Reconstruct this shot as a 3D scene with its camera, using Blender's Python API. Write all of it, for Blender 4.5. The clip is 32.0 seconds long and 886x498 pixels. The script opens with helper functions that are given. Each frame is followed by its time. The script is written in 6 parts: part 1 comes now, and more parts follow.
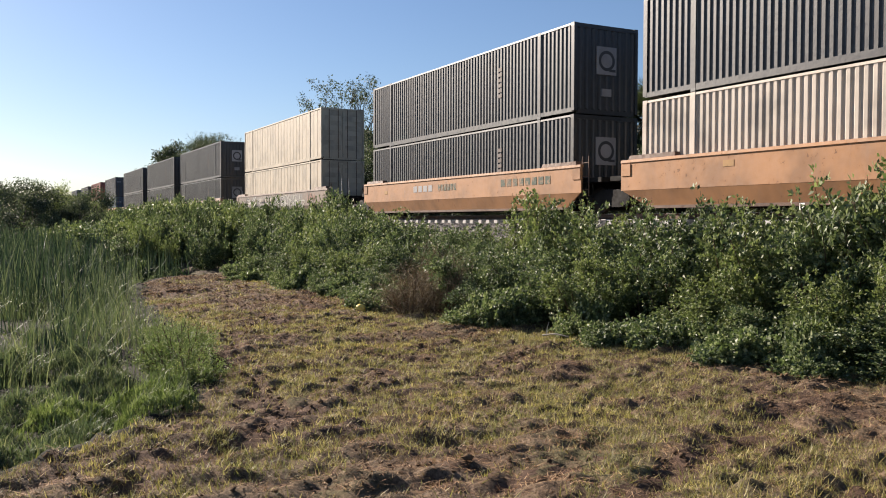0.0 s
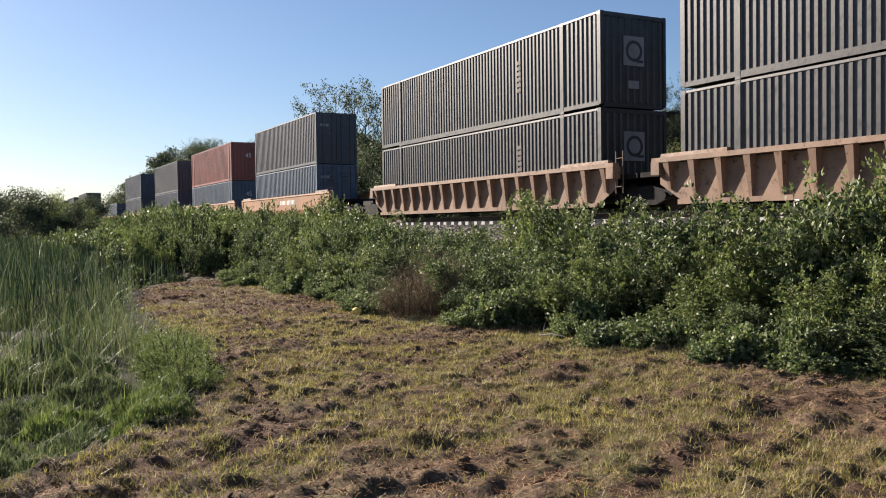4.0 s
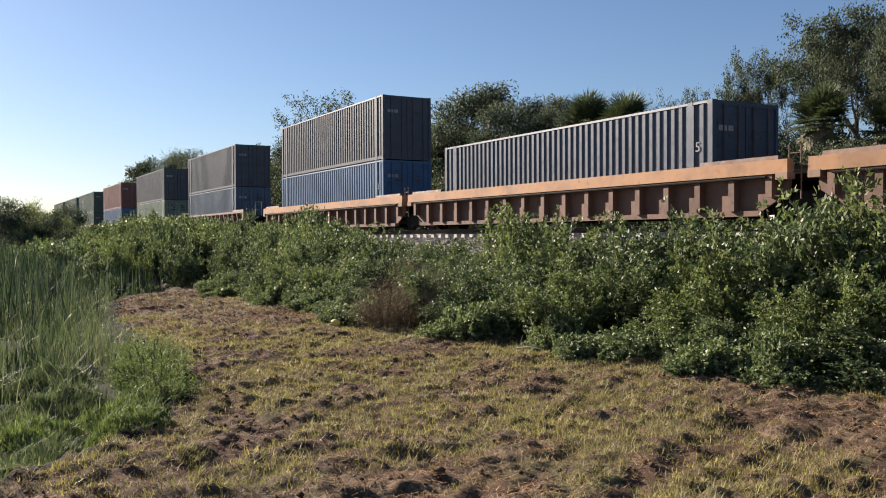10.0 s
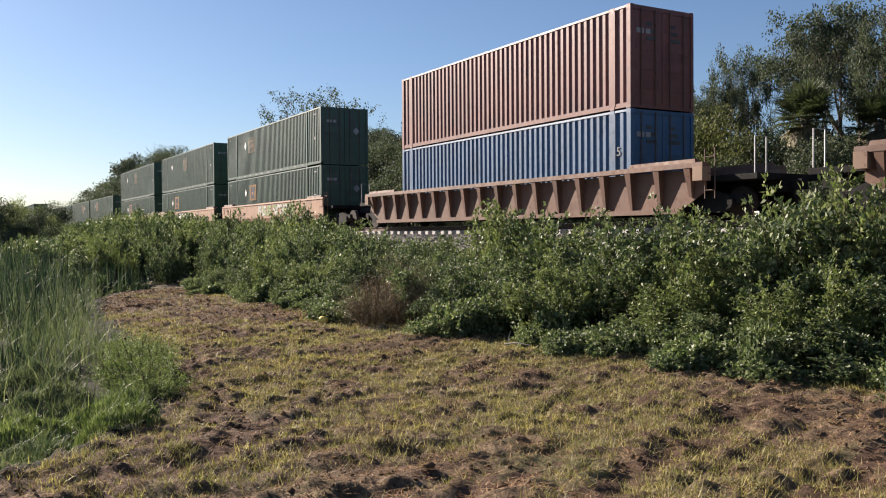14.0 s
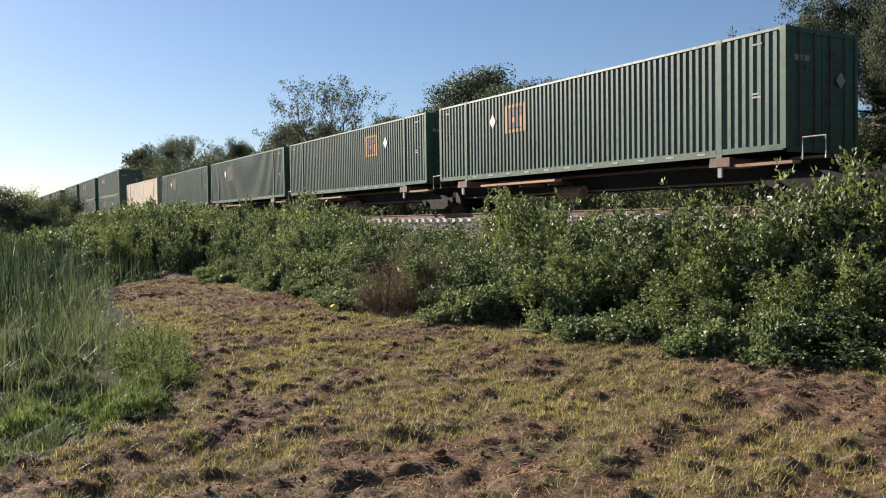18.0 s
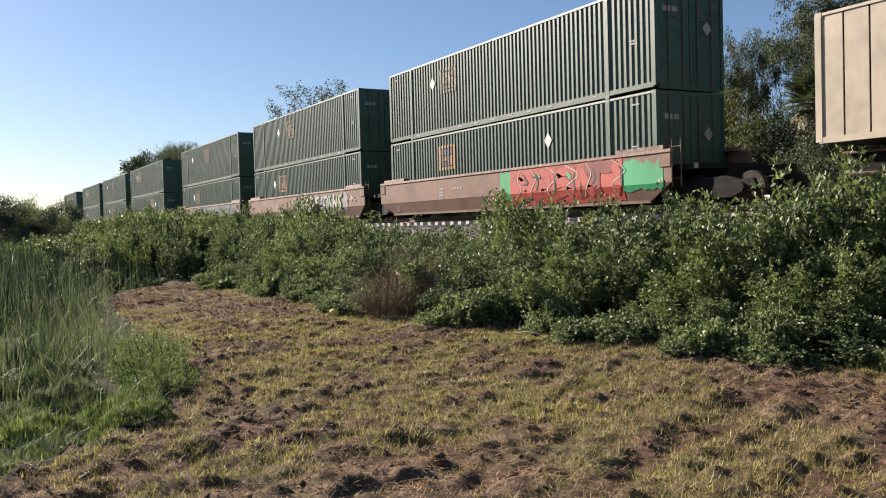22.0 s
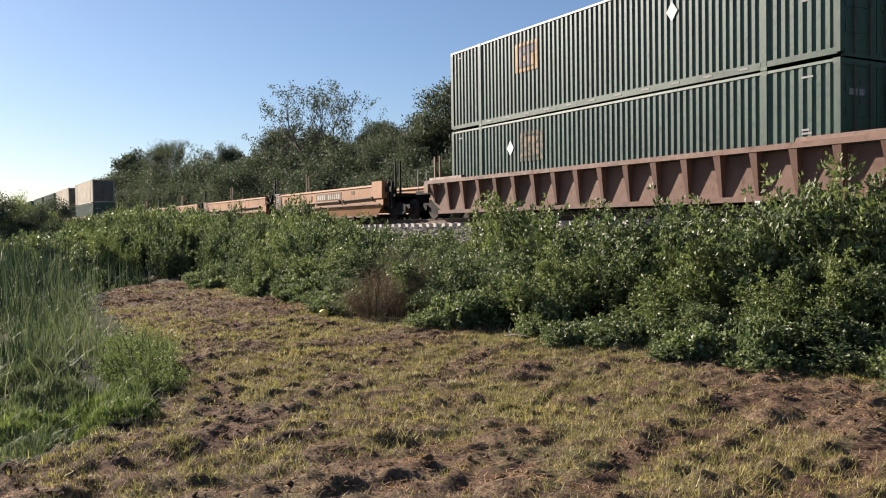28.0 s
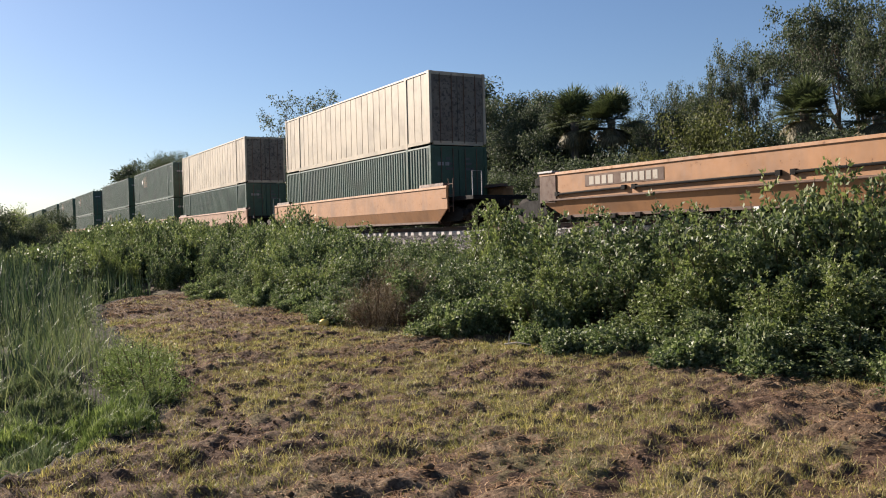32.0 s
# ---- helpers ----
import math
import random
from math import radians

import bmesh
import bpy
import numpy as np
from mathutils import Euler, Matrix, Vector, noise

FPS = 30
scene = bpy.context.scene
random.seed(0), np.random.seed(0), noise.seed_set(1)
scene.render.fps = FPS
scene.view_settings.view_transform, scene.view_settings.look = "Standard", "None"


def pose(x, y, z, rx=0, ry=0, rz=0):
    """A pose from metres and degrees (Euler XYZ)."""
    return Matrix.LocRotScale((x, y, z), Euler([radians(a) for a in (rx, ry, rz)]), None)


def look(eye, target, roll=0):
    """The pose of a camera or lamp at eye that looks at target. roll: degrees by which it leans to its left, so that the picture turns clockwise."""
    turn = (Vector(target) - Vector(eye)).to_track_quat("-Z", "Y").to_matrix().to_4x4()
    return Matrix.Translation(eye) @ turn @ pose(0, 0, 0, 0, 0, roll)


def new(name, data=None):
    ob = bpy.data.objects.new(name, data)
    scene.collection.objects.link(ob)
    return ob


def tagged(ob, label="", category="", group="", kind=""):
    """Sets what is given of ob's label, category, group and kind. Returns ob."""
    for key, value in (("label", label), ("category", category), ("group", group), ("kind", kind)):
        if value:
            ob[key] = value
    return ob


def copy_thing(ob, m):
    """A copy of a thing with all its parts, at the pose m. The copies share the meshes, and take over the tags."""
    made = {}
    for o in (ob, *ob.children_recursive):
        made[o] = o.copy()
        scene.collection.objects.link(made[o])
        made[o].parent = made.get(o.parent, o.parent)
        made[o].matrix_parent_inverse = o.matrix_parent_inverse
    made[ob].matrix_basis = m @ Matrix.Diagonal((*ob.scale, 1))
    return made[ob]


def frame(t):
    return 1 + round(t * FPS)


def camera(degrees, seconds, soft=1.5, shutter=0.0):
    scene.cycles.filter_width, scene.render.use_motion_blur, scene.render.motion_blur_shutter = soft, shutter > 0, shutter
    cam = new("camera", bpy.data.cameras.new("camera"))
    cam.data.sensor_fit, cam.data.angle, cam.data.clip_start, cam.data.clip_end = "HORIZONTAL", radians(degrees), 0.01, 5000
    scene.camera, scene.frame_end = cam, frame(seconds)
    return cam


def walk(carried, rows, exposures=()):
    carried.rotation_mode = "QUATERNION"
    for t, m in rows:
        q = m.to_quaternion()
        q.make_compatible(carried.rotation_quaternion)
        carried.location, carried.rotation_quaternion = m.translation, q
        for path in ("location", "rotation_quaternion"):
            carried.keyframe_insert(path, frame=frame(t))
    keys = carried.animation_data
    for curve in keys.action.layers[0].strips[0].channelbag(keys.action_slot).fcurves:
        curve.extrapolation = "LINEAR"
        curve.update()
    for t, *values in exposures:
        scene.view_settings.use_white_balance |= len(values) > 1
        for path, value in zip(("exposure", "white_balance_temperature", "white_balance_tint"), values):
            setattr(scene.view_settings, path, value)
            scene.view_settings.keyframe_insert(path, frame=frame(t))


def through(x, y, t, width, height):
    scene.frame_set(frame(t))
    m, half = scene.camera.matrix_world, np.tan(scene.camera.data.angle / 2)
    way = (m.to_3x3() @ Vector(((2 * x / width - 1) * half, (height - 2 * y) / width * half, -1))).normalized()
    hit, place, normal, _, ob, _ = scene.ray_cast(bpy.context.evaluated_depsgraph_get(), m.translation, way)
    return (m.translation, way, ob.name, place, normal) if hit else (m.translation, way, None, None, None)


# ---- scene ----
cam = camera(54.23, 32.0, soft=1.05, shutter=0.0)


def aim(turn, tilt, lean, x, y, z):
    """A camera pose: turn from the -x way towards +y, tilt up, lean to the right, in degrees."""
    a, b = radians(turn), radians(tilt)
    way = Vector((-math.cos(a) * math.cos(b), math.sin(a) * math.cos(b), math.sin(b)))
    eye = Vector((x, y, z))
    return look(eye, eye + way * 10, -lean)


walk(cam, [
    (0, aim(27.828, -1.829, -0.141, -0.057, -0.020, 1.605)),
    (0.5, aim(27.778, -1.765, 0.011, -0.062, -0.020, 1.600)),
    (1, aim(27.634, -1.717, 0.033, -0.060, -0.024, 1.602)),
    (1.5, aim(27.759, -1.679, 0.113, -0.061, -0.023, 1.601)),
    (2, aim(28.028, -1.599, 0.268, -0.062, -0.018, 1.601)),
    (2.5, aim(28.129, -1.524, 0.503, -0.062, -0.015, 1.603)),
    (3, aim(28.124, -1.646, 0.652, -0.060, -0.014, 1.602)),
    (3.5, aim(28.095, -1.770, 0.792, -0.058, -0.009, 1.606)),
    (5.5, aim(27.854, -1.354, 0.486, -0.036, 0.021, 1.594)),
    (6, aim(27.674, -1.482, 0.266, -0.027, 0.018, 1.592)),
    (6.5, aim(28.280, -1.757, 0.294, -0.050, -0.020, 1.593)),
    (7, aim(28.451, -2.030, 0.420, -0.040, -0.042, 1.593)),
    (7.5, aim(28.328, -2.079, 0.620, -0.026, -0.020, 1.597)),
    (8, aim(28.101, -1.982, 0.766, -0.002, -0.014, 1.600)),
    (8.5, aim(28.053, -1.697, 0.750, 0.009, -0.009, 1.602)),
    (9, aim(28.573, -1.608, 0.862, 0.005, -0.004, 1.599)),
    (9.5, aim(29.107, -1.318, 0.704, -0.004, -0.001, 1.599)),
    (10, aim(29.371, -0.864, 0.279, 0.007, -0.009, 1.601)),
    (10.5, aim(29.371, -0.834, 0.222, 0.001, -0.012, 1.597)),
    (11, aim(29.364, -1.068, 0.282, 0.001, -0.013, 1.600)),
    (11.5, aim(29.393, -1.083, 0.351, 0.004, -0.017, 1.598)),
    (12, aim(29.347, -0.932, 0.498, 0.007, -0.014, 1.598)),
    (12.5, aim(29.057, -0.874, 0.743, 0.022, -0.004, 1.598)),
    (13, aim(28.755, -1.002, 0.616, 0.050, -0.002, 1.605)),
    (13.5, aim(29.214, -1.090, 0.225, 0.056, -0.013, 1.599)),
    (14, aim(30.257, -1.103, 0.426, 0.031, -0.042, 1.605)),
    (14.5, aim(30.866, -0.688, 0.402, 0.028, -0.049, 1.605)),
    (16.5, aim(29.982, -0.655, 0.492, 0.020, -0.025, 1.604)),
    (17, aim(29.729, -0.951, 0.710, 0.024, -0.024, 1.600)),
    (17.5, aim(29.517, -1.502, 0.744, 0.019, -0.021, 1.599)),
    (18, aim(29.476, -1.897, 0.845, 0.023, -0.022, 1.597)),
    (18.5, aim(29.507, -2.021, 0.894, 0.019, -0.023, 1.602)),
    (19, aim(29.386, -2.061, 1.065, 0.020, -0.020, 1.602)),
    (19.5, aim(29.353, -2.082, 1.183, 0.023, -0.020, 1.598)),
    (20, aim(29.290, -2.121, 1.311, 0.022, -0.017, 1.601)),
    (20.5, aim(29.221, -2.051, 1.551, 0.022, -0.013, 1.599)),
    (21, aim(29.205, -1.935, 1.638, 0.033, -0.012, 1.605)),
    (21.5, aim(29.348, -1.771, 1.530, 0.032, -0.008, 1.599)),
    (22, aim(29.532, -1.708, 1.609, 0.033, -0.009, 1.602)),
    (22.5, aim(29.619, -1.540, 1.763, 0.039, -0.010, 1.603)),
    (23, aim(29.695, -1.361, 1.752, 0.041, -0.013, 1.602)),
    (23.5, aim(29.795, -1.359, 1.688, 0.040, -0.011, 1.603)),
    (24, aim(29.816, -1.450, 1.684, 0.040, -0.005, 1.604)),
    (24.5, aim(29.597, -1.679, 1.718, 0.038, -0.004, 1.601)),
    (25, aim(29.483, -1.905, 1.574, 0.034, -0.007, 1.600)),
    (25.5, aim(29.398, -1.904, 1.438, 0.030, -0.003, 1.600)),
    (27.5, aim(29.880, -1.688, 0.802, 0.043, -0.010, 1.603)),
    (28, aim(30.120, -1.600, 0.870, 0.046, -0.012, 1.602)),
    (28.5, aim(30.388, -1.558, 1.046, 0.045, -0.012, 1.599)),
    (29, aim(30.489, -1.572, 1.131, 0.045, -0.008, 1.601)),
    (29.5, aim(30.315, -1.538, 1.192, 0.048, -0.007, 1.601)),
    (30, aim(30.211, -1.466, 1.272, 0.046, -0.002, 1.602)),
    (30.5, aim(30.191, -1.337, 1.294, 0.055, -0.003, 1.605)),
    (31, aim(30.056, -1.065, 1.238, 0.053, -0.005, 1.607)),
    (31.5, aim(30.022, -0.951, 1.340, 0.057, -0.006, 1.606)),
    (32, aim(30.134, -1.045, 1.432, 0.055, -0.007, 1.606)),
], exposures=[(0, 1.29, 6350, 16), (1, 1.25, 6350, 16), (2, 1.13, 6350, 16), (3, 1.28, 6350, 16), (32, 1.29, 6350, 16)])

# ---- world and sun ----
SUN_EL, SUN_AZ = 26.0, 20.0      # degrees; azimuth from the -x way towards -y
sun_way = Vector((-math.cos(radians(SUN_AZ)) * math.cos(radians(SUN_EL)),
                  -math.sin(radians(SUN_AZ)) * math.cos(radians(SUN_EL)), math.sin(radians(SUN_EL))))
world = bpy.data.worlds.new("sky")
scene.world = world
world.use_nodes = True
wn = world.node_tree
sky = wn.nodes.new("ShaderNodeTexSky")
sky.sky_type = "NISHITA"
sky.sun_disc = False
sky.sun_elevation = radians(SUN_EL)
sky.sun_rotation = math.atan2(sun_way.x, sun_way.y)
sky.air_density, sky.dust_density, sky.ozone_density = 1.0, 0.35, 4.0
wn.nodes["Background"].inputs[1].default_value = 0.044
wn.links.new(sky.outputs[0], wn.nodes["Background"].inputs[0])
lamp = bpy.data.lights.new("sun", "SUN")
lamp.energy, lamp.angle, lamp.color = 5.0, radians(0.53), (1.0, 0.89, 0.72)
sun = new("sun", lamp)
sun.matrix_world = look(sun_way * 50, (0, 0, 0))

# ---- numbers of the place ----
RAIL = 1.85          # top of the rails
TRACK = 17.9         # middle of the track
rng = np.random.default_rng(7)


# ---- mesh helpers ----
class Geo:
    """Gathers faces for one mesh."""

    def __init__(self):
        self.v, self.f = [], []

    def add(self, verts, faces):
        n = len(self.v)
        self.v += [tuple(p) for p in verts]
        self.f += [tuple(n + i for i in q) for q in faces]
        return self

    def box(self, x0, x1, y0, y1, z0, z1, cut=0.0):
        """A box; cut: its upper edges are narrowed by so much."""
        c = cut
        return self.add([(x0, y0, z0), (x1, y0, z0), (x1, y1, z0), (x0, y1, z0),
                         (x0 + c, y0 + c, z1), (x1 - c, y0 + c, z1), (x1 - c, y1 - c, z1), (x0 + c, y1 - c, z1)],
                        [(0, 3, 2, 1), (4, 5, 6, 7), (0, 1, 5, 4), (1, 2, 6, 5), (2, 3, 7, 6), (3, 0, 4, 7)])

    def prism(self, outline, y0, y1):
        """An outline of (x, z) pushed from y0 to y1."""
        n = len(outline)
        self.add([(x, y0, z) for x, z in outline] + [(x, y1, z) for x, z in outline],
                 [tuple(range(n)), tuple(range(2 * n - 1, n - 1, -1))] +
                 [(i, i + n, (i + 1) % n + n, (i + 1) % n) for i in range(n)])
        return self

    def along(self, outline, x0, x1):
        """An outline of (y, z) pushed from x0 to x1."""
        n = len(outline)
        self.add([(x0, y, z) for y, z in outline] + [(x1, y, z) for y, z in outline],
                 [tuple(range(n - 1, -1, -1)), tuple(range(n, 2 * n))] +
                 [(i, (i + 1) % n, (i + 1) % n + n, i + n) for i in range(n)])
        return self

    def tube(self, points, radii, n=6):
        """A tapered tube through points."""
        base = len(self.v)
        points = [Vector(p) for p in points]
        for i, p in enumerate(points):
            d = points[min(i + 1, len(points) - 1)] - points[max(i - 1, 0)]
            d.normalize()
            a = d.orthogonal().normalized()
            b = d.cross(a)
            for k in range(n):
                w = 2 * math.pi * k / n
                self.v.append(tuple(p + (a * math.cos(w) + b * math.sin(w)) * radii[i]))
        for i in range(len(points) - 1):
            for k in range(n):
                q = base + i * n
                self.f.append((q + k, q + (k + 1) % n, q + n + (k + 1) % n, q + n + k))
        self.f.append(tuple(base + k for k in range(n - 1, -1, -1)))
        self.f.append(tuple(base + (len(points) - 1) * n + k for k in range(n)))
        return self

    def disc(self, x, y, z, r, y1, n=20):
        """A round plate across y, from y to y1."""
        return self.tube([(x, y, z), (x, y1, z)], [r, r], n)

    def mesh(self, name, material, smooth=False):
        me = bpy.data.meshes.new(name)
        me.from_pydata(self.v, [], self.f)
        if material:
            me.materials.append(material)
        if smooth:
            me.shade_smooth()
        me.update()
        return me


def quad_mesh(name, verts, faces, material):
    """A mesh from number arrays: verts (n, 3), faces (m, 3 or 4)."""
    me = bpy.data.meshes.new(name)
    verts = np.ascontiguousarray(verts, dtype=np.float32)
    faces = np.ascontiguousarray(faces, dtype=np.int32)
    m, k = faces.shape
    me.vertices.add(len(verts))
    me.vertices.foreach_set("co", verts.ravel())
    me.loops.add(m * k)
    me.loops.foreach_set("vertex_index", faces.ravel())
    me.polygons.add(m)
    me.polygons.foreach_set("loop_start", np.arange(m, dtype=np.int32) * k)
    me.polygons.foreach_set("loop_total", np.full(m, k, dtype=np.int32))
    me.update(calc_edges=True)
    if material:
        me.materials.append(material)
    return me


def part(name, geo, material, parent, label="", smooth=False):
    """Links a Geo, or a mesh that is made already, as one mesh object under a thing or a part."""
    me = geo.mesh(name, material, smooth) if isinstance(geo, Geo) else geo
    ob = new(name, me)
    ob.parent = parent
    if label:
        tagged(ob, label)
    return ob


def thing(name, label, category, group="", at=None, kind=""):
    ob = new(name)
    ob.empty_display_size = 0.2
    tagged(ob, label, category, group, kind)
    if at is not None:
        ob.matrix_basis = at
    return ob


def smooth_noise(x, y, scale, seed):
    """Value noise on arrays, -1 to 1."""
    x, y = np.asarray(x) / scale, np.asarray(y) / scale
    xi, yi = np.floor(x).astype(np.int64), np.floor(y).astype(np.int64)
    fx, fy = x - xi, y - yi
    fx, fy = fx * fx * (3 - 2 * fx), fy * fy * (3 - 2 * fy)

    def h(a, b):
        n = (a * 374761393 + b * 668265263 + seed * 1442695041) & 0x7FFFFFFF
        n = ((n ^ (n >> 13)) * 1274126177) & 0x7FFFFFFF
        return ((n ^ (n >> 16)) & 0xFFFF) / 32767.5 - 1

    return ((h(xi, yi) * (1 - fx) + h(xi + 1, yi) * fx) * (1 - fy) +
            (h(xi, yi + 1) * (1 - fx) + h(xi + 1, yi + 1) * fx) * fy)


# ---- materials ----
def material(name):
    m = bpy.data.materials.new(name)
    m.use_nodes = True
    return m, m.node_tree.nodes, m.node_tree.links, m.node_tree.nodes["Principled BSDF"]


def noise_node(N, L, scale, detail=4.0, rough=0.6, stretch=None, coords="Object"):
    tc = N.new("ShaderNodeTexCoord")
    mp = N.new("ShaderNodeMapping")
    if stretch:
        mp.inputs["Scale"].default_value = stretch
    L.new(tc.outputs[coords], mp.inputs[0])
    info = N.new("ShaderNodeObjectInfo")
    off = N.new("ShaderNodeVectorMath")
    off.operation = "SCALE"
    off.inputs[0].default_value = (37.0, 53.0, 71.0)
    L.new(info.outputs["Random"], off.inputs["Scale"])
    L.new(off.outputs[0], mp.inputs["Location"])
    nz = N.new("ShaderNodeTexNoise")
    nz.inputs["Scale"].default_value = scale
    nz.inputs["Detail"].default_value = detail
    nz.inputs["Roughness"].default_value = rough
    L.new(mp.outputs[0], nz.inputs["Vector"])
    return nz


def ramp(N, L, source, stops):
    r = N.new("ShaderNodeValToRGB")
    e = r.color_ramp.elements
    while len(e) < len(stops):
        e.new(0.5)
    for k, (p, c) in zip(e, stops):
        k.position = p
        k.color = (*c, 1)
    L.new(source, r.inputs[0])
    return r


def mix_colour(N, L, fac, a, b, mode="MIX"):
    m = N.new("ShaderNodeMix")
    m.data_type, m.blend_type = "RGBA", mode
    for sock, val in ((m.inputs[0], fac), (m.inputs[6], a), (m.inputs[7], b)):
        if isinstance(val, (int, float)):
            sock.default_value = val
        elif isinstance(val, tuple):
            sock.default_value = (*val, 1)
        else:
            L.new(val, sock)
    return m.outputs[2]


def bump(N, L, bsdf, height, strength, distance):
    b = N.new("ShaderNodeBump")
    b.inputs["Strength"].default_value = strength
    b.inputs["Distance"].default_value = distance
    L.new(height, b.inputs["Height"])
    L.new(b.outputs[0], bsdf.inputs["Normal"])


def paint(name, colour, wear=(0.1, 0.06, 0.04), wear_at=0.66, dust=0.25, rough=0.5, metal=0.0, gloss=0.5, coat=0.0):
    """Weathered paint on steel: faded patches, streaks that run down, rust where it is worn through."""
    m, N, L, p = material(name)
    dark = tuple(c * 0.72 for c in colour)
    pale = tuple(min(1.0, c * 1.15 + 0.004) for c in colour)
    big = noise_node(N, L, 0.7, 3)
    base = ramp(N, L, big.outputs[0], [(0.35, dark), (0.5, colour), (0.7, pale)]).outputs[0]
    streak = noise_node(N, L, 2.2, 5, 0.7, stretch=(1.0, 1.0, 0.12))
    s = ramp(N, L, streak.outputs[0], [(0.48, (0, 0, 0)), (0.72, (1, 1, 1))])
    fade = N.new("ShaderNodeMath")
    fade.operation = "MULTIPLY"
    fade.inputs[1].default_value = dust
    L.new(s.outputs[0], fade.inputs[0])
    grime = tuple(0.5 * c + 0.06 * min(1.0, 0.12 + 5 * max(colour)) for c in colour)
    base = mix_colour(N, L, fade.outputs[0], base, grime)
    spot = noise_node(N, L, 5.5, 8, 0.72)
    w = ramp(N, L, spot.outputs[0], [(wear_at, (0, 0, 0)), (wear_at + 0.05, (1, 1, 1))])
    base = mix_colour(N, L, w.outputs[0], base, wear)
    L.new(base, p.inputs["Base Color"])
    p.inputs["Metallic"].default_value = metal
    p.inputs["Specular IOR Level"].default_value = gloss
    p.inputs["Coat Weight"].default_value = coat
    p.inputs["Coat Roughness"].default_value = 0.5
    rr = ramp(N, L, spot.outputs[0], [(0.3, (rough - 0.08,) * 3), (0.75, (min(1, rough + 0.25),) * 3)])
    L.new(rr.outputs[0], p.inputs["Roughness"])
    fine = noise_node(N, L, 9.0, 4)
    bump(N, L, p, fine.outputs[0], 0.25, 0.01)
    return m


def foliage(name, colours, rough=0.4, through=0.35, gloss=0.5):
    """Leaves: each one of its own shade, light comes through them."""
    m, N, L, p = material(name)
    geo = N.new("ShaderNodeNewGeometry")
    n = len(colours)
    base = ramp(N, L, geo.outputs["Random Per Island"], [(i / max(1, n - 1), c) for i, c in enumerate(colours)]).outputs[0]
    patch = noise_node(N, L, 1.3, 3)
    shade = ramp(N, L, patch.outputs[0], [(0.3, (0.7, 0.74, 0.7)), (0.7, (1.2, 1.15, 1.0))]).outputs[0]
    base = mix_colour(N, L, 1.0, base, shade, "MULTIPLY")
    L.new(base, p.inputs["Base Color"])
    p.inputs["Roughness"].default_value = rough
    p.inputs["Specular IOR Level"].default_value = gloss
    tr = N.new("ShaderNodeBsdfTranslucent")
    warm = mix_colour(N, L, 1.0, base, (1.06, 1.16, 0.82), "MULTIPLY")
    L.new(warm, tr.inputs["Color"])
    mx = N.new("ShaderNodeMixShader")
    mx.inputs[0].default_value = through
    L.new(p.outputs[0], mx.inputs[1])
    L.new(tr.outputs[0], mx.inputs[2])
    L.new(mx.outputs[0], N["Material Output"].inputs["Surface"])
    return m


def rough_stuff(name, colours, scale=3.0, rough=0.9, height=0.3, dist=0.02, fine=30.0):
    m, N, L, p = material(name)
    a = noise_node(N, L, scale, 6, 0.65)
    base = ramp(N, L, a.outputs[0], [(0.3 + 0.4 * i / max(1, len(colours) - 1), c) for i, c in enumerate(colours)]).outputs[0]
    b = noise_node(N, L, fine, 5, 0.7)
    g = ramp(N, L, b.outputs[0], [(0.3, (0.65,) * 3), (0.7, (1.25,) * 3)]).outputs[0]
    base = mix_colour(N, L, 1.0, base, g, "MULTIPLY")
    L.new(base, p.inputs["Base Color"])
    p.inputs["Roughness"].default_value = rough
    p.inputs["Specular IOR Level"].default_value = 0.15
    bump(N, L, p, b.outputs[0], height, dist)
    return m


M_ORANGE = paint("buff_orange_paint", (0.36, 0.172, 0.068), wear=(0.17, 0.08, 0.04), wear_at=0.62, dust=0.42, rough=0.6)
M_ORANGE_PALE = paint("faded_orange_paint", (0.36, 0.205, 0.125), wear=(0.22, 0.11, 0.07), wear_at=0.6, dust=0.4, rough=0.65)
M_RUSTRED = paint("rust_red_paint", (0.185, 0.1, 0.068), wear=(0.13, 0.065, 0.043), wear_at=0.6, dust=0.4, rough=0.65)
M_BROWN = paint("brown_car_paint", (0.155, 0.08, 0.052), wear=(0.1, 0.05, 0.032), wear_at=0.6, dust=0.25, rough=0.65)
M_FADED = paint("faded_red_marking", (0.38, 0.165, 0.085), wear=(0.4, 0.2, 0.09), wear_at=0.5, dust=0.3, rough=0.6)
M_TAN = paint("tan_car_paint", (0.25, 0.155, 0.1), wear=(0.12, 0.065, 0.045), wear_at=0.58, dust=0.45, rough=0.65)
M_DUSTY = paint("dusty_car_paint", (0.2, 0.145, 0.11), wear=(0.2, 0.12, 0.08), wear_at=0.6, dust=0.45, rough=0.65)
M_DARKSTEEL = paint("grimy_dark_steel", (0.012, 0.0105, 0.01), wear=(0.03, 0.02, 0.015), wear_at=0.66, dust=0.04, rough=0.75, gloss=0.2)
M_WHEEL = paint("grimy_wheel_steel", (0.028, 0.02, 0.016), wear=(0.05, 0.03, 0.02), wear_at=0.6, dust=0.1, rough=0.7, gloss=0.25)
M_GALV = paint("galvanised_steel", (0.42, 0.41, 0.4), wear=(0.2, 0.12, 0.08), wear_at=0.68, dust=0.3, rough=0.5, metal=0.4)
M_PLATE = paint("plate_steel", (0.13, 0.075, 0.05), wear=(0.1, 0.055, 0.04), wear_at=0.55, dust=0.4, rough=0.7)
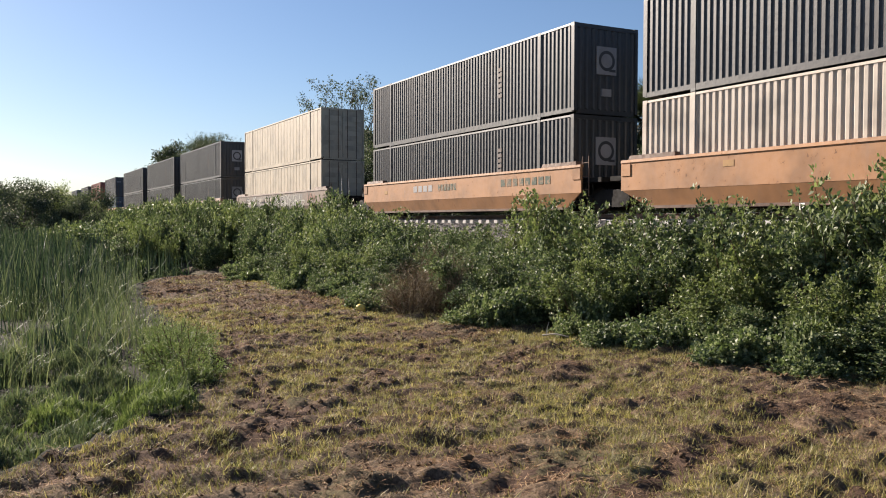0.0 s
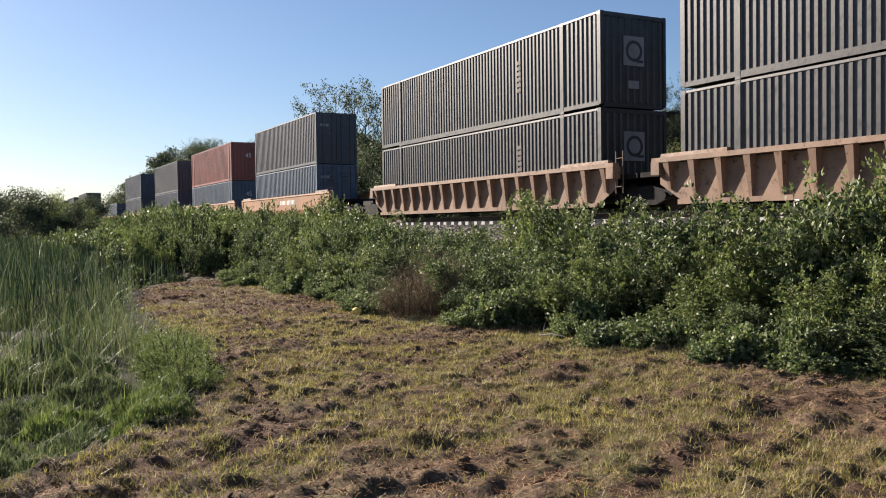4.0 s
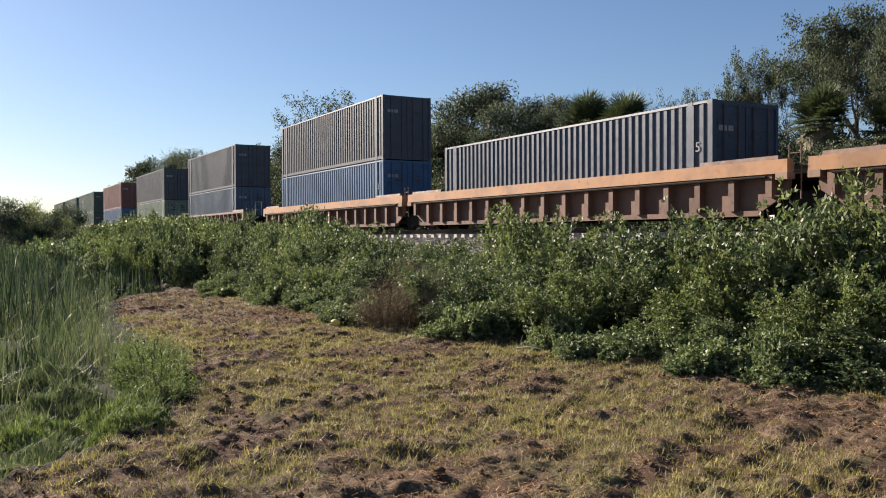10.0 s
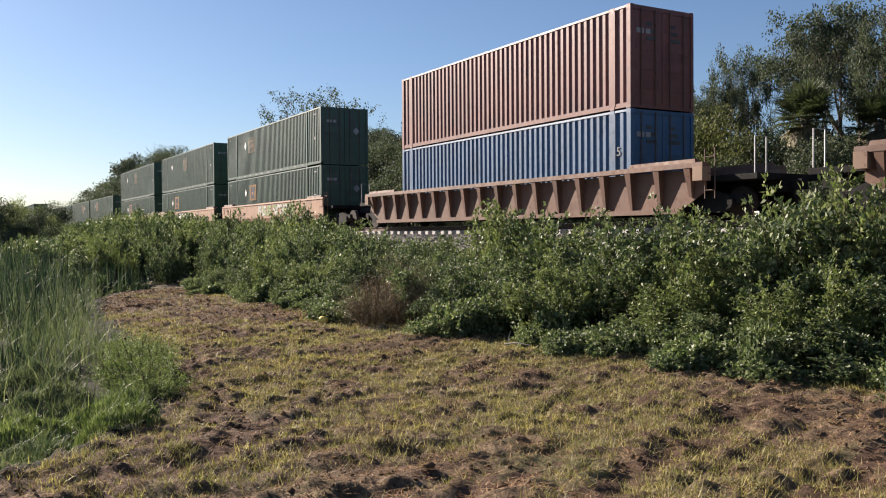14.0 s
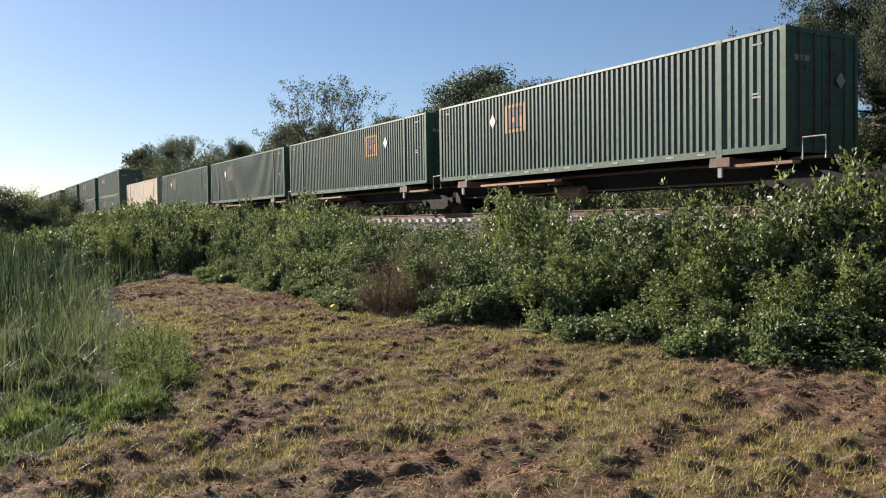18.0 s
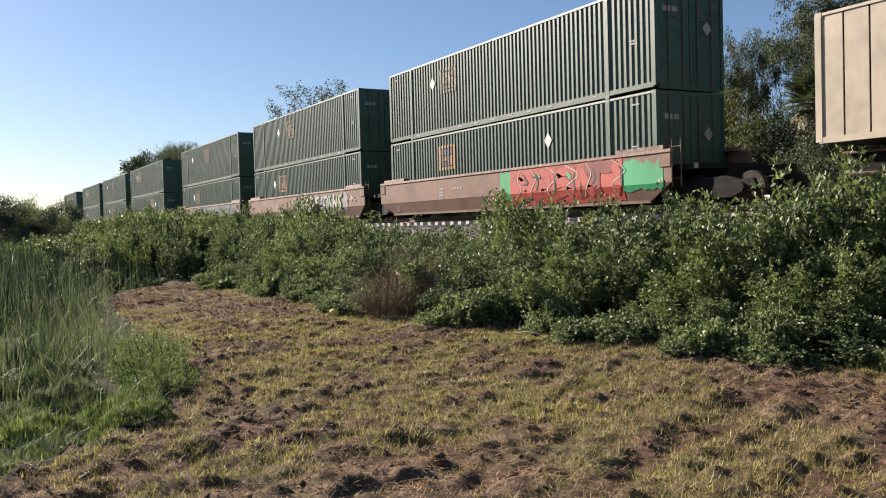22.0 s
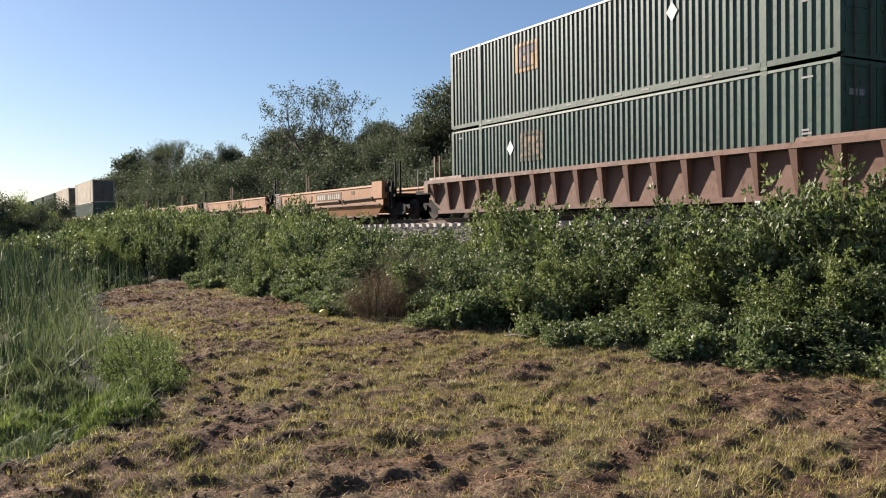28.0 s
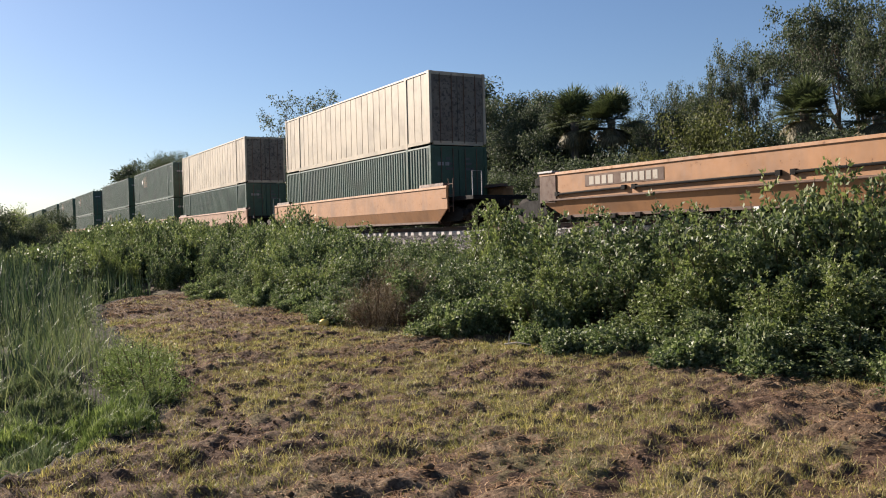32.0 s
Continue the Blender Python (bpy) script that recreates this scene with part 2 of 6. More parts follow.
M_WHITE_MARK = paint("white_marking", (0.75, 0.73, 0.68), wear=(0.3, 0.2, 0.15), wear_at=0.68, dust=0.2, rough=0.55)
M_GREY_MARK = paint("grey_marking", (0.3, 0.29, 0.29), wear=(0.15, 0.13, 0.12), wear_at=0.62, dust=0.3, rough=0.6)
M_FAINT_MARK = paint("faint_marking", (0.08, 0.078, 0.078), wear=(0.04, 0.04, 0.04), wear_at=0.56, dust=0.3, rough=0.6)
M_YELLOW_MARK = paint("amber_marking", (0.36, 0.19, 0.05), wear=(0.16, 0.11, 0.05), wear_at=0.6, dust=0.3, rough=0.55)
M_PALE_MARK = paint("pale_stencil", (0.42, 0.37, 0.3), wear=(0.2, 0.12, 0.07), wear_at=0.6, dust=0.3, rough=0.6)
M_FADED_MARK = paint("faded_amber_marking", (0.21, 0.115, 0.05), wear=(0.04, 0.06, 0.035), wear_at=0.46, dust=0.4, rough=0.6)
M_BLUE_MARK = paint("violet_marking", (0.06, 0.045, 0.085), wear=(0.1, 0.08, 0.05), wear_at=0.54, dust=0.3, rough=0.55)
M_DARK_MARK = paint("dark_marking", (0.09, 0.06, 0.05), wear=(0.2, 0.12, 0.08), wear_at=0.62, dust=0.3, rough=0.6)
M_BOX = {
    "black": paint("black_container_paint", (0.014, 0.012, 0.0135), dust=0.2, rough=0.42, gloss=0.8, coat=0.0, wear_at=0.72),
    "beige": paint("beige_container_paint", (0.5, 0.43, 0.355), dust=0.25, rough=0.5, wear_at=0.7),
    "white": paint("cream_container_paint", (0.44, 0.37, 0.275), wear=(0.2, 0.13, 0.09), dust=0.5, rough=0.5, wear_at=0.68),
    "navy": paint("navy_container_paint", (0.023, 0.035, 0.068), dust=0.22, rough=0.42, gloss=0.8, coat=0.0, wear_at=0.71),
    "plum": paint("plum_grey_container_paint", (0.038, 0.038, 0.048), dust=0.22, rough=0.42, gloss=0.8, coat=0.0, wear_at=0.71),
    "blue": paint("blue_container_paint", (0.022, 0.085, 0.19), dust=0.22, rough=0.42, gloss=0.8, coat=0.0, wear_at=0.7),
    "steel": paint("steel_blue_container_paint", (0.055, 0.09, 0.14), dust=0.22, rough=0.42, gloss=0.8, coat=0.0, wear_at=0.7),
    "red": paint("brick_red_container_paint", (0.25, 0.045, 0.026), dust=0.25, rough=0.42, gloss=0.8, coat=0.0, wear_at=0.7),
    "rust": paint("rust_brown_container_paint", (0.17, 0.045, 0.032), dust=0.25, rough=0.45, gloss=0.7, wear_at=0.68),
    "mint": paint("pale_green_container_paint", (0.17, 0.22, 0.15), dust=0.22, rough=0.42, gloss=0.8, coat=0.0, wear_at=0.7),
    "green": paint("green_container_paint", (0.017, 0.06, 0.032), dust=0.22, rough=0.43, gloss=0.75, coat=0.0, wear_at=0.72),
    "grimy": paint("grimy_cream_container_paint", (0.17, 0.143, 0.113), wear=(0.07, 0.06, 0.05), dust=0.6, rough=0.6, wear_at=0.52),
    "grey": paint("dark_grey_container_paint", (0.035, 0.038, 0.042), dust=0.22, rough=0.42, gloss=0.8, coat=0.0, wear_at=0.72),
}
M_BALLAST = rough_stuff("ballast_stone", [(0.09, 0.082, 0.078), (0.17, 0.16, 0.15), (0.29, 0.275, 0.26)], 14, 0.95, 0.9, 0.04, 22)
M_CONCRETE = rough_stuff("sleeper_concrete", [(0.42, 0.4, 0.37), (0.6, 0.57, 0.53)], 6, 0.9, 0.3, 0.01, 40)
M_RAIL = paint("rail_steel", (0.11, 0.065, 0.045), wear=(0.2, 0.12, 0.07), wear_at=0.6, dust=0.3, rough=0.6, metal=0.3)
M_RAILTOP = paint("bright_rail_head", (0.5, 0.5, 0.5), wear=(0.3, 0.28, 0.25), wear_at=0.75, dust=0.1, rough=0.25, metal=1.0)
M_BARK = rough_stuff("bark", [(0.1, 0.08, 0.06), (0.2, 0.165, 0.13)], 5, 0.95, 0.8, 0.03, 18)
M_TWIG = rough_stuff("twig_bark", [(0.09, 0.065, 0.045), (0.17, 0.12, 0.08)], 8, 0.95, 0.4, 0.01, 30)
M_SHRUB = foliage("shrub_leaves", [(0.05, 0.072, 0.036), (0.08, 0.112, 0.054), (0.14, 0.178, 0.088), (0.3, 0.325, 0.2)], 0.5, 0.3, 0.35)
M_CREEPER = foliage("creeper_leaves", [(0.06, 0.085, 0.04), (0.1, 0.135, 0.06), (0.17, 0.21, 0.105), (0.34, 0.36, 0.24)], 0.5, 0.33, 0.35)
M_SHRUB_YELLOW = foliage("young_shrub_leaves", [(0.1, 0.13, 0.052), (0.158, 0.19, 0.08), (0.26, 0.285, 0.14)], 0.5, 0.34, 0.35)
M_OAK = foliage("oak_leaves", [(0.04, 0.055, 0.041), (0.06, 0.078, 0.055), (0.094, 0.114, 0.08), (0.155, 0.168, 0.125)], 0.65, 0.26, 0.25)
M_AIRY = foliage("tree_leaves", [(0.048, 0.064, 0.046), (0.074, 0.093, 0.065), (0.125, 0.144, 0.102)], 0.65, 0.3, 0.25)
M_OLIVE = foliage("olive_leaves", [(0.07, 0.08, 0.035), (0.1, 0.11, 0.05), (0.155, 0.16, 0.075)], 0.65, 0.32, 0.2)
M_PALM = foliage("palm_leaves", [(0.05, 0.065, 0.038), (0.08, 0.1, 0.055), (0.14, 0.16, 0.09)], 0.5, 0.3, 0.4)
M_DEADPALM = foliage("dead_palm_leaves", [(0.11, 0.095, 0.06), (0.2, 0.17, 0.11), (0.3, 0.26, 0.18)], 0.7, 0.25)
M_DEADTWIG = foliage("dead_brush", [(0.1, 0.07, 0.05), (0.17, 0.125, 0.085), (0.26, 0.2, 0.14)], 0.8, 0.1)
M_REED = foliage("reed_leaves", [(0.012, 0.023, 0.017), (0.032, 0.053, 0.037), (0.055, 0.082, 0.055), (0.165, 0.19, 0.125)], 0.6, 0.24, 0.25)
M_LUSH = foliage("lush_grass", [(0.07, 0.1, 0.036), (0.125, 0.165, 0.057), (0.195, 0.24, 0.095), (0.29, 0.32, 0.15)], 0.55, 0.33, 0.3)
M_WISP = foliage("wispy_grass", [(0.055, 0.08, 0.043), (0.095, 0.125, 0.067), (0.15, 0.175, 0.1), (0.26, 0.265, 0.17)], 0.5, 0.36, 0.35)
M_MOWN = foliage("mown_grass", [(0.14, 0.142, 0.046), (0.25, 0.228, 0.084), (0.4, 0.342, 0.148), (0.58, 0.465, 0.25)], 0.55, 0.34, 0.4)
M_HAY = foliage("cut_hay", [(0.085, 0.046, 0.031), (0.17, 0.093, 0.059), (0.3, 0.18, 0.11), (0.48, 0.33, 0.21)], 0.8, 0.15, 0.2)
# marsh mud, near black: shade between reeds and tussocks is in its colour
M_SHADED_MUD = rough_stuff("shaded_marsh_mud", [(0.012, 0.01, 0.007), (0.02, 0.017, 0.011), (0.026, 0.027, 0.013)], 3, 0.95, 0.6, 0.03, 25)
M_LITTER = rough_stuff("leaf_litter", [(0.05, 0.035, 0.022), (0.09, 0.065, 0.04), (0.07, 0.075, 0.03)], 4, 0.95, 0.8, 0.03, 28)
M_CLOD = rough_stuff("torn_turf", [(0.065, 0.04, 0.026), (0.13, 0.083, 0.05), (0.21, 0.145, 0.085)], 9, 0.95, 0.8, 0.02, 60)
M_STICK = rough_stuff("bleached_wood", [(0.3, 0.26, 0.21), (0.48, 0.43, 0.36)], 12, 0.9, 0.4, 0.005, 50)
M_TORN = rough_stuff("torn_soil", [(0.06, 0.037, 0.026), (0.105, 0.066, 0.046), (0.17, 0.112, 0.074)], 9, 0.95, 0.9, 0.03, 45)
M_STRAW = foliage("dry_stubble", [(0.13, 0.083, 0.048), (0.22, 0.15, 0.085), (0.35, 0.26, 0.155)], 0.75, 0.2, 0.2)

# ---- ground ----
EDGE_X = (-60.0, -40.0, -30.0, -26.0, -24.6, -22.6, -18.6, -15.3, -12.1, -9.4, -7.9, -6.8, -6.2, -5.6, -4.6, -3.0)
EDGE_Y = (6.6, 6.4, 6.2, 5.6, 4.3, 3.4, 2.75, 2.5, 2.5, 2.15, 1.7, 0.95, 0.2, -0.9, -2.6, -6.0)
# where the shrubs of the railway bank begin
FOOT_X = (-40, -27, -25.9, -25.2, -22.4, -19.9, -17.4, -15.2, -13.6, -12.2, -11.1, -10.3, -9.5, -8.6, -7.7, -6.6, -5.8, -4.7, 3)
FOOT_Y = (3.0, 3.0, 3.7, 5.8, 6.1, 5.95, 6.2, 6.1, 6.15, 6.3, 6.45, 6.65, 6.75, 6.8, 6.85, 7.15, 7.45, 7.45, 8.0)


def field_edge(x):
    """Where the mown field ends and the wet ground begins."""
    return np.interp(x, EDGE_X, EDGE_Y)


def ramp_up(a, b, v):
    u = np.clip((v - a) / (b - a), 0, 1)
    return u * u * (3 - 2 * u)


MOUNDS = ((-11.9, 3.8, 0.1, 0.28), (-9.1, 3.7, 0.07, 0.3), (-3.7, 5.45, 0.17, 0.3), (-8.2, 4.9, 0.06, 0.3), (-5.3, 6.55, 0.14, 0.35), (-4.9, 5.9, 0.1, 0.3),
          (-4.6, 5.0, 0.09, 0.3), (-22.8, 4.2, 0.16, 0.4), (-24.2, 4.8, 0.14, 0.4), (-5.5, 1.3, 0.08, 0.35), (-6.4, 2.2, 0.07, 0.35), (-3.2, 4.4, 0.11, 0.28), (-3.65, 3.9, 0.1, 0.28), (-8.6, 2.2, 0.09, 0.3))


# lines along which wheels have torn the turf: from, to, half width
RUTS = ((-5.3, 0.6, -6.1, 1.5, 0.16), (-6.1, 1.5, -6.9, 2.3, 0.18), (-5.9, 0.8, -6.4, 1.3, 0.12), (-3.9, 3.2, -4.5, 4.6, 0.2), (-4.5, 4.6, -5.05, 5.7, 0.24), (-5.05, 5.7, -5.4, 7.0, 0.2),
        (-4.4, 2.6, -4.7, 3.6, 0.16), (-3.7, 5.9, -3.2, 4.2, 0.2), (-11.9, 3.0, -9.0, 4.2, 0.24), (-21.0, 4.6, -12.6, 3.9, 0.24), (-24.5, 5.2, -17.5, 5.0, 0.2), (-17.5, 5.0, -12.0, 5.5, 0.2),
        (-8.9, 5.6, -7.6, 4.4, 0.2), (-8.9, 1.9, -11.5, 2.9, 0.25), (-7.2, 2.0, -8.7, 2.4, 0.2))


def rutted(x, y):
    """How far a place lies in a wheel rut, 0 to 1, and the ruts' relief."""
    deep, relief = np.zeros(np.shape(x)), np.zeros(np.shape(x))
    wobble = 0.12 * smooth_noise(x, y, 0.45, 13) + 0.05 * smooth_noise(x, y, 0.16, 14)
    for x0, y0, x1, y1, wide in RUTS:
        dx, dy = x1 - x0, y1 - y0
        s = np.clip(((x - x0) * dx + (y - y0) * dy) / (dx * dx + dy * dy), 0, 1)
        d = np.abs(np.hypot(x - x0 - s * dx, y - y0 - s * dy) + wobble)
        deep = np.maximum(deep, np.exp(-(d / wide) ** 2))
        relief = relief - 0.1 * wide * np.exp(-(d / (0.6 * wide)) ** 2) + 0.07 * wide * np.exp(-((d - 1.25 * wide) / (0.5 * wide)) ** 2)
    return deep, relief


def tear(x, y):
    """How far the turf is torn up, 0 to 1."""
    u, v = x * 0.9 + y * 0.45, y * 0.9 - x * 0.45
    p = 0.9 * ramp_up(-0.05, 0.6, smooth_noise(u, v * 0.6, 1.5, 8) + 0.5 * smooth_noise(u, v * 0.6, 0.55, 5))
    return np.maximum(p, 0.85 * rutted(x, y)[0] ** 1.6)


def ridge(x, y):
    """Small ridges of turned turf that lie across the field, 0 to 1."""
    u = x * 0.93 + y * 0.36 + 0.09 * smooth_noise(x, y, 0.23, 17)
    v = y * 0.93 - x * 0.36 + 0.12 * smooth_noise(x, y, 0.31, 18)
    return np.maximum(0, smooth_noise(u, v * 0.36, 0.22, 3) + 0.08) ** 0.7


def ground_z(x, y):
    x, y = np.asarray(x, dtype=float), np.asarray(y, dtype=float)
    z = 0.95 * ramp_up(6.8, 14.2, y) - 0.35 * ramp_up(20.5, 24.0, y)
    wet = ramp_up(0.0, 0.7, field_edge(x) - y) * (1 - ramp_up(-3.5, -2.5, x)) * ramp_up(-9.0, -6.0, -np.abs(y) * 0.2)
    z = z - 0.2 * wet
    near = ramp_up(-60.0, -40.0, x) * ramp_up(-40, -25, y) * (1 - ramp_up(7.5, 9.5, y))
    dry = near * (1 - wet)
    torn = tear(x, y)
    lump = 0.03 * smooth_noise(x, y, 1.7, 1) + (0.65 + 0.1 * torn) * (0.065 * ridge(x, y) + 0.06 * np.maximum(0, smooth_noise(x, y * 0.8, 0.13, 4)) ** 0.7)
    lump = lump + 0.028 * smooth_noise(x, y, 0.085, 7)
    z = z + dry * (lump + rutted(x, y)[1]) + wet * near * 0.06 * smooth_noise(x, y, 0.9, 6)
    for mx, my, h, r in MOUNDS:
        d2 = ((x - mx) ** 2 + (y - my) ** 2 * 1.6) / (r * r)
        z = z + 0.42 * h * np.exp(-d2) * (0.6 + 0.4 * smooth_noise(x, y, 0.2, 11))
    far = 0.25 * smooth_noise(x, y, 37.0, 21) * (1 - ramp_up(-90, -60, x)) * (1 - ramp_up(4, 7, y))
    return z + far


def graded(*runs):
    """Grid lines from (start, end, step) runs."""
    out = []
    for a, b, s in runs:
        out += list(np.arange(a, b - 1e-6, s))
    return np.array(out + [runs[-1][1]])


gx = graded((-2500, -300, 100), (-300, -100, 10), (-100, -44, 1.0), (-44, -24, 0.25), (-24, -14, 0.13), (-14, -2.5, 0.036),
            (-2.5, 6, 0.25), (6, 30, 2), (30, 200, 10), (200, 1000, 100))
gy = graded((-1500, -100, 100), (-100, -20, 5), (-20, -5, 0.5), (-5, -1, 0.15), (-1, 7.6, 0.036), (7.6, 24, 0.4), (24, 60, 3), (60, 200, 20),
            (200, 2000, 150))
GX, GY = np.meshgrid(gx, gy, indexing="ij")
GZ = ground_z(GX, GY)
nx, ny = GX.shape
ids = np.arange(nx * ny).reshape(nx, ny)
gf = np.stack([ids[:-1, :-1], ids[1:, :-1], ids[1:, 1:], ids[:-1, 1:]], -1).reshape(-1, 4)


def ground_material():
    m, N, L, p = material("field_soil")
    big = noise_node(N, L, 0.55, 4, 0.6, coords="Object")
    soil = ramp(N, L, big.outputs[0], [(0.34, (0.085, 0.052, 0.037)), (0.45, (0.12, 0.078, 0.052)), (0.55, (0.15, 0.108, 0.067)), (0.66, (0.13, 0.115, 0.056))]).outputs[0]
    mid = noise_node(N, L, 4.0, 6, 0.7)
    straw = ramp(N, L, mid.outputs[0], [(0.5, (0, 0, 0)), (0.62, (1, 1, 1))]).outputs[0]
    c = mix_colour(N, L, straw, soil, (0.22, 0.155, 0.1))
    fine = noise_node(N, L, 30.0, 6, 0.75)
    g = ramp(N, L, fine.outputs[0], [(0.35, (0.4,) * 3), (0.65, (1.6,) * 3)]).outputs[0]
    c = mix_colour(N, L, 1.0, c, g, "MULTIPLY")
    L.new(c, p.inputs["Base Color"])
    p.inputs["Roughness"].default_value = 0.95
    p.inputs["Specular IOR Level"].default_value = 0.2
    bump(N, L, p, fine.outputs[0], 0.9, 0.05)
    return m


ground_mesh = quad_mesh("ground", np.stack([GX, GY, GZ], -1).reshape(-1, 3), gf, ground_material())
ground_mesh.materials.append(M_SHADED_MUD)
ground_mesh.materials.append(M_LITTER)
ground_mesh.materials.append(M_TORN)
mid_x, mid_y = GX[:-1, :-1].ravel(), GY[:-1, :-1].ravel()
# zone 1: wet ground and its edge, mud darkened for the clumps' shade
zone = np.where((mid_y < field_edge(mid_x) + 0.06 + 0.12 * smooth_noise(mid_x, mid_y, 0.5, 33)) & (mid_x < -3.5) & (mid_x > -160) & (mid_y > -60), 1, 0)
zone = np.where((mid_y > np.interp(mid_x, FOOT_X, FOOT_Y) + 0.35 + 0.15 * np.sin(mid_x * 3)) & (mid_y < 60), 2, zone)
inner = (zone == 0) & (mid_x > -30) & (mid_y > -2) & (mid_y < 8)
zone[inner] = np.where(rutted(mid_x[inner], mid_y[inner])[0] + 0.25 * smooth_noise(mid_x[inner], mid_y[inner], 0.12, 19) > 0.72, 3, 0)
ground_mesh.polygons.foreach_set("material_index", zone.astype(np.int32))
ground = new("ground", ground_mesh)
tagged(ground, "mown field of brown soil, hay and yellow-green grass", "ground", kind="structure")

# ---- track: ballast, sleepers, rails ----
bx = graded((-1000, -120, 20), (-120, -45, 1.5), (-45, 4, 0.18), (4, 1000, 20))
prof = [(14.1, 0.75), (14.7, 1.0), (15.2, 1.26), (15.7, 1.42), (16.05, 1.48), (16.35, 1.49), (16.6, 1.5), (16.9, 1.51), (17.4, 1.53), (17.9, 1.54), (18.9, 1.54), (19.4, 1.56), (20.0, 1.55), (22.0, 0.5)]
fineprof = []
for (a, za), (b, zb) in zip(prof[:-1], prof[1:]):
    n = max(1, int((b - a) / 0.12)) if a < 17 else 1
    fineprof += [(a + (b - a) * i / n, za + (zb - za) * i / n) for i in range(n)]
fineprof.append(prof[-1])
by, bz = np.array(fineprof).T
BX, BY = np.meshgrid(bx, by, indexing="ij")
BZ = np.broadcast_to(bz, BX.shape) + 0.04 * rng.uniform(-1, 1, BX.shape) * (BY < 20.1) * (BY > 14.2)
ids = np.arange(BX.size).reshape(BX.shape)
bf = np.stack([ids[:-1, :-1], ids[1:, :-1], ids[1:, 1:], ids[:-1, 1:]], -1).reshape(-1, 4)
ballast = new("ballast", quad_mesh("ballast", np.stack([BX, BY, BZ], -1).reshape(-1, 3), bf, M_BALLAST))
tagged(ballast, "grey crushed-stone bank under the railway track", "ballast", kind="structure")

stones_n = 9000
sx, sy = rng.uniform(-42, -6, stones_n), rng.uniform(14.6, 16.7, stones_n)
sz = np.interp(sy, by, bz)
unit = np.array([(1, 0, 0), (0, 1, 0), (-1, 0, 0), (0, -1, 0), (0, 0, 1), (0, 0, -1)], dtype=float)
jit = unit[None] * rng.uniform(0.02, 0.045, (stones_n, 6, 1)) + rng.normal(0, 0.006, (stones_n, 6, 3))
sv = jit + np.stack([sx, sy, sz + 0.015], -1)[:, None]
sf = np.array([(0, 1, 4), (1, 2, 4), (2, 3, 4), (3, 0, 4), (1, 0, 5), (2, 1, 5), (3, 2, 5), (0, 3, 5)])
sf = (sf[None] + 6 * np.arange(stones_n)[:, None, None]).reshape(-1, 3)
stones = new("ballast_stones", quad_mesh("ballast_stones", sv.reshape(-1, 3), sf, M_BALLAST))
tagged(stones, "loose grey crushed stones on the track bank", "stones", kind="stuff")

track = thing("railway_track", "railway track with steel rails on pale concrete sleepers", "railway track", kind="structure")
tie = Geo().box(-0.13, 0.13, -1.3, 1.3, -0.2, 0.0, 0.02).box(-0.11, 0.11, -1.05, -0.45, 0.0, 0.02, 0.01).box(-0.11, 0.11, 0.45, 1.05, 0.0, 0.02, 0.01).mesh("sleeper", M_CONCRETE)
TIE_Z = RAIL - 0.19
for i in range(200):
    s = part("sleeper", tie, None, track)
    s.location = (8 - i * 0.6, TRACK + 0.02 * math.sin(i * 2.3), TIE_Z)
far_ties = Geo()
for i in [*range(-1500, 0), *range(200, 1650)]:
    x = 8 - i * 0.6
    far_ties.box(x - 0.13, x + 0.13, TRACK - 1.3, TRACK + 1.3, TIE_Z - 0.2, TIE_Z)
tagged(part("far_sleepers", far_ties, M_CONCRETE, track), kind="stuff")
for side in (-1, 1):
    y = TRACK + side * 0.753
    part("rail", Geo().along([(y - 0.07, RAIL - 0.17), (y + 0.07, RAIL - 0.17), (y + 0.07, RAIL - 0.15), (y + 0.012, RAIL - 0.13), (y + 0.012, RAIL - 0.045),
                              (y + 0.036, RAIL - 0.03), (y + 0.036, RAIL - 0.004), (y - 0.036, RAIL - 0.004), (y - 0.036, RAIL - 0.03),
                              (y - 0.012, RAIL - 0.045), (y - 0.012, RAIL - 0.13), (y - 0.07, RAIL - 0.15)], -1000, 1000), M_RAIL, track)
    part("rail_head", Geo().box(-1000, 1000, y - 0.03, y + 0.03, RAIL - 0.004, RAIL), M_RAILTOP, track, "bright worn rail head")

# ---- shipping containers ----
H53, H40 = 2.908, 2.896


def corrugated(x0, x1, y, z0, z1, pitch, depth, out):
    """A folded steel sheet from x0 to x1; out: -1 or 1, the side on which it stands proud."""
    n = max(1, round((x1 - x0) / pitch))
    p = (x1 - x0) / n
    line = [(x0, y)]
    for i in range(n):
        a = x0 + i * p
        line += [(a + p * 0.21, y), (a + p * 0.38, y - out * depth), (a + p * 0.62, y - out * depth), (a + p * 0.79, y)]
    line.append((x1, y))
    g = Geo()
    k = len(line)
    g.add([(a, b, z0) for a, b in line] + [(a, b, z1) for a, b in line], [(i, i + 1, i + 1 + k, i + k) if out < 0 else (i, i + k, i + 1 + k, i + 1) for i in range(k - 1)])
    return g


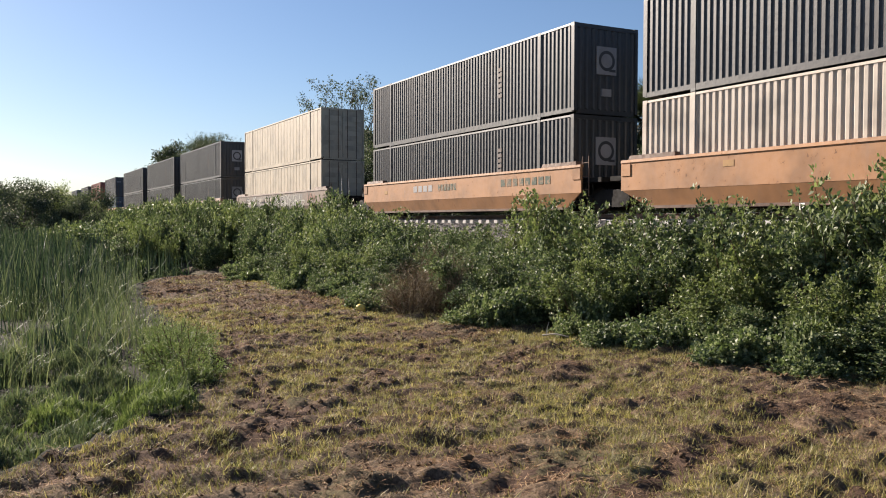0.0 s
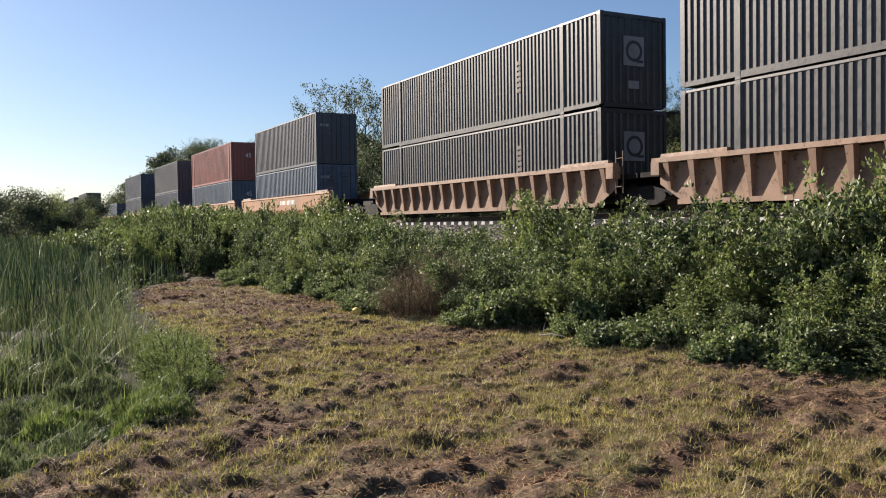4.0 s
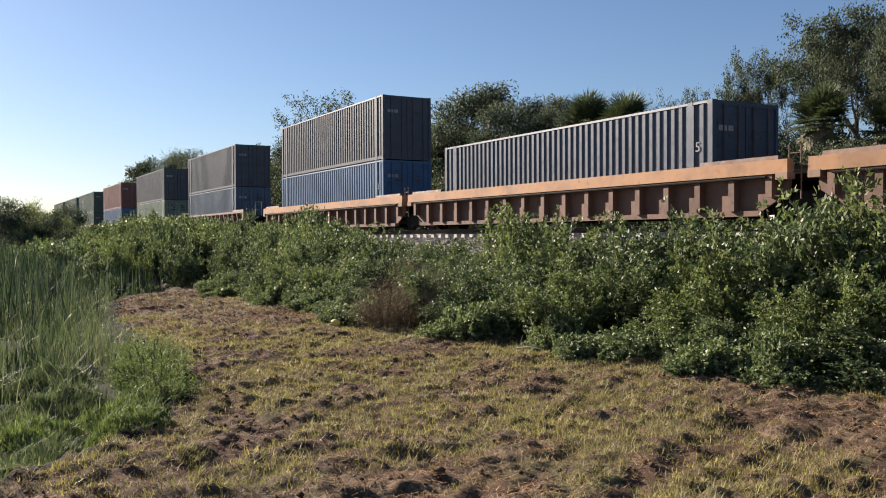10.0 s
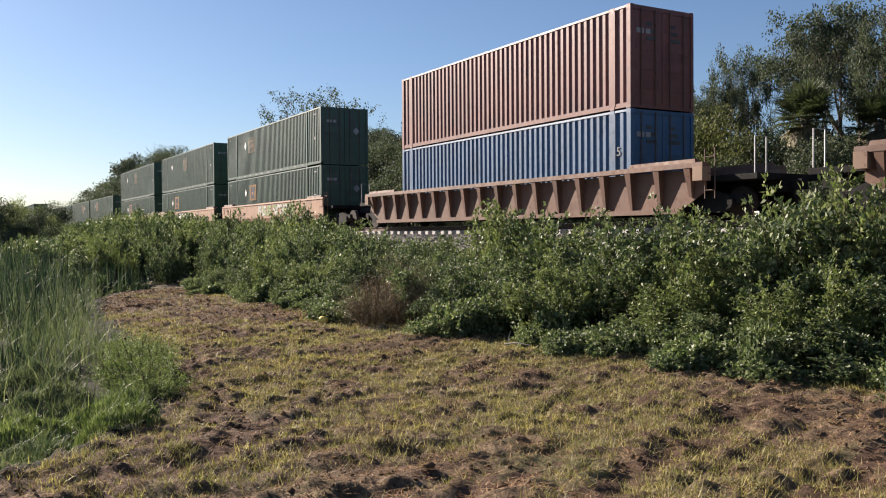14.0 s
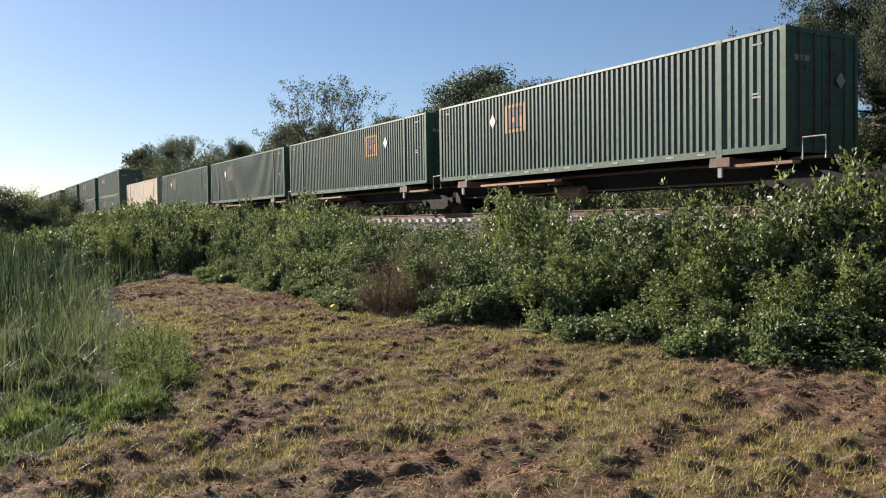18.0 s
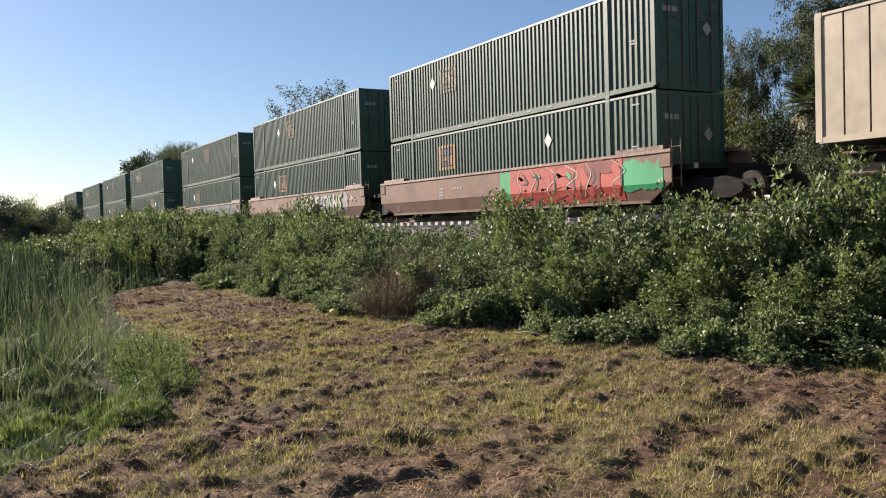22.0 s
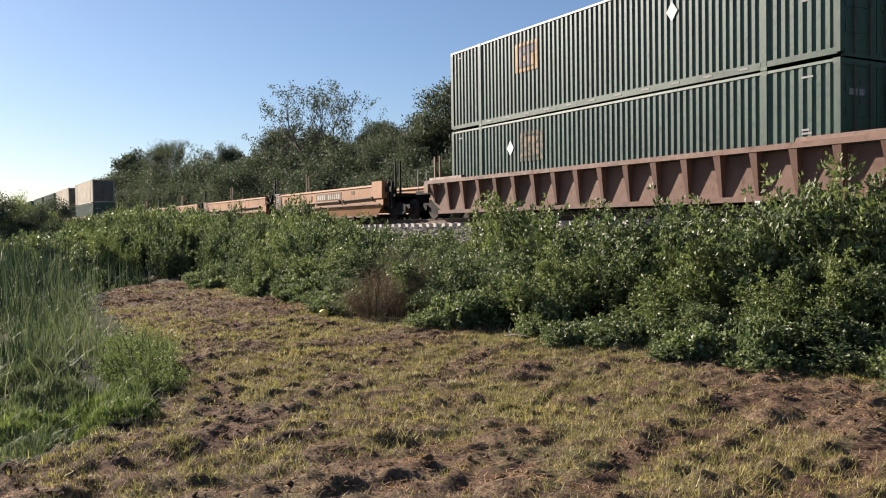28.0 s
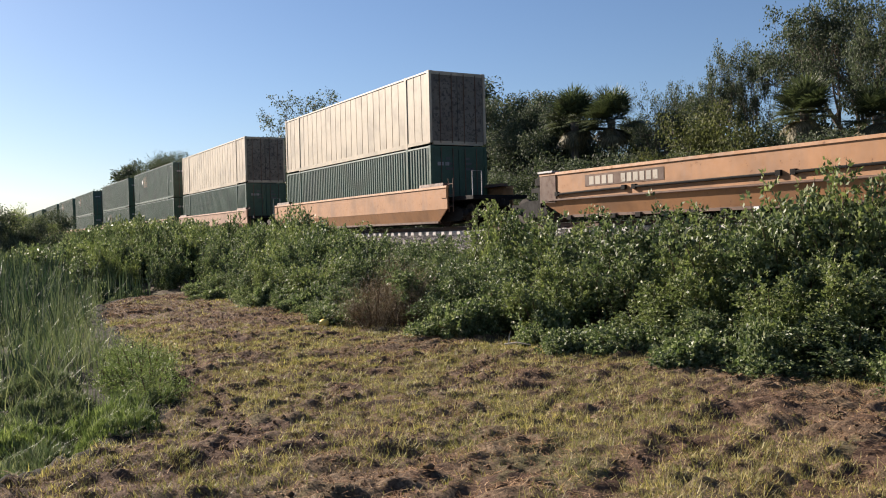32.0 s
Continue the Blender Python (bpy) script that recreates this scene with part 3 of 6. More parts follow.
def sheet_panels(c, x0, x1, y, z0, z1, pitch, out, mat, cache):
    """Flat sheets side by side with narrow dark seams."""
    n = max(1, round((x1 - x0) / pitch))
    p = (x1 - x0) / n
    key = round(p, 4)
    if key not in cache:
        cache[key] = Geo().box(-p / 2 + 0.023, p / 2 - 0.023, -0.012, 0.012, 0, z1 - z0).mesh("side_panel", mat)
    part("lining", Geo().box(x0, x1, min(y - out * 0.02, y - out * 0.045), max(y - out * 0.02, y - out * 0.045), z0, z1), M_DARKSTEEL, c)
    for i in range(n):
        part("side_panel", cache[key], None, c).location = (x0 + p * (i + 0.5), y, z0)


def corrugated_end(x, y0, y1, z0, z1, pitch, depth):
    g = corrugated(y0, y1, 0, z0, z1, pitch, depth, 1)
    h = Geo()
    h.add([(x + b, a, z) for a, b, z in g.v], g.f)
    return h


def written(text, size, material_, parent, m, label):
    c = bpy.data.curves.new("lettering", "FONT")
    c.body, c.size, c.extrude = text, size, 0.002
    c.align_x = "CENTER"
    tmp = bpy.data.objects.new("lettering", c)
    scene.collection.objects.link(tmp)
    me = bpy.data.meshes.new_from_object(tmp.evaluated_get(bpy.context.evaluated_depsgraph_get()))
    bpy.data.objects.remove(tmp)
    me.materials.clear()
    me.materials.append(material_)
    ob = new("lettering", me)
    ob.parent = parent
    ob.matrix_basis = m
    tagged(ob, label)
    return ob


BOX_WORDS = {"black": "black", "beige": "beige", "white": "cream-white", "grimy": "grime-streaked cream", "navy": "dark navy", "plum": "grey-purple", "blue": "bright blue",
             "steel": "steel-blue", "red": "brick-red", "rust": "rust-brown", "mint": "pale green", "green": "dark green", "grey": "dark grey"}


def container(feet, colour, style, extra=""):
    """A container, its origin in the middle of its floor; its +x end leads. style: 'doors', 'plain', 'posts'."""
    mat = M_BOX[colour]
    L = {53: 16.15, 45: 13.72, 40: 12.19}[feet]
    W = 2.591 if feet == 53 else 2.438
    H = H53 if feet == 53 else H40
    look_word = {"posts": "flat-sided seamed-sheet"}.get(style, "corrugated steel")
    c = thing("shipping_container", "%s %s %s-foot shipping container on a railway car" % (BOX_WORDS[colour], look_word, feet), "shipping container", "containers on the train")
    hx, hy = L / 2, W / 2
    e = hy - 0.015
    posts = [-hx, hx]
    if feet > 40:
        posts = [-hx, -6.095, 6.095, hx]
    cuts = sorted(posts)
    cache = {}
    for side in (-1, 1):
        for a, b in zip(cuts[:-1], cuts[1:]):
            if style == "posts":
                sheet_panels(c, a + 0.08, b - 0.08, side * (e - 0.02), 0.16, H - 0.08, 0.6 if side < 0 else 6.0, side, mat, cache)
                continue
            else:
                g = corrugated(a + 0.08, b - 0.08, side * e, 0.16 if feet < 53 else 0.2, H - 0.07, 0.278 if feet < 53 else 0.22, 0.042 if feet < 53 else 0.034, side)
            part("side_panel", g, mat, c)
        part("top_rail", Geo().box(-hx + 0.06, hx - 0.06, side * (hy - 0.03) - 0.03, side * (hy - 0.03) + 0.03, H - 0.075, H - 0.012, 0.006), mat, c)
        rail = Geo()
        if feet == 53:
            rail.box(-6.0, 6.0, side * (hy - 0.04) - 0.04, side * (hy - 0.04) + 0.04, 0.03, 0.205)
            for a, b in ((-hx + 0.08, -6.18), (6.18, hx - 0.08)):
                rail.box(a, b, side * (hy - 0.04) - 0.04, side * (hy - 0.04) + 0.04, 0.07, 0.205)
        else:
            rail.box(-hx + 0.16, hx - 0.16, side * (hy - 0.04) - 0.035, side * (hy - 0.04) + 0.035, 0.03, 0.165)
        part("bottom_rail", rail, mat, c)
        for x in posts:
            w = 0.13 if feet == 45 and abs(x) < hx else 0.08
            xa = min(max(x, -hx + w), hx - w)
            g = Geo().box(xa - w, xa + w, side * (hy - 0.05) - 0.055, side * (hy - 0.05) + 0.055, 0.1, H - 0.1)
            for z in (0, H - 0.118):
                if feet == 53 and abs(x) == hx and z == 0:
                    continue
                xc = min(max(x, -hx + 0.089), hx - 0.089)
                g.box(xc - 0.089, xc + 0.089, side * (hy - 0.075) - 0.081, side * (hy - 0.075) + 0.081, z, z + 0.118, 0.004)
            part("corner_post" if abs(x) == hx else "stacking_post", g, mat, c)
    part("roof", Geo().box(-hx + 0.05, hx - 0.05, -hy + 0.05, hy - 0.05, H - 0.06, H - 0.025), mat, c)
    part("floor", Geo().box(-hx + 0.05, hx - 0.05, -hy + 0.09, hy - 0.09, 0.08, 0.2), M_DARKSTEEL, c)
    part("end_wall", corrugated_end(-hx + 0.03, -hy + 0.1, hy - 0.1, 0.1, H - 0.1, 0.25, -0.03), mat, c)
    part("end_sill", Geo().box(hx - 0.1, hx - 0.01, -hy + 0.15, hy - 0.15, 0.02, 0.17), mat, c)
    part("end_header", Geo().box(hx - 0.1, hx - 0.01, -hy + 0.15, hy - 0.15, H - 0.14, H - 0.01), mat, c)
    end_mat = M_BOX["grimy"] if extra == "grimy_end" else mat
    if style in ("doors", "posts"):
        for side in (-1, 1):
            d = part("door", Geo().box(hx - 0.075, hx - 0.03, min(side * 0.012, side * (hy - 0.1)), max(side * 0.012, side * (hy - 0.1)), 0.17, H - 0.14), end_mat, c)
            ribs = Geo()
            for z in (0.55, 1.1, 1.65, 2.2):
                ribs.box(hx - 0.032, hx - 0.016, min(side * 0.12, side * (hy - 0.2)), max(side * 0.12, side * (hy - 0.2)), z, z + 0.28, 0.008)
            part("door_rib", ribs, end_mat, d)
            for yy in (0.28, 0.82):
                part("lock_rod", Geo().tube([(hx + 0.005, side * yy, 0.1), (hx + 0.005, side * yy, H - 0.08)], [0.018, 0.018], 6), M_PLATE if colour != "black" else mat, d)
            if colour != "white":
                mk = Geo()
                for k in range(3):
                    zz = H - 0.55 - 0.2 * k
                    mk.box(hx - 0.028, hx - 0.012, side * 0.45 - 0.16, side * 0.45 + 0.05 + 0.09 * k, zz, zz + 0.1)
                tagged(part("marking", mk, M_FAINT_MARK, d, "faded grey marking bars"), kind="stuff")
                if side < 0:
                    tagged(part("marking", Geo().box(hx - 0.028, hx - 0.01, -0.98, -0.7, H - 0.78, H - 0.64).box(hx - 0.028, hx - 0.01, -0.64, -0.46, H - 0.78, H - 0.64), M_GREY_MARK, d, "pale marking bars"), kind="stuff")
    else:
        part("end_panel", corrugated_end(hx - 0.03, -hy + 0.1, hy - 0.1, 0.15, H - 0.12, 0.27, 0.03), mat, c)
    x = hx - 0.022
    if extra == "emblem":
        part("emblem_plate", Geo().box(hx - 0.06, hx + 0.004, -0.4, 0.4, 1.32, 2.22), M_GREY_MARK, c, "pale square emblem plate")
        ring = Geo()
        for k in range(24):
            a, b = 2 * math.pi * k / 24, 2 * math.pi * (k + 1) / 24
            for r0, r1 in ((0.23, 0.33),):
                ring.add([(hx + 0.008, r0 * math.cos(a), 1.77 + r0 * math.sin(a)), (hx + 0.008, r1 * math.cos(a), 1.77 + r1 * math.sin(a)),
                          (hx + 0.008, r1 * math.cos(b), 1.77 + r1 * math.sin(b)), (hx + 0.008, r0 * math.cos(b), 1.77 + r0 * math.sin(b))], [(0, 1, 2, 3)])
        ring.add([(hx + 0.009, 0.1, 1.42), (hx + 0.009, 0.36, 1.42), (hx + 0.009, 0.36, 1.5), (hx + 0.009, 0.1, 1.5)], [(0, 1, 2, 3)])
        part("emblem_ring", ring, M_BOX["black"], c, "dark ring emblem")
        part("number_plate", Geo().box(hx - 0.06, hx + 0.004, -0.2, 0.2, 0.62, 0.86), M_GREY_MARK, c, "small pale plate")
        for side in (-1,):
            mk = Geo()
            for k in range(6):
                zz = 1.05 + 0.19 * k
                mk.box(3.45, 3.7, side * (hy + 0.0) - 0.004, side * (hy + 0.0) + 0.004, zz, zz + 0.13)
            tagged(part("marking", mk, M_DARK_MARK, c, "faint upright row of marking bars"), kind="stuff")
    if isinstance(extra, tuple):
        px, ex, bold = extra
        y = -hy - 0.004
        part("placard", Geo().add([(px - 0.2, y, 2.0), (px, y, 1.74), (px + 0.2, y, 2.0), (px, y, 2.26)], [(0, 1, 2, 3)]), M_WHITE_MARK, c, "white diamond placard")
        # the emblem is painted on the proud ribs only
        ribs = round((12.19 - 0.16) / 0.22)
        p = (12.19 - 0.16) / ribs
        amber, blue = Geo(), Geo()
        k = round((ex + 6.015) / p)
        for q in range(6):
            xm = -6.015 + (k + q) * p
            w = 0.066
            for z0, z1, g in {0: ((1.5, 2.45, amber), ), 1: ((1.5, 1.62, amber), (1.66, 2.3, blue), (2.34, 2.45, amber)), 2: ((1.5, 1.62, amber), (1.66, 1.8, blue), (1.84, 2.02, amber), (2.06, 2.3, blue), (2.34, 2.45, amber)),
                              3: ((1.5, 1.62, amber), (1.66, 2.3, blue), (2.34, 2.45, amber)), 4: ((1.5, 1.62, amber), (1.66, 2.05, amber), (2.09, 2.3, blue), (2.34, 2.45, amber)), 5: ((1.5, 2.45, amber),)}[q]:
                g.box(xm - w, xm + w, y + 0.001, y + 0.006, z0, z1)
        tagged(part("emblem_frame", amber, M_YELLOW_MARK if bold else M_FADED_MARK, c, "amber square emblem" if bold else "faded amber emblem"), kind="stuff")
        tagged(part("emblem_field", blue, M_BLUE_MARK if bold else M_FADED_MARK, c, "dark violet emblem bars" if bold else "faded emblem bars"), kind="stuff")
        part("placard", Geo().add([(hx + 0.03, 0.62, 1.55), (hx + 0.03, 0.8, 1.75), (hx + 0.03, 0.62, 1.95), (hx + 0.03, 0.44, 1.75)], [(0, 1, 2, 3)]), M_GREY_MARK, c, "pale diamond placard")
        for q, mx in enumerate((-7.6, 7.1)):
            bars = Geo()
            for z0, wide in ((2.58, 0.3), (1.42, 0.2), (1.34, 0.26)) if q else ((2.6, 0.28),):
                bars.box(mx, mx + wide, -hy + 0.012, -hy + 0.02, z0, z0 + 0.045)
            tagged(part("marking", bars, M_GREY_MARK, c, "small pale marking bars"), kind="stuff")
        reflect = Geo().box(-0.14, 0.14, -0.003, 0.003, 0, 0.05).mesh("reflector", M_GREY_MARK)
        for q in range(11):
            part("reflector", reflect, None, c).location = (-5.5 + 1.1 * q, -hy - 0.003, 0.1)
    if extra == "45":
        written("45", 0.48, M_WHITE_MARK, c, pose(hx + 0.01, 0.1, 1.75, 90, 0, 90), "white size numerals")
    if extra == "side45":
        written("5", 0.36, M_GREY_MARK, c, pose(hx - 0.5, -hy - 0.004, 1.6, 90, 0, 0), "white size numeral")
    return c


# ---- railway cars ----
def truck(parent, x):
    """A bogie: bolster, two side frames with bearing caps, two wheelsets."""
    t = part("bogie", Geo().box(x - 0.22, x + 0.22, -1.05, 1.05, 0.42, 0.73, 0.03), M_DARKSTEEL, parent, "grimy cast-steel bogie")
    for side in (-1, 1):
        y0, y1 = sorted((side * 0.98, side * 1.12))
        g = Geo().prism([(x - 1.25, 0.5), (x - 0.95, 0.36), (x - 0.5, 0.2), (x + 0.5, 0.2), (x + 0.95, 0.36), (x + 1.25, 0.5), (x + 1.2, 0.64), (x + 0.8, 0.62),
                         (x + 0.35, 0.74), (x - 0.35, 0.74), (x - 0.8, 0.62), (x - 1.2, 0.64)], y0, y1)
        for dx in (-0.89, 0.89):
            g.disc(x + dx, side * 1.1, 0.45, 0.1, side * 1.2, 10)
        part("side_frame", g, M_DARKSTEEL, t)
    for dx in (-0.89, 0.89):
        g = Geo().tube([(x + dx, -1.0, 0.42), (x + dx, 1.0, 0.42)], [0.08, 0.08], 8)
        for side in (-1, 1):
            w0, w1 = sorted((side * 0.68, side * 0.82))
            g.disc(x + dx, w0, 0.42, 0.42, w1, 24)
        part("wheelset", g, M_WHEEL, t, "pair of round steel wheels on an axle")
    return t


def ladder(parent, x, y, z0, z1, mat):
    g = Geo().tube([(x - 0.16, y, z0), (x - 0.16, y, z1)], [0.018, 0.018], 6).tube([(x + 0.16, y, z0), (x + 0.16, y, z1)], [0.018, 0.018], 6)
    n = max(2, int((z1 - z0) / 0.32))
    for i in range(n):
        z = z0 + (z1 - z0) * (i + 0.5) / n
        g.tube([(x - 0.16, y, z), (x + 0.16, y, z)], [0.014, 0.014], 6)
    return part("ladder", g, mat, parent)


def fittings(car, lb, mat, single, guides=False):
    """Ends of a car: platforms, bogies, couplers, ladder, brake stand."""
    h = lb / 2
    for s in (-1, 1):
        reach = h + (1.35 if single else 0.75)
        part("end_platform", Geo().box(min(s * (h - 1.6), s * reach), max(s * (h - 1.6), s * reach), -1.3 if not single else -1.2, 1.3 if not single else 1.2, 0.98, 1.12), M_DARKSTEEL, car)
        part("bulkhead", Geo().box(s * (h - 1.62) - 0.04, s * (h - 1.62) + 0.04, -1.25, 1.25, 0.3, 1.1), mat, car)
        part("centre_sill", Geo().box(min(s * (h - 1.5), s * (reach + 0.1)), max(s * (h - 1.5), s * (reach + 0.1)), -0.3, 0.3, 0.7, 0.98), M_DARKSTEEL, car)
        if single:
            truck(car, s * (h - 0.35))
            part("coupler", Geo().box(min(s * reach, s * (reach + 0.42)), max(s * reach, s * (reach + 0.42)), -0.13, 0.13, 0.72, 0.98, 0.03), M_DARKSTEEL, car)
            part("grab_rail", Geo().tube([(s * (reach - 0.1), -1.15, 1.1), (s * (reach - 0.1), -1.15, 2.0), (s * (reach - 0.1), -0.75, 2.0), (s * (reach - 0.1), -0.75, 1.1)], [0.02] * 4, 6), M_GALV, car)
        if guides and s > 0:
            for yy, m, zt in ((-0.98, M_DARKSTEEL, 2.5), (0.98, M_TAN, 2.75)):
                for dx in (0.18, 0.62):
                    part("guide_post", Geo().box(h + dx - 0.035, h + dx + 0.035, yy - 0.035, yy + 0.035, 1.1, zt), m, car)
    ladder(car, h + 0.05, -1.36, 0.55, 1.8, M_PLATE)
    ladder(car, -h - 0.05, 1.36, 0.55, 1.7, M_PLATE)


def smooth_car(lb, mat, mat_words, single=False, guides=False, pipe=""):
    """A well car with smooth plate sides."""
    car = thing("well_car", "%s smooth-sided container well car on the railway track" % mat_words, "railway car", "well cars of the train")
    h = lb / 2
    for s in (-1, 1):
        y0 = s * 1.5
        g = Geo()
        up = [(-h, 0.66), (h, 0.66), (h, 1.46), (-h, 1.46)]
        g.prism(up, min(y0, y0 - s * 0.05), max(y0, y0 - s * 0.05))
        part("side_wall", g, mat, car)
        lo = Geo()
        ya, yb = y0 - s * 0.004, s * 1.34
        for (xa, xb, za, zb) in ((-h + 0.95, h - 0.95, 0.2, 0.2),):
            lo.add([(-h + 0.05, ya, 0.66), (h - 0.05, ya, 0.66), (h - 0.95, yb, 0.2), (-h + 0.95, yb, 0.2),
                    (-h + 0.05, ya - s * 0.04, 0.66), (h - 0.05, ya - s * 0.04, 0.66), (h - 0.95, yb - s * 0.04, 0.2), (-h + 0.95, yb - s * 0.04, 0.2)],
                   [(0, 3, 2, 1), (4, 5, 6, 7), (0, 1, 5, 4), (1, 2, 6, 5), (2, 3, 7, 6), (3, 0, 4, 7)])
        part("lower_side", lo, mat, car)
        part("top_chord", Geo().box(-h, h, s * 1.46 - 0.07, s * 1.46 + 0.07, 1.46, 1.54, 0.012), mat, car)
        part("bottom_chord", Geo().box(-h + 0.95, h - 0.95, s * 1.3 - 0.06, s * 1.3 + 0.06, 0.14, 0.22), M_PLATE, car)
        for e in (-1, 1):
            if not pipe:
                part("end_hatch", Geo().box(e * (h - 1.25) - 0.95, e * (h - 1.25) + 0.95, s * 1.33 - 0.16, s * 1.33 + 0.16, 1.545, 1.66, 0.03), M_PLATE, car, "dark steel cover plate")
            part("step_box", Geo().box(e * (h - 0.22) - 0.2, e * (h - 0.22) + 0.2, s * 1.505 - 0.02, s * 1.505 + 0.02, 1.08, 1.42), mat, car)
        if pipe:
            runs = [[(-h + 0.9, 0.86), (-h + 3.9, 0.9)], [(-h + 4.3, 0.9), (-h + 4.9, 0.9), (h - 4.6, 0.92)]]
            if pipe == "bent":
                runs.append([(h - 4.4, 0.92), (h - 3.75, 0.94), (h - 3.55, 0.72), (h - 3.3, 0.72), (h - 3.1, 0.95), (h - 0.75, 1.0), (h - 0.5, 1.1), (h - 0.45, 1.3), (h - 0.42, 1.5)])
            else:
                runs.append([(h - 4.2, 0.92), (h - 1.0, 0.96)])
            for line in runs:
                part("brake_pipe", Geo().tube([(a, s * 1.55, b) for a, b in line], [0.034] * len(line), 6), M_DARKSTEEL, car, "dark brake pipe")
                for a, b in (line[0], line[-1]):
                    part("pipe_clamp", Geo().box(a - 0.07, a + 0.07, s * 1.53 - 0.05, s * 1.53 + 0.05, b - 0.06, b + 0.07), M_DARKSTEEL, car)
            part("side_ledge", Geo().box(-h + 0.3, h - 0.3, s * 1.52 - 0.03, s * 1.52 + 0.03, 0.66, 0.72), M_PLATE, car)
            part("end_plate", Geo().box(-h + 0.02, -h + 0.82, s * 1.515 - 0.015, s * 1.515 + 0.015, 0.62, 1.44), M_PLATE, car, "dark stained end plate")
            part("end_step", Geo().box(-h - 0.05, -h + 0.7, s * 1.36 - 0.2, s * 1.36 + 0.12, 1.545, 1.6), M_GALV, car)
            for bx in (h + 0.12, h + 0.42, -h - 0.3):
                part("valve_bracket", Geo().box(bx - 0.07, bx + 0.07, s * 1.25 - 0.08, s * 1.25 + 0.08, 0.5, 1.62, 0.02).box(bx - 0.14, bx + 0.14, s * 1.32 - 0.06, s * 1.32 + 0.06, 1.2, 1.42), M_DARKSTEEL, car)
            part("brake_rod", Geo().tube([(-h + 0.5, s * 1.54, 0.68), (h - 0.6, s * 1.54, 0.68)], [0.02] * 2, 6), M_PLATE, car)
            lug = Geo().box(-0.1, 0.1, -0.05, 0.05, 0.08, 0.2).mesh("lug", M_DARKSTEEL)
            for k in range(12):
                part("lug", lug, None, car).location = (-h + 1.3 + k * (lb - 2.6) / 11, s * 1.38, 0)
    part("well_floor", Geo().box(-h + 1.6, h - 1.6, -1.28, 1.28, 0.2, 0.27), M_DARKSTEEL, car)
    fittings(car, lb, mat, single, guides)
    return car


def ribbed_car(lb, mat, mat_words, heavy=False, single=False, ribs=19):
    """A well car whose sides are plate girders with tapered stiffeners."""
    car = thing("well_car", "%s well car with ribbed girder sides on the railway track" % mat_words, "railway car", "well cars of the train")
    h = lb / 2
    for s in (-1, 1):
        yw = s * 1.33
        part("side_wall", Geo().prism([(-h + 0.1, 0.75), (-h + 0.9, 0.3), (h - 0.9, 0.3), (h - 0.1, 0.75), (h - 0.1, 1.3), (-h + 0.1, 1.3)], min(yw, yw - s * 0.03), max(yw, yw - s * 0.03)), mat, car)
        t0 = 1.14 if heavy else 1.33
        part("top_chord", Geo().box(-h, h, s * 1.45 - 0.12, s * 1.45 + 0.12, t0, 1.46, 0.01), M_ORANGE if heavy else mat, car)
        part("bottom_chord", Geo().box(-h + 0.9, h - 0.9, s * 1.36 - 0.09, s * 1.36 + 0.09, 0.18, 0.31), mat, car)
        for i in range(ribs):
            x = -h + 0.55 + (lb - 1.1) * i / (ribs - 1)
            zb = 0.31 if 0 < i < ribs - 1 else 0.6
            g = Geo()
            if heavy:
                ya, yb = sorted((s * 1.33, s * 1.53))
                g.box(x - 0.09, x + 0.09, ya, yb, zb, t0)
            else:
                top, foot = 0.23, 0.07
                y1, y2 = s * (1.33 + top), s * (1.33 + foot)
                g.add([(x - 0.04, yw, zb), (x + 0.04, yw, zb), (x + 0.04, y2, zb), (x - 0.04, y2, zb),
                       (x - 0.11, yw, t0), (x + 0.11, yw, t0), (x + 0.11, y1, t0), (x - 0.11, y1, t0)],
                      [(0, 3, 2, 1), (4, 5, 6, 7), (0, 1, 5, 4), (1, 2, 6, 5), (2, 3, 7, 6), (3, 0, 4, 7)])
            part("stiffener", g, mat, car)
        for e in (-1, 1):
            part("end_hatch", Geo().box(e * (h - 1.5) - 1.2, e * (h - 1.5) + 1.2, s * 1.42 - 0.09, s * 1.42 + 0.09, 1.465, 1.56, 0.02), mat, car)
            part("end_gusset", Geo().box(e * (h - 0.16) - 0.16, e * (h - 0.16) + 0.16, s * 1.43 - 0.15, s * 1.43 + 0.15, 1.0, t0 + 0.02), M_TAN, car)
        if heavy:
            part("brake_pipe", Geo().tube([(-h + 0.6, s * 1.56, 1.08), (h - 0.6, s * 1.56, 1.08)], [0.03, 0.03], 6), M_DARKSTEEL, car)
    part("well_floor", Geo().box(-h + 1.6, h - 1.6, -1.3, 1.3, 0.2, 0.27), M_DARKSTEEL, car)
    fittings(car, lb, mat, single)
    return car


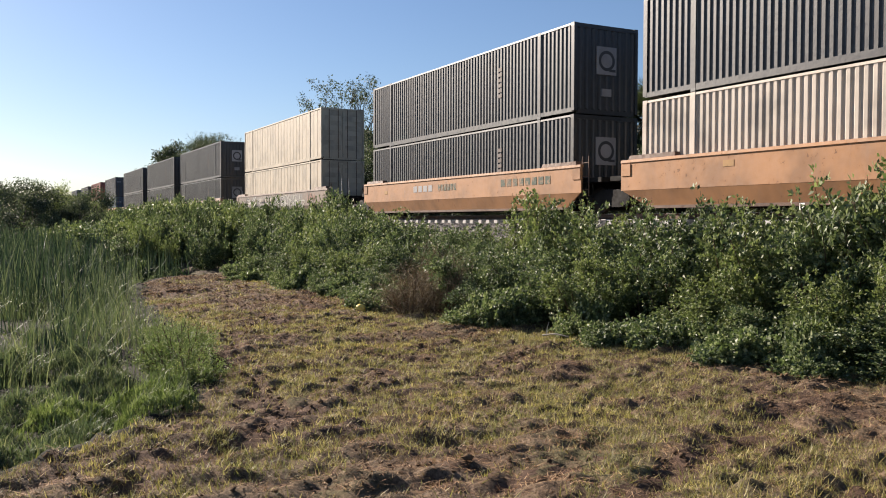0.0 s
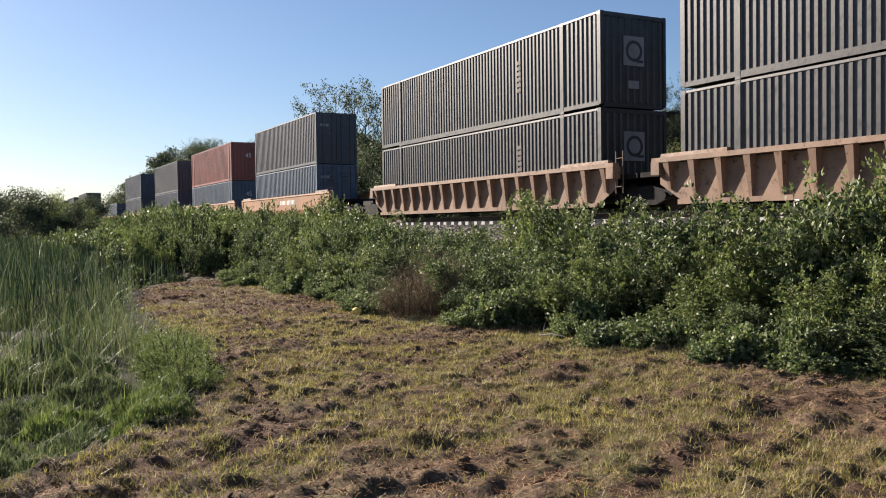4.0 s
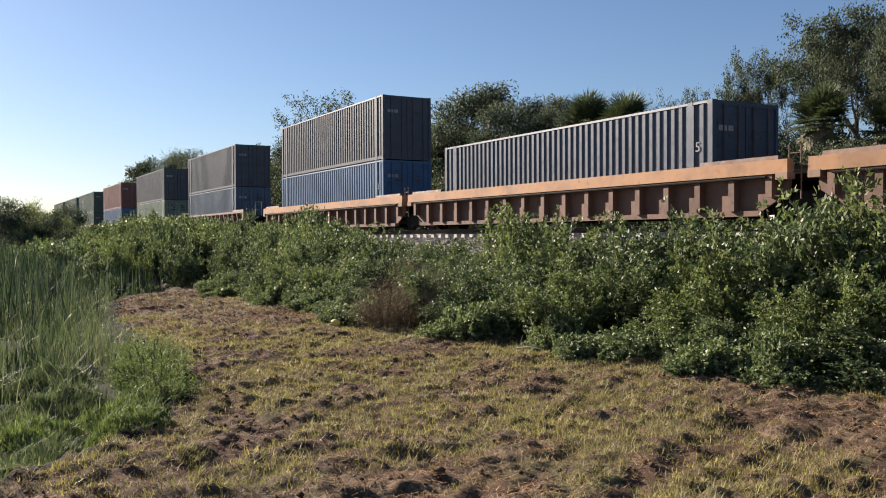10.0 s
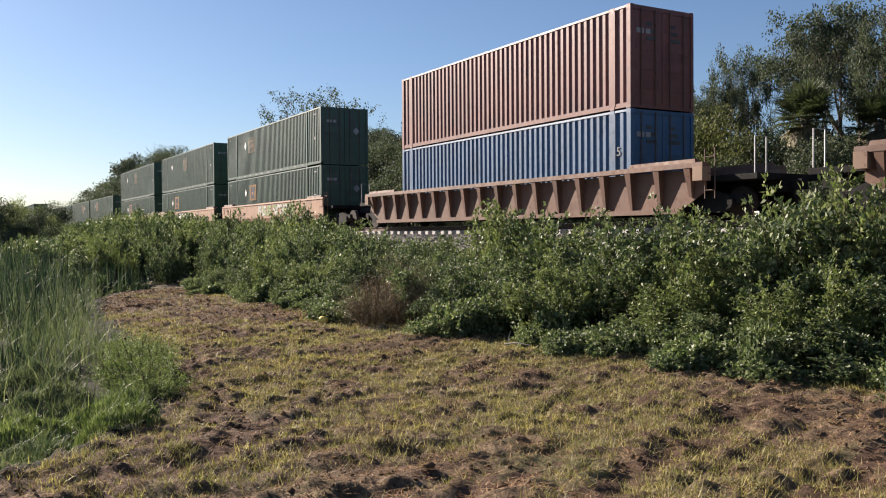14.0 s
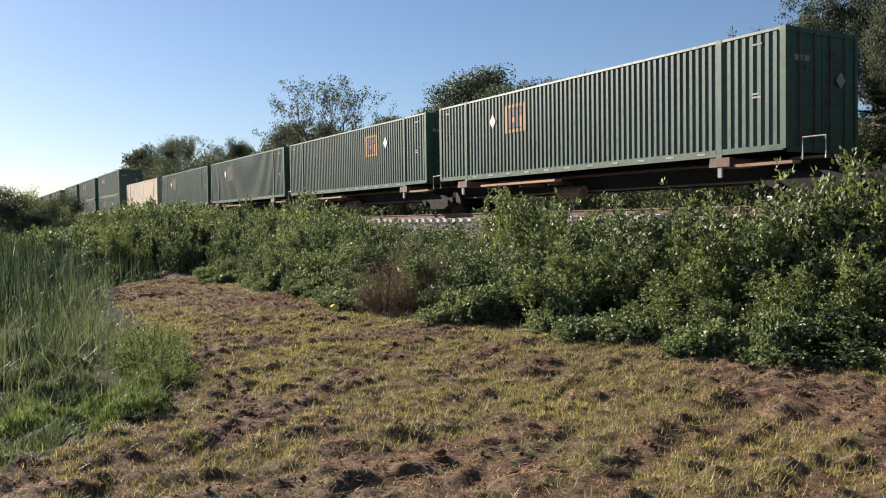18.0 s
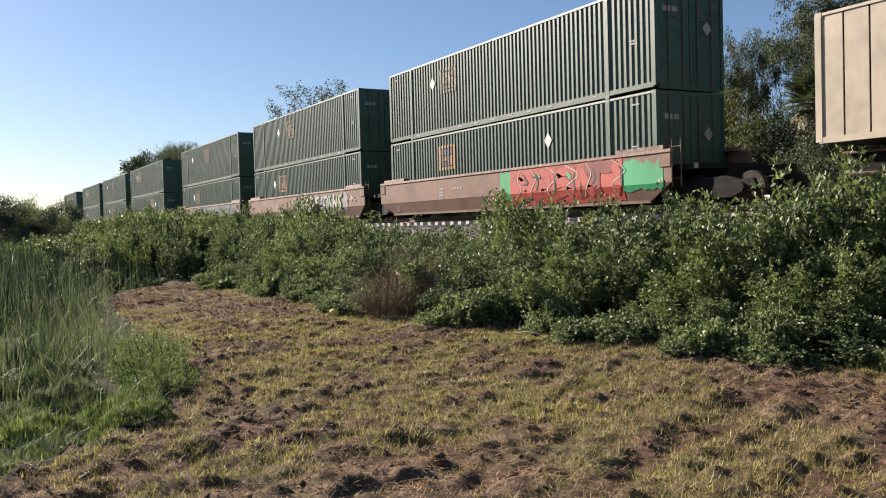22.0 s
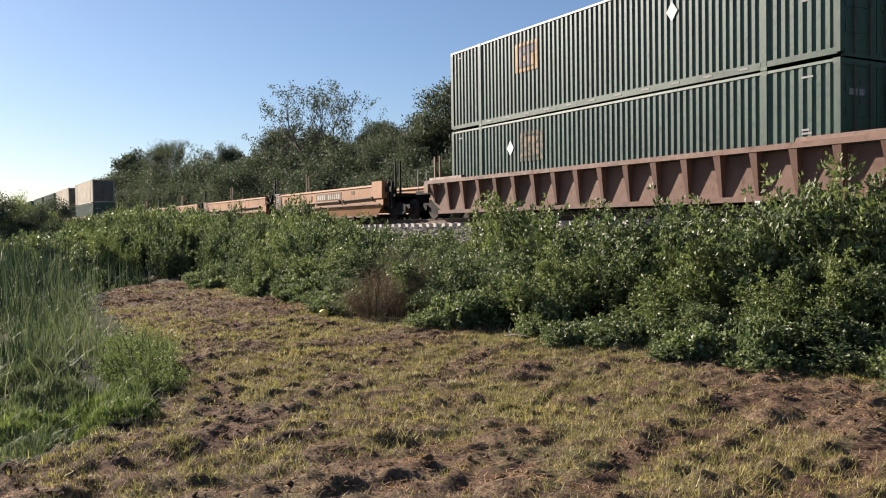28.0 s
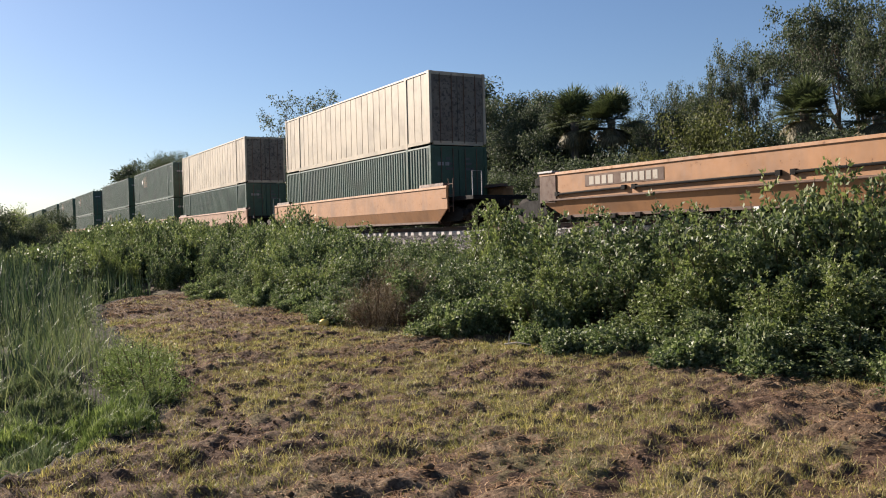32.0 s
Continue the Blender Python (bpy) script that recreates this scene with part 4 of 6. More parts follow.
def spine_car(pitch):
    """A skeleton car: one beam with short arms that carry the container's ends."""
    car = thing("spine_car", "rusty skeleton spine car with a single centre beam", "railway car", "spine cars of the train")
    h = pitch / 2
    part("centre_beam", Geo().box(-h, h, -0.33, 0.33, 0.55, 1.05), M_DARKSTEEL, car)
    part("beam_flange", Geo().box(-h, h, -0.5, 0.5, 1.05, 1.1), M_PLATE, car)
    for x in (-6.2, 6.2):
        part("arm", Geo().box(x - 0.28, x + 0.28, -1.3, 1.3, 0.95, 1.16), M_PLATE, car)
        for s in (-1, 1):
            part("arm_pad", Geo().box(x - 0.33, x + 0.33, s * 1.3 - 0.12, s * 1.3 + 0.12, 0.96, 1.185, 0.02), M_PLATE, car)
            part("guide_bracket", Geo().box(x - 0.06, x + 0.06, s * 1.37 - 0.03, s * 1.37 + 0.03, 0.7, 1.18), M_GREY_MARK, car)
    for s in (-1, 1):
        part("walk_plank", Geo().box(-5.0, -0.6, s * 1.22 - 0.14, s * 1.22 + 0.14, 0.93, 1.0), M_ORANGE_PALE, car, "faded orange walkway plank")
        part("walk_plank", Geo().box(6.6, h - 0.3, s * 1.22 - 0.14, s * 1.22 + 0.14, 0.93, 1.0), M_TAN, car)
        for x in (-4.6, -2.6, -1.0):
            part("bracket", Geo().box(x - 0.04, x + 0.04, min(s * 0.3, s * 1.3), max(s * 0.3, s * 1.3), 0.83, 0.93), M_PLATE, car)
    part("brake_pipe", Geo().tube([(-h, -0.45, 0.6), (h, -0.45, 0.6)], [0.03, 0.03], 6), M_PLATE, car)
    part("brake_cylinder", Geo().tube([(-1.2, -0.75, 0.6), (0.1, -0.75, 0.6)], [0.17, 0.17], 10), M_PLATE, car)
    truck(car, h)
    part("grab_rail", Geo().tube([(h - 0.15, -1.2, 1.0), (h - 0.15, -1.2, 1.5), (h + 0.45, -1.2, 1.5), (h + 0.45, -1.2, 1.0)], [0.02] * 4, 6), M_GALV, car)
    return car


def add_marks(car, spots, y=-1.505):
    """Plain lettering bars on a car's near side: (x, z, width, height, count, material)."""
    for x, z, w, hgt, n, m in spots:
        g = Geo()
        step = w / n
        for i in range(n):
            g.box(x + i * step, x + i * step + step * 0.72, y - 0.003, y + 0.003, z, z + hgt)
        part("lettering", g, m, car, "stencilled lettering bars")


def side_y(z):
    """Face of a smooth car's side at a height."""
    return -1.506 if z >= 0.66 else -1.346 - 0.16 * (z - 0.2) / 0.46


class Spray:
    """Spray paint on a smooth car's near side: each colour is one mesh, later strokes lie over earlier ones."""

    def __init__(self, car, seed):
        self.car, self.r, self.geo, self.n = car, random.Random(seed), {}, 0

    def put(self, colour, rows):
        """A strip from rows of (x0, z0, x1, z1)."""
        self.n += 1
        lift = 0.0004 * self.n
        g = self.geo.setdefault(colour, Geo())
        v = []
        for xa, za, xb, zb in rows:
            v += [(xa, side_y(za) - lift, za), (xb, side_y(zb) - lift, zb)]
        g.add(v, [(2 * i, 2 * i + 1, 2 * i + 3, 2 * i + 2) for i in range(len(rows) - 1)])

    def patch(self, colour, x0, x1, z0, z1, rag=0.12, slant=0.0):
        """A filled area with ragged edges."""
        r = self.r
        cuts = [z0, *[z for z in (0.66, 1.0) if z0 + 0.05 < z < z1 - 0.05], z1]
        n = max(2, int((x1 - x0) / 0.14))
        top = [rag * r.random() * (1 if i % 3 else 0.3) for i in range(n + 1)]
        low = [rag * r.random() * (1 if i % 2 else 0.3) for i in range(n + 1)]
        for za, zb in zip(cuts[:-1], cuts[1:]):
            self.n -= 1 if za > z0 else 0
            rows = []
            for i in range(n + 1):
                x = x0 + (x1 - x0) * i / n
                a = za + (low[i] if za == z0 else 0)
                b = zb - (top[i] if zb == z1 else 0)
                rows.append((x + slant * (a - z0), a, x + slant * (b - z0), b))
            self.put(colour, rows)

    def stroke(self, colour, points, width, taper=0.6):
        """A brush line through points (x, z), smoothed."""
        pts = [Vector((x, z)) for x, z in points]
        fine = []
        for i in range(len(pts) - 1):
            p0, p1, p2, p3 = pts[max(0, i - 1)], pts[i], pts[i + 1], pts[min(len(pts) - 1, i + 2)]
            for k in range(6):
                t = k / 6
                fine.append(0.5 * (2 * p1 + (p2 - p0) * t + (2 * p0 - 5 * p1 + 4 * p2 - p3) * t * t + (3 * p1 - p0 - 3 * p2 + p3) * t ** 3))
        fine.append(pts[-1])
        rows = []
        for i, p in enumerate(fine):
            d = fine[min(i + 1, len(fine) - 1)] - fine[max(i - 1, 0)]
            d = d.normalized() if d.length > 1e-6 else Vector((1, 0))
            w = width * 0.5 * (1 - (1 - taper) * abs(2 * i / (len(fine) - 1) - 1) ** 2)
            rows.append((p.x - d.y * w, min(max(p.y + d.x * w, 0.22), 1.45), p.x + d.y * w, min(max(p.y - d.x * w, 0.22), 1.45)))
        self.put(colour, rows)

    def letters(self, x0, x1, z0, z1, fills, edge, shine=None, wide=0.8, fat=0.2):
        """Slanted fat letter-like forms with dark edges and thin light lines."""
        r = self.r
        x = x0
        while x < x1 - 0.3:
            w = wide * r.uniform(0.75, 1.2)
            lean = r.uniform(-0.2, 0.3)
            hgt = z1 - z0

            def at(u, v):
                return (x + u * w + lean * v * hgt, z0 + v * hgt)

            forms = [[at(0.1, 0.02), at(0.05, 0.5), at(0.15, 0.98)], [at(0.1, 0.95), at(0.5, 0.85), at(0.85, 0.95)], [at(0.75, 0.95), at(0.9, 0.5), at(0.7, 0.05)],
                     [at(0.05, 0.5), at(0.45, 0.55), at(0.8, 0.35)], [at(0.15, 0.9), at(0.5, 0.4), at(0.85, 0.03)], [at(0.8, 0.9), at(0.2, 0.75), at(0.7, 0.35), at(0.1, 0.08)]]
            for f in r.sample(forms, 3):
                self.stroke(edge, f, fat + 0.06, 0.9)
                self.stroke(r.choice(fills), f, fat, 0.85)
                if shine and r.random() < 0.7:
                    self.stroke(shine, [(a + 0.03, b) for a, b in f], 0.035)
            x += w * 0.98

    def swirls(self, x0, x1, z0, z1, colours, count, width):
        """Flame-like tongues that flow one way, with a few rings."""
        r = self.r
        for i in range(count):
            x, z = r.uniform(x0, x1), r.uniform(z0, z1)
            s = r.uniform(0.4, 1.1)
            c = colours[i % len(colours)]
            if i % 11 == 5:
                rad = r.uniform(0.16, 0.28)
                self.stroke(c, [(x + rad * math.cos(a * 0.9), z + rad * math.sin(a * 0.9)) for a in range(8)], width * 0.6, 0.8)
            else:
                b = r.uniform(0.1, 0.35)
                self.stroke(c, [(x - s, z - 0.25), (x - 0.4 * s, z - 0.25 + b), (x + 0.2 * s, z - 0.05), (x + 0.7 * s, z + b), (x + s, z + 0.15 + b)], width * r.uniform(0.3, 1.1), 0.1)

    def scribble(self, colour, x0, x1, z0, z1, width, steps):
        """Tag-like handwriting: each sign is a curl of its own, some joined by long tails."""
        r = self.r
        w = (x1 - x0) / steps * 2.0
        for i in range(steps // 2 + 1):
            x = x0 + (x1 - x0) * i / (steps // 2 + 1)
            pts = [(x + w * r.uniform(-0.1, 1.3), r.uniform(z0, z1)) for k in range(r.randint(4, 6))]
            self.stroke(colour, pts, width * r.uniform(0.6, 1.2), 0.5)
            if i % 3 == 1:
                self.stroke(colour, [(x, z1), (x + 0.2 * w, 0.5 * (z0 + z1)), (x + 0.15 * w, z0 - 0.15)], width, 0.5)

    def done(self):
        for colour, g in self.geo.items():
            tagged(part("graffiti", g, M_SPRAY[colour], self.car, colour.replace("_", " ") + " sprayed graffiti"), kind="stuff")


# ---- the train: stacks in running order ----
SPEED, SLOWING = 21.934, 0.004995
SET53, SINGLE = 17.5, 19.8
moving = []


def run(ob, x, z):
    moving.append((ob, x, z))


protos = {}


def place_box(feet, colour, style, extra, x, z):
    key = (feet, colour, style, extra)
    if key not in protos:
        protos[key] = container(*key)
        c = protos[key]
    else:
        c = copy_thing(protos[key], Matrix())
    run(c, x, z)
    return c


M_SPRAY = {"aqua": paint("aqua_spray", (0.1, 0.35, 0.36), dust=0.2, wear_at=0.7), "green": paint("green_spray", (0.03, 0.33, 0.13), dust=0.2, wear_at=0.7),
           "red": paint("red_spray", (0.42, 0.06, 0.04), dust=0.2, wear_at=0.7), "pale": paint("pale_spray", (0.5, 0.48, 0.4), dust=0.2, wear_at=0.68),
           "blue": paint("blue_spray", (0.09, 0.16, 0.27), dust=0.2, wear_at=0.7), "lime": paint("lime_spray", (0.3, 0.34, 0.13), dust=0.2, wear_at=0.68),
           "grey": paint("grey_spray", (0.23, 0.205, 0.18), dust=0.3, wear_at=0.66), "black": paint("black_spray", (0.03, 0.027, 0.03), dust=0.2, wear_at=0.7), "white": paint("white_spray", (0.75, 0.73, 0.66), dust=0.1, wear_at=0.72),
           "dark": paint("dark_spray", (0.085, 0.075, 0.07), dust=0.25, wear_at=0.68), "silt": paint("dusty_spray", (0.2, 0.148, 0.112), dust=0.4, wear_at=0.62),
           "chalk": paint("chalky_spray", (0.4, 0.28, 0.2), dust=0.4, wear_at=0.58), "pink": paint("pink_spray", (0.42, 0.2, 0.15), dust=0.2, wear_at=0.66), "mauve": paint("mauve_spray", (0.22, 0.17, 0.22), dust=0.3, wear_at=0.66),
           "navy": paint("slate_blue_spray", (0.06, 0.085, 0.13), dust=0.3, wear_at=0.68), "grass": paint("leaf_green_spray", (0.16, 0.27, 0.13), dust=0.25, wear_at=0.68),
           "haze": paint("hazy_blue_spray", (0.13, 0.165, 0.2), dust=0.4, wear_at=0.62), "moss": paint("moss_green_spray", (0.11, 0.16, 0.09), dust=0.3, wear_at=0.64),
           "red_dark": paint("dark_red_spray", (0.22, 0.035, 0.028), dust=0.2, wear_at=0.7)}
WELL = RAIL + 0.29
DECK = RAIL + 1.19


def stack(front, feet, lower, upper):
    """One or two containers in a well. Each: (colour, style, extra)."""
    L = {53: 16.15, 45: 13.72, 40: 12.19}[feet]
    x = front - L / 2
    z = WELL
    for spec in (lower, upper):
        if spec:
            place_box(feet, *spec, x, z)
            z += (H53 if feet == 53 else H40) + 0.015
    return x


BLK = ("black", "plain", "emblem")
GRN, GRF, GRR = ("green", "doors", (-4.25, -3.4, True)), ("green", "doors", (-4.25, -3.5, False)), ("green", "doors", (4.3, 2.4, True))
GRC, GRD, GRE = ("green", "doors", (-4.35, -0.6, False)), ("green", "doors", (3.2, -3.85, True)), ("green", "doors", (-3.3, -1.85, False))
GRP = ("green", "doors", "")
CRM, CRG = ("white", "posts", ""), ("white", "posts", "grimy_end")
STACKS = [
    (-3.2, 53, ("beige", "plain", ""), BLK), (-22.63, 53, BLK, BLK), (-46.16, 53, CRM, CRM),
    (-69.55, 53, BLK, BLK), (-89.04, 53, BLK, BLK), (-108.57, 53, BLK, BLK),
    (-133.9, 40, ("steel", "doors", ""), ("plum", "doors", "")), (-152.58, 45, ("steel", "plain", "45"), ("red", "plain", "45")),
    (-172.78, 40, ("navy", "plain", ""), ("plum", "plain", "")), (-194.34, 40, ("navy", "plain", ""), ("navy", "plain", "")),
    (-215.24, 45, ("steel", "doors", ""), None), (-234.58, 45, ("navy", "doors", "side45"), None),
    (-253.91, 45, ("blue", "doors", "side45"), ("plum", "doors", "")), (-277.31, 45, ("steel", "doors", "side45"), ("plum", "doors", "side45")),
    (-300.61, 45, ("mint", "doors", ""), ("plum", "doors", "side45")), (-324.3, 45, ("blue", "doors", "side45"), ("rust", "doors", "")),
    (-346.65, 53, GRN, GRF), (-366.11, 53, GRN, GRC), (-385.44, 53, GRN, GRC),
    (-497.57, 53, GRD, GRF), (-516.92, 53, GRN, GRE), (-536.34, 53, GRF, GRC),
    (-559.83, 53, GRR, GRF), (-579.19, 53, GRE, GRC), (-598.3, 53, GRF, GRN), (-621.87, 53, GRF, GRD),
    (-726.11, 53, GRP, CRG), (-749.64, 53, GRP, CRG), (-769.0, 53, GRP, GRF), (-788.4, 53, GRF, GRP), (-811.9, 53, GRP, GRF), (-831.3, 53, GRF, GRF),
    (-850.7, 53, GRP, GRP), (-874.2, 53, GRP, GRP), (-893.6, 53, GRP, GRP), (-913.0, 53, GRP, GRP),
]
mids = [stack(*row) for row in STACKS]
for front, spec in ((-406.58, GRN), (-423.83, GRR), (-440.97, GRF), (-458.14, GRF), (-476.49, CRM)):
    place_box(53, *spec, front - 8.075, DECK)

# cars under the stacks: kind by running number
kinds = {0: "orange", 1: "orange", 2: "sprayed", 3: "ribbed", 4: "ribbed", 5: "ribbed", 6: "orange", 7: "orange", 8: "orange", 9: "short_single",
         10: "heavy", 11: "heavy", 12: "heavy", 13: "brown_single", 14: "brown_single", 15: "brown_single", 16: "pale", 17: "pale", 18: "pale",
         19: "rust", 20: "rust", 21: "rust", 22: "rust", 23: "rust", 24: "rust", 25: "brown_single", 26: "pale_single", 27: "pale"}
car_protos = {}


def car_of(kind):
    if kind == "orange":
        return smooth_car(SET53, M_ORANGE, "buff-orange")
    if kind == "pale":
        return smooth_car(SET53, M_ORANGE_PALE, "faded pinkish-orange")
    if kind == "pale_single":
        return smooth_car(SINGLE - 0.6, M_ORANGE, "buff-orange", single=True)
    if kind == "short_single":
        return smooth_car(16.2, M_ORANGE, "buff-orange", single=True)
    if kind == "sprayed":
        return smooth_car(SINGLE - 0.6, M_DUSTY, "dusty brown graffiti-covered", single=True)
    if kind == "rust":
        return smooth_car(SET53 + 0.1, M_RUSTRED, "rusty red graffiti-marked")
    if kind == "ribbed":
        return ribbed_car(17.9, M_TAN, "tan-brown")
    if kind == "heavy":
        return ribbed_car(18.8, M_BROWN, "brown, orange-topped", heavy=True, ribs=17)
    if kind == "brown_single":
        return ribbed_car(19.6, M_BROWN, "rusty brown", single=True, ribs=18)
    return None


def marked(car):
    """Size numerals and lettering bars of a rusty car."""
    written("53", 0.36, M_WHITE_MARK, car, pose(-7.3, -1.385, 0.31, 109, 0, 0), "white car-size numerals")
    for x, z, w, n in ((-3.6, 0.78, 0.5, 1), (-3.6, 0.9, 0.45, 1), (-3.6, 1.02, 0.5, 1), (-2.6, 1.0, 0.8, 4)):
        add_marks(car, [(x, z, w, 0.07, n, M_GREY_MARK)])


MARKED = {1, 2, 6, 7, 16, 17, 18, 19, 20, 21, 22, 23, 24}
for i, x in enumerate(mids):
    kind = kinds.get(i, "pale")
    if i in MARKED or kind not in car_protos:
        car = car_of(kind)
        if i not in MARKED:
            car_protos[kind] = car
    else:
        car = copy_thing(car_protos[kind], Matrix())
    run(car, x + (0.5 if kind == "short_single" else 0.0), RAIL)
    if i == 1:
        add_marks(car, [(-3.2, 1.0, 1.9, 0.26, 4, M_GREY_MARK), (-0.9, 1.0, 1.6, 0.26, 6, M_FADED_MARK), (-6.3, 1.0, 0.5, 0.16, 1, M_YELLOW_MARK)])
        add_marks(car, [(4.0, 1.0, 3.2, 0.26, 8, M_FADED_MARK)])
    elif i == 2:
        s = Spray(car, 5)
        s.patch("silt", -8.9, 6.6, 0.26, 1.45, 0.1)
        s.patch("grey", -5.6, 5.4, 0.5, 1.44, 0.2)
        for k in range(9):
            x, z, rad = -6.6 + 1.15 * k + s.r.uniform(-0.2, 0.2), s.r.uniform(0.75, 1.05), s.r.uniform(0.22, 0.34)
            turn, sweep = s.r.uniform(0, 6.3), s.r.uniform(4.2, 6.0)
            ring = [(x + rad * 1.25 * math.cos(turn + sweep * q / 8), z + rad * math.sin(turn + sweep * q / 8)) for q in range(9)]
            s.stroke("pale", ring, 0.2, 0.6)
            s.stroke("dark", ring, 0.14, 0.6)
            s.stroke("grey", [(x + 0.3, 0.6), (x + 0.55, 0.9), (x + 0.4, 1.3)], 0.12, 0.3)
        s.scribble("pale", 0.0, 5.6, 0.5, 1.35, 0.07, 15)
        s.scribble("pale", -7.8, -4.9, 0.6, 1.25, 0.04, 6)
        s.scribble("pale", 1.2, 4.4, 0.75, 1.3, 0.05, 9)
        s.scribble("pink", 5.9, 7.8, 0.8, 1.35, 0.05, 6)
        s.swirls(-8.2, -4.5, 0.4, 1.2, ["silt", "grey", "dark", "pale"], 16, 0.16)
        s.done()
        add_marks(car, [(-3.4, 1.02, 1.0, 0.22, 4, M_PALE_MARK), (-2.1, 1.02, 1.7, 0.22, 6, M_PALE_MARK)], y=-1.56)
    elif i == 6:
        add_marks(car, [(0.2, 1.0, 1.1, 0.26, 4, M_WHITE_MARK), (1.5, 1.0, 1.5, 0.26, 6, M_WHITE_MARK), (5.0, 1.0, 0.35, 0.12, 1, M_YELLOW_MARK)])
    elif i == 7:
        part("emblem_patch", Geo().box(-1.35, 1.15, -1.509, -1.503, 0.82, 1.34), M_PLATE, car, "brown rectangle behind the emblem")
        add_marks(car, [(-1.1, 0.9, 2.0, 0.34, 3, M_WHITE_MARK)], y=-1.512)
        s = Spray(car, 8)
        s.scribble("pale", -7.3, -5.6, 0.95, 1.35, 0.05, 9)
        s.scribble("pale", -6.9, -5.9, 1.0, 1.3, 0.04, 6)
        s.done()
    elif i == 16:
        s = Spray(car, 31)
        s.letters(-1.2, 4.8, 0.8, 1.36, ["pale", "lime"], "grey", None, 0.9, 0.16)
        s.done()
    elif i == 17:
        part("emblem_patch", Geo().box(-1.6, 1.9, -1.509, -1.503, 0.82, 1.42), M_DARK_MARK, car, "dark rectangle behind the emblem")
        add_marks(car, [(-1.3, 0.9, 2.9, 0.42, 3, M_WHITE_MARK)], y=-1.512)
    elif i == 18:
        s = Spray(car, 33)
        s.letters(-1.4, 5.6, 0.62, 1.36, ["chalk", "chalk", "pink"], "pink", None, 1.0, 0.18)
        s.scribble("pink", -6.0, -3.4, 0.8, 1.25, 0.04, 6)
        s.done()
        add_marks(car, [(6.2, 1.1, 0.4, 0.14, 1, M_YELLOW_MARK)])
    elif i == 19:
        s = Spray(car, 3)
        s.patch("green", 0.7, 2.0, 0.4, 1.45, 0.12)
        s.patch("green", 6.6, 8.5, 0.45, 1.4, 0.25)
        s.patch("red", 1.3, 6.9, 0.24, 1.46, 0.05)
        s.letters(1.6, 6.6, 0.42, 1.36, ["red", "red", "red_dark"], "red_dark", None, 1.1, 0.3)
        for x in (1.7, 2.5, 3.5, 4.5, 5.3, 6.6):
            j = s.r.uniform(-0.25, 0.25)
            s.stroke("pale", [(x + j, 1.42), (x + 0.25 - j, 1.1), (x + 0.05 + j, 0.75), (x - 0.12 - j, 0.4)], 0.03)
            s.stroke("black", [(x + 0.3, 1.25 + 0.3 * j), (x + 0.42 + j, 0.98), (x + 0.3, 0.75 + j)], 0.08, 0.15)
        s.stroke("green", [(4.4, 1.2), (4.6, 1.0)], 0.14)
        s.stroke("green", [(2.9, 1.25), (3.0, 1.1)], 0.1)
        s.done()
        marked(car)
    elif i == 20:
        s = Spray(car, 4)
        s.patch("grey", -0.6, 6.9, 0.5, 1.44, 0.3)
        s.letters(0.0, 6.3, 0.42, 1.36, ["aqua", "pale", "blue", "lime", "pale", "mauve"], "black", "pale", 0.62, 0.15)
        s.scribble("pale", 6.5, 7.6, 0.9, 1.3, 0.05, 6)
        s.done()
        marked(car)
    elif i == 21:
        s = Spray(car, 6)
        s.patch("silt", -3.4, 8.4, 0.26, 1.45, 0.15)
        s.patch("haze", -2.9, 8.0, 0.4, 1.44, 0.2)
        s.patch("blue", -0.6, 4.6, 0.9, 1.44, 0.25)
        s.swirls(-2.2, 7.2, 0.5, 1.2, ["grass", "haze", "blue", "grass", "silt", "navy", "moss", "haze"], 80, 0.11)
        for x in (-1.5, -0.3, 0.9, 2.2, 3.3, 4.6, 5.7):
            j = [s.r.uniform(-0.18, 0.18) for _ in range(8)]
            s.stroke(s.r.choice(("lime", "grass", "lime")), [(x - 0.6 + j[0], 0.6 + j[1] * 0.4), (x - 0.2 + j[2], 1.0 + j[3]), (x + 0.3 + j[4], 1.25), (x + 0.55 + j[5], 0.92 + j[6]), (x + 0.1 + j[7], 0.66)], s.r.uniform(0.05, 0.1), 0.3)
            s.stroke("silt", [(x + j[1], 1.3), (x + 0.3 + j[2], 1.02 + j[3]), (x + 0.2 + j[4], 0.72)], 0.07, 0.3)
        s.stroke("pale", [(-3.6, 1.35), (-2.6, 1.3), (-2.9, 1.0), (-2.2, 0.85), (-2.9, 0.7)], 0.06)
        s.scribble("pale", -6.2, -4.9, 0.9, 1.25, 0.04, 8)
        s.done()
        add_marks(car, [(-4.7, 0.95, 0.8, 0.2, 3, M_GREY_MARK), (-3.85, 0.95, 1.0, 0.2, 5, M_GREY_MARK)])
        marked(car)
    elif i == 22:
        s = Spray(car, 7)
        s.patch("lime", -5.9, -1.8, 0.7, 1.38, 0.08)
        s.patch("navy", -6.0, -1.7, 0.3, 0.68, 0.06)
        s.letters(-5.7, -2.0, 0.76, 1.3, ["grass", "lime", "grass"], "moss", None, 0.8, 0.12)
        s.scribble("aqua", -5.6, -2.0, 0.34, 0.62, 0.05, 10)
        s.patch("dark", 0.3, 5.9, 0.34, 1.4, 0.25)
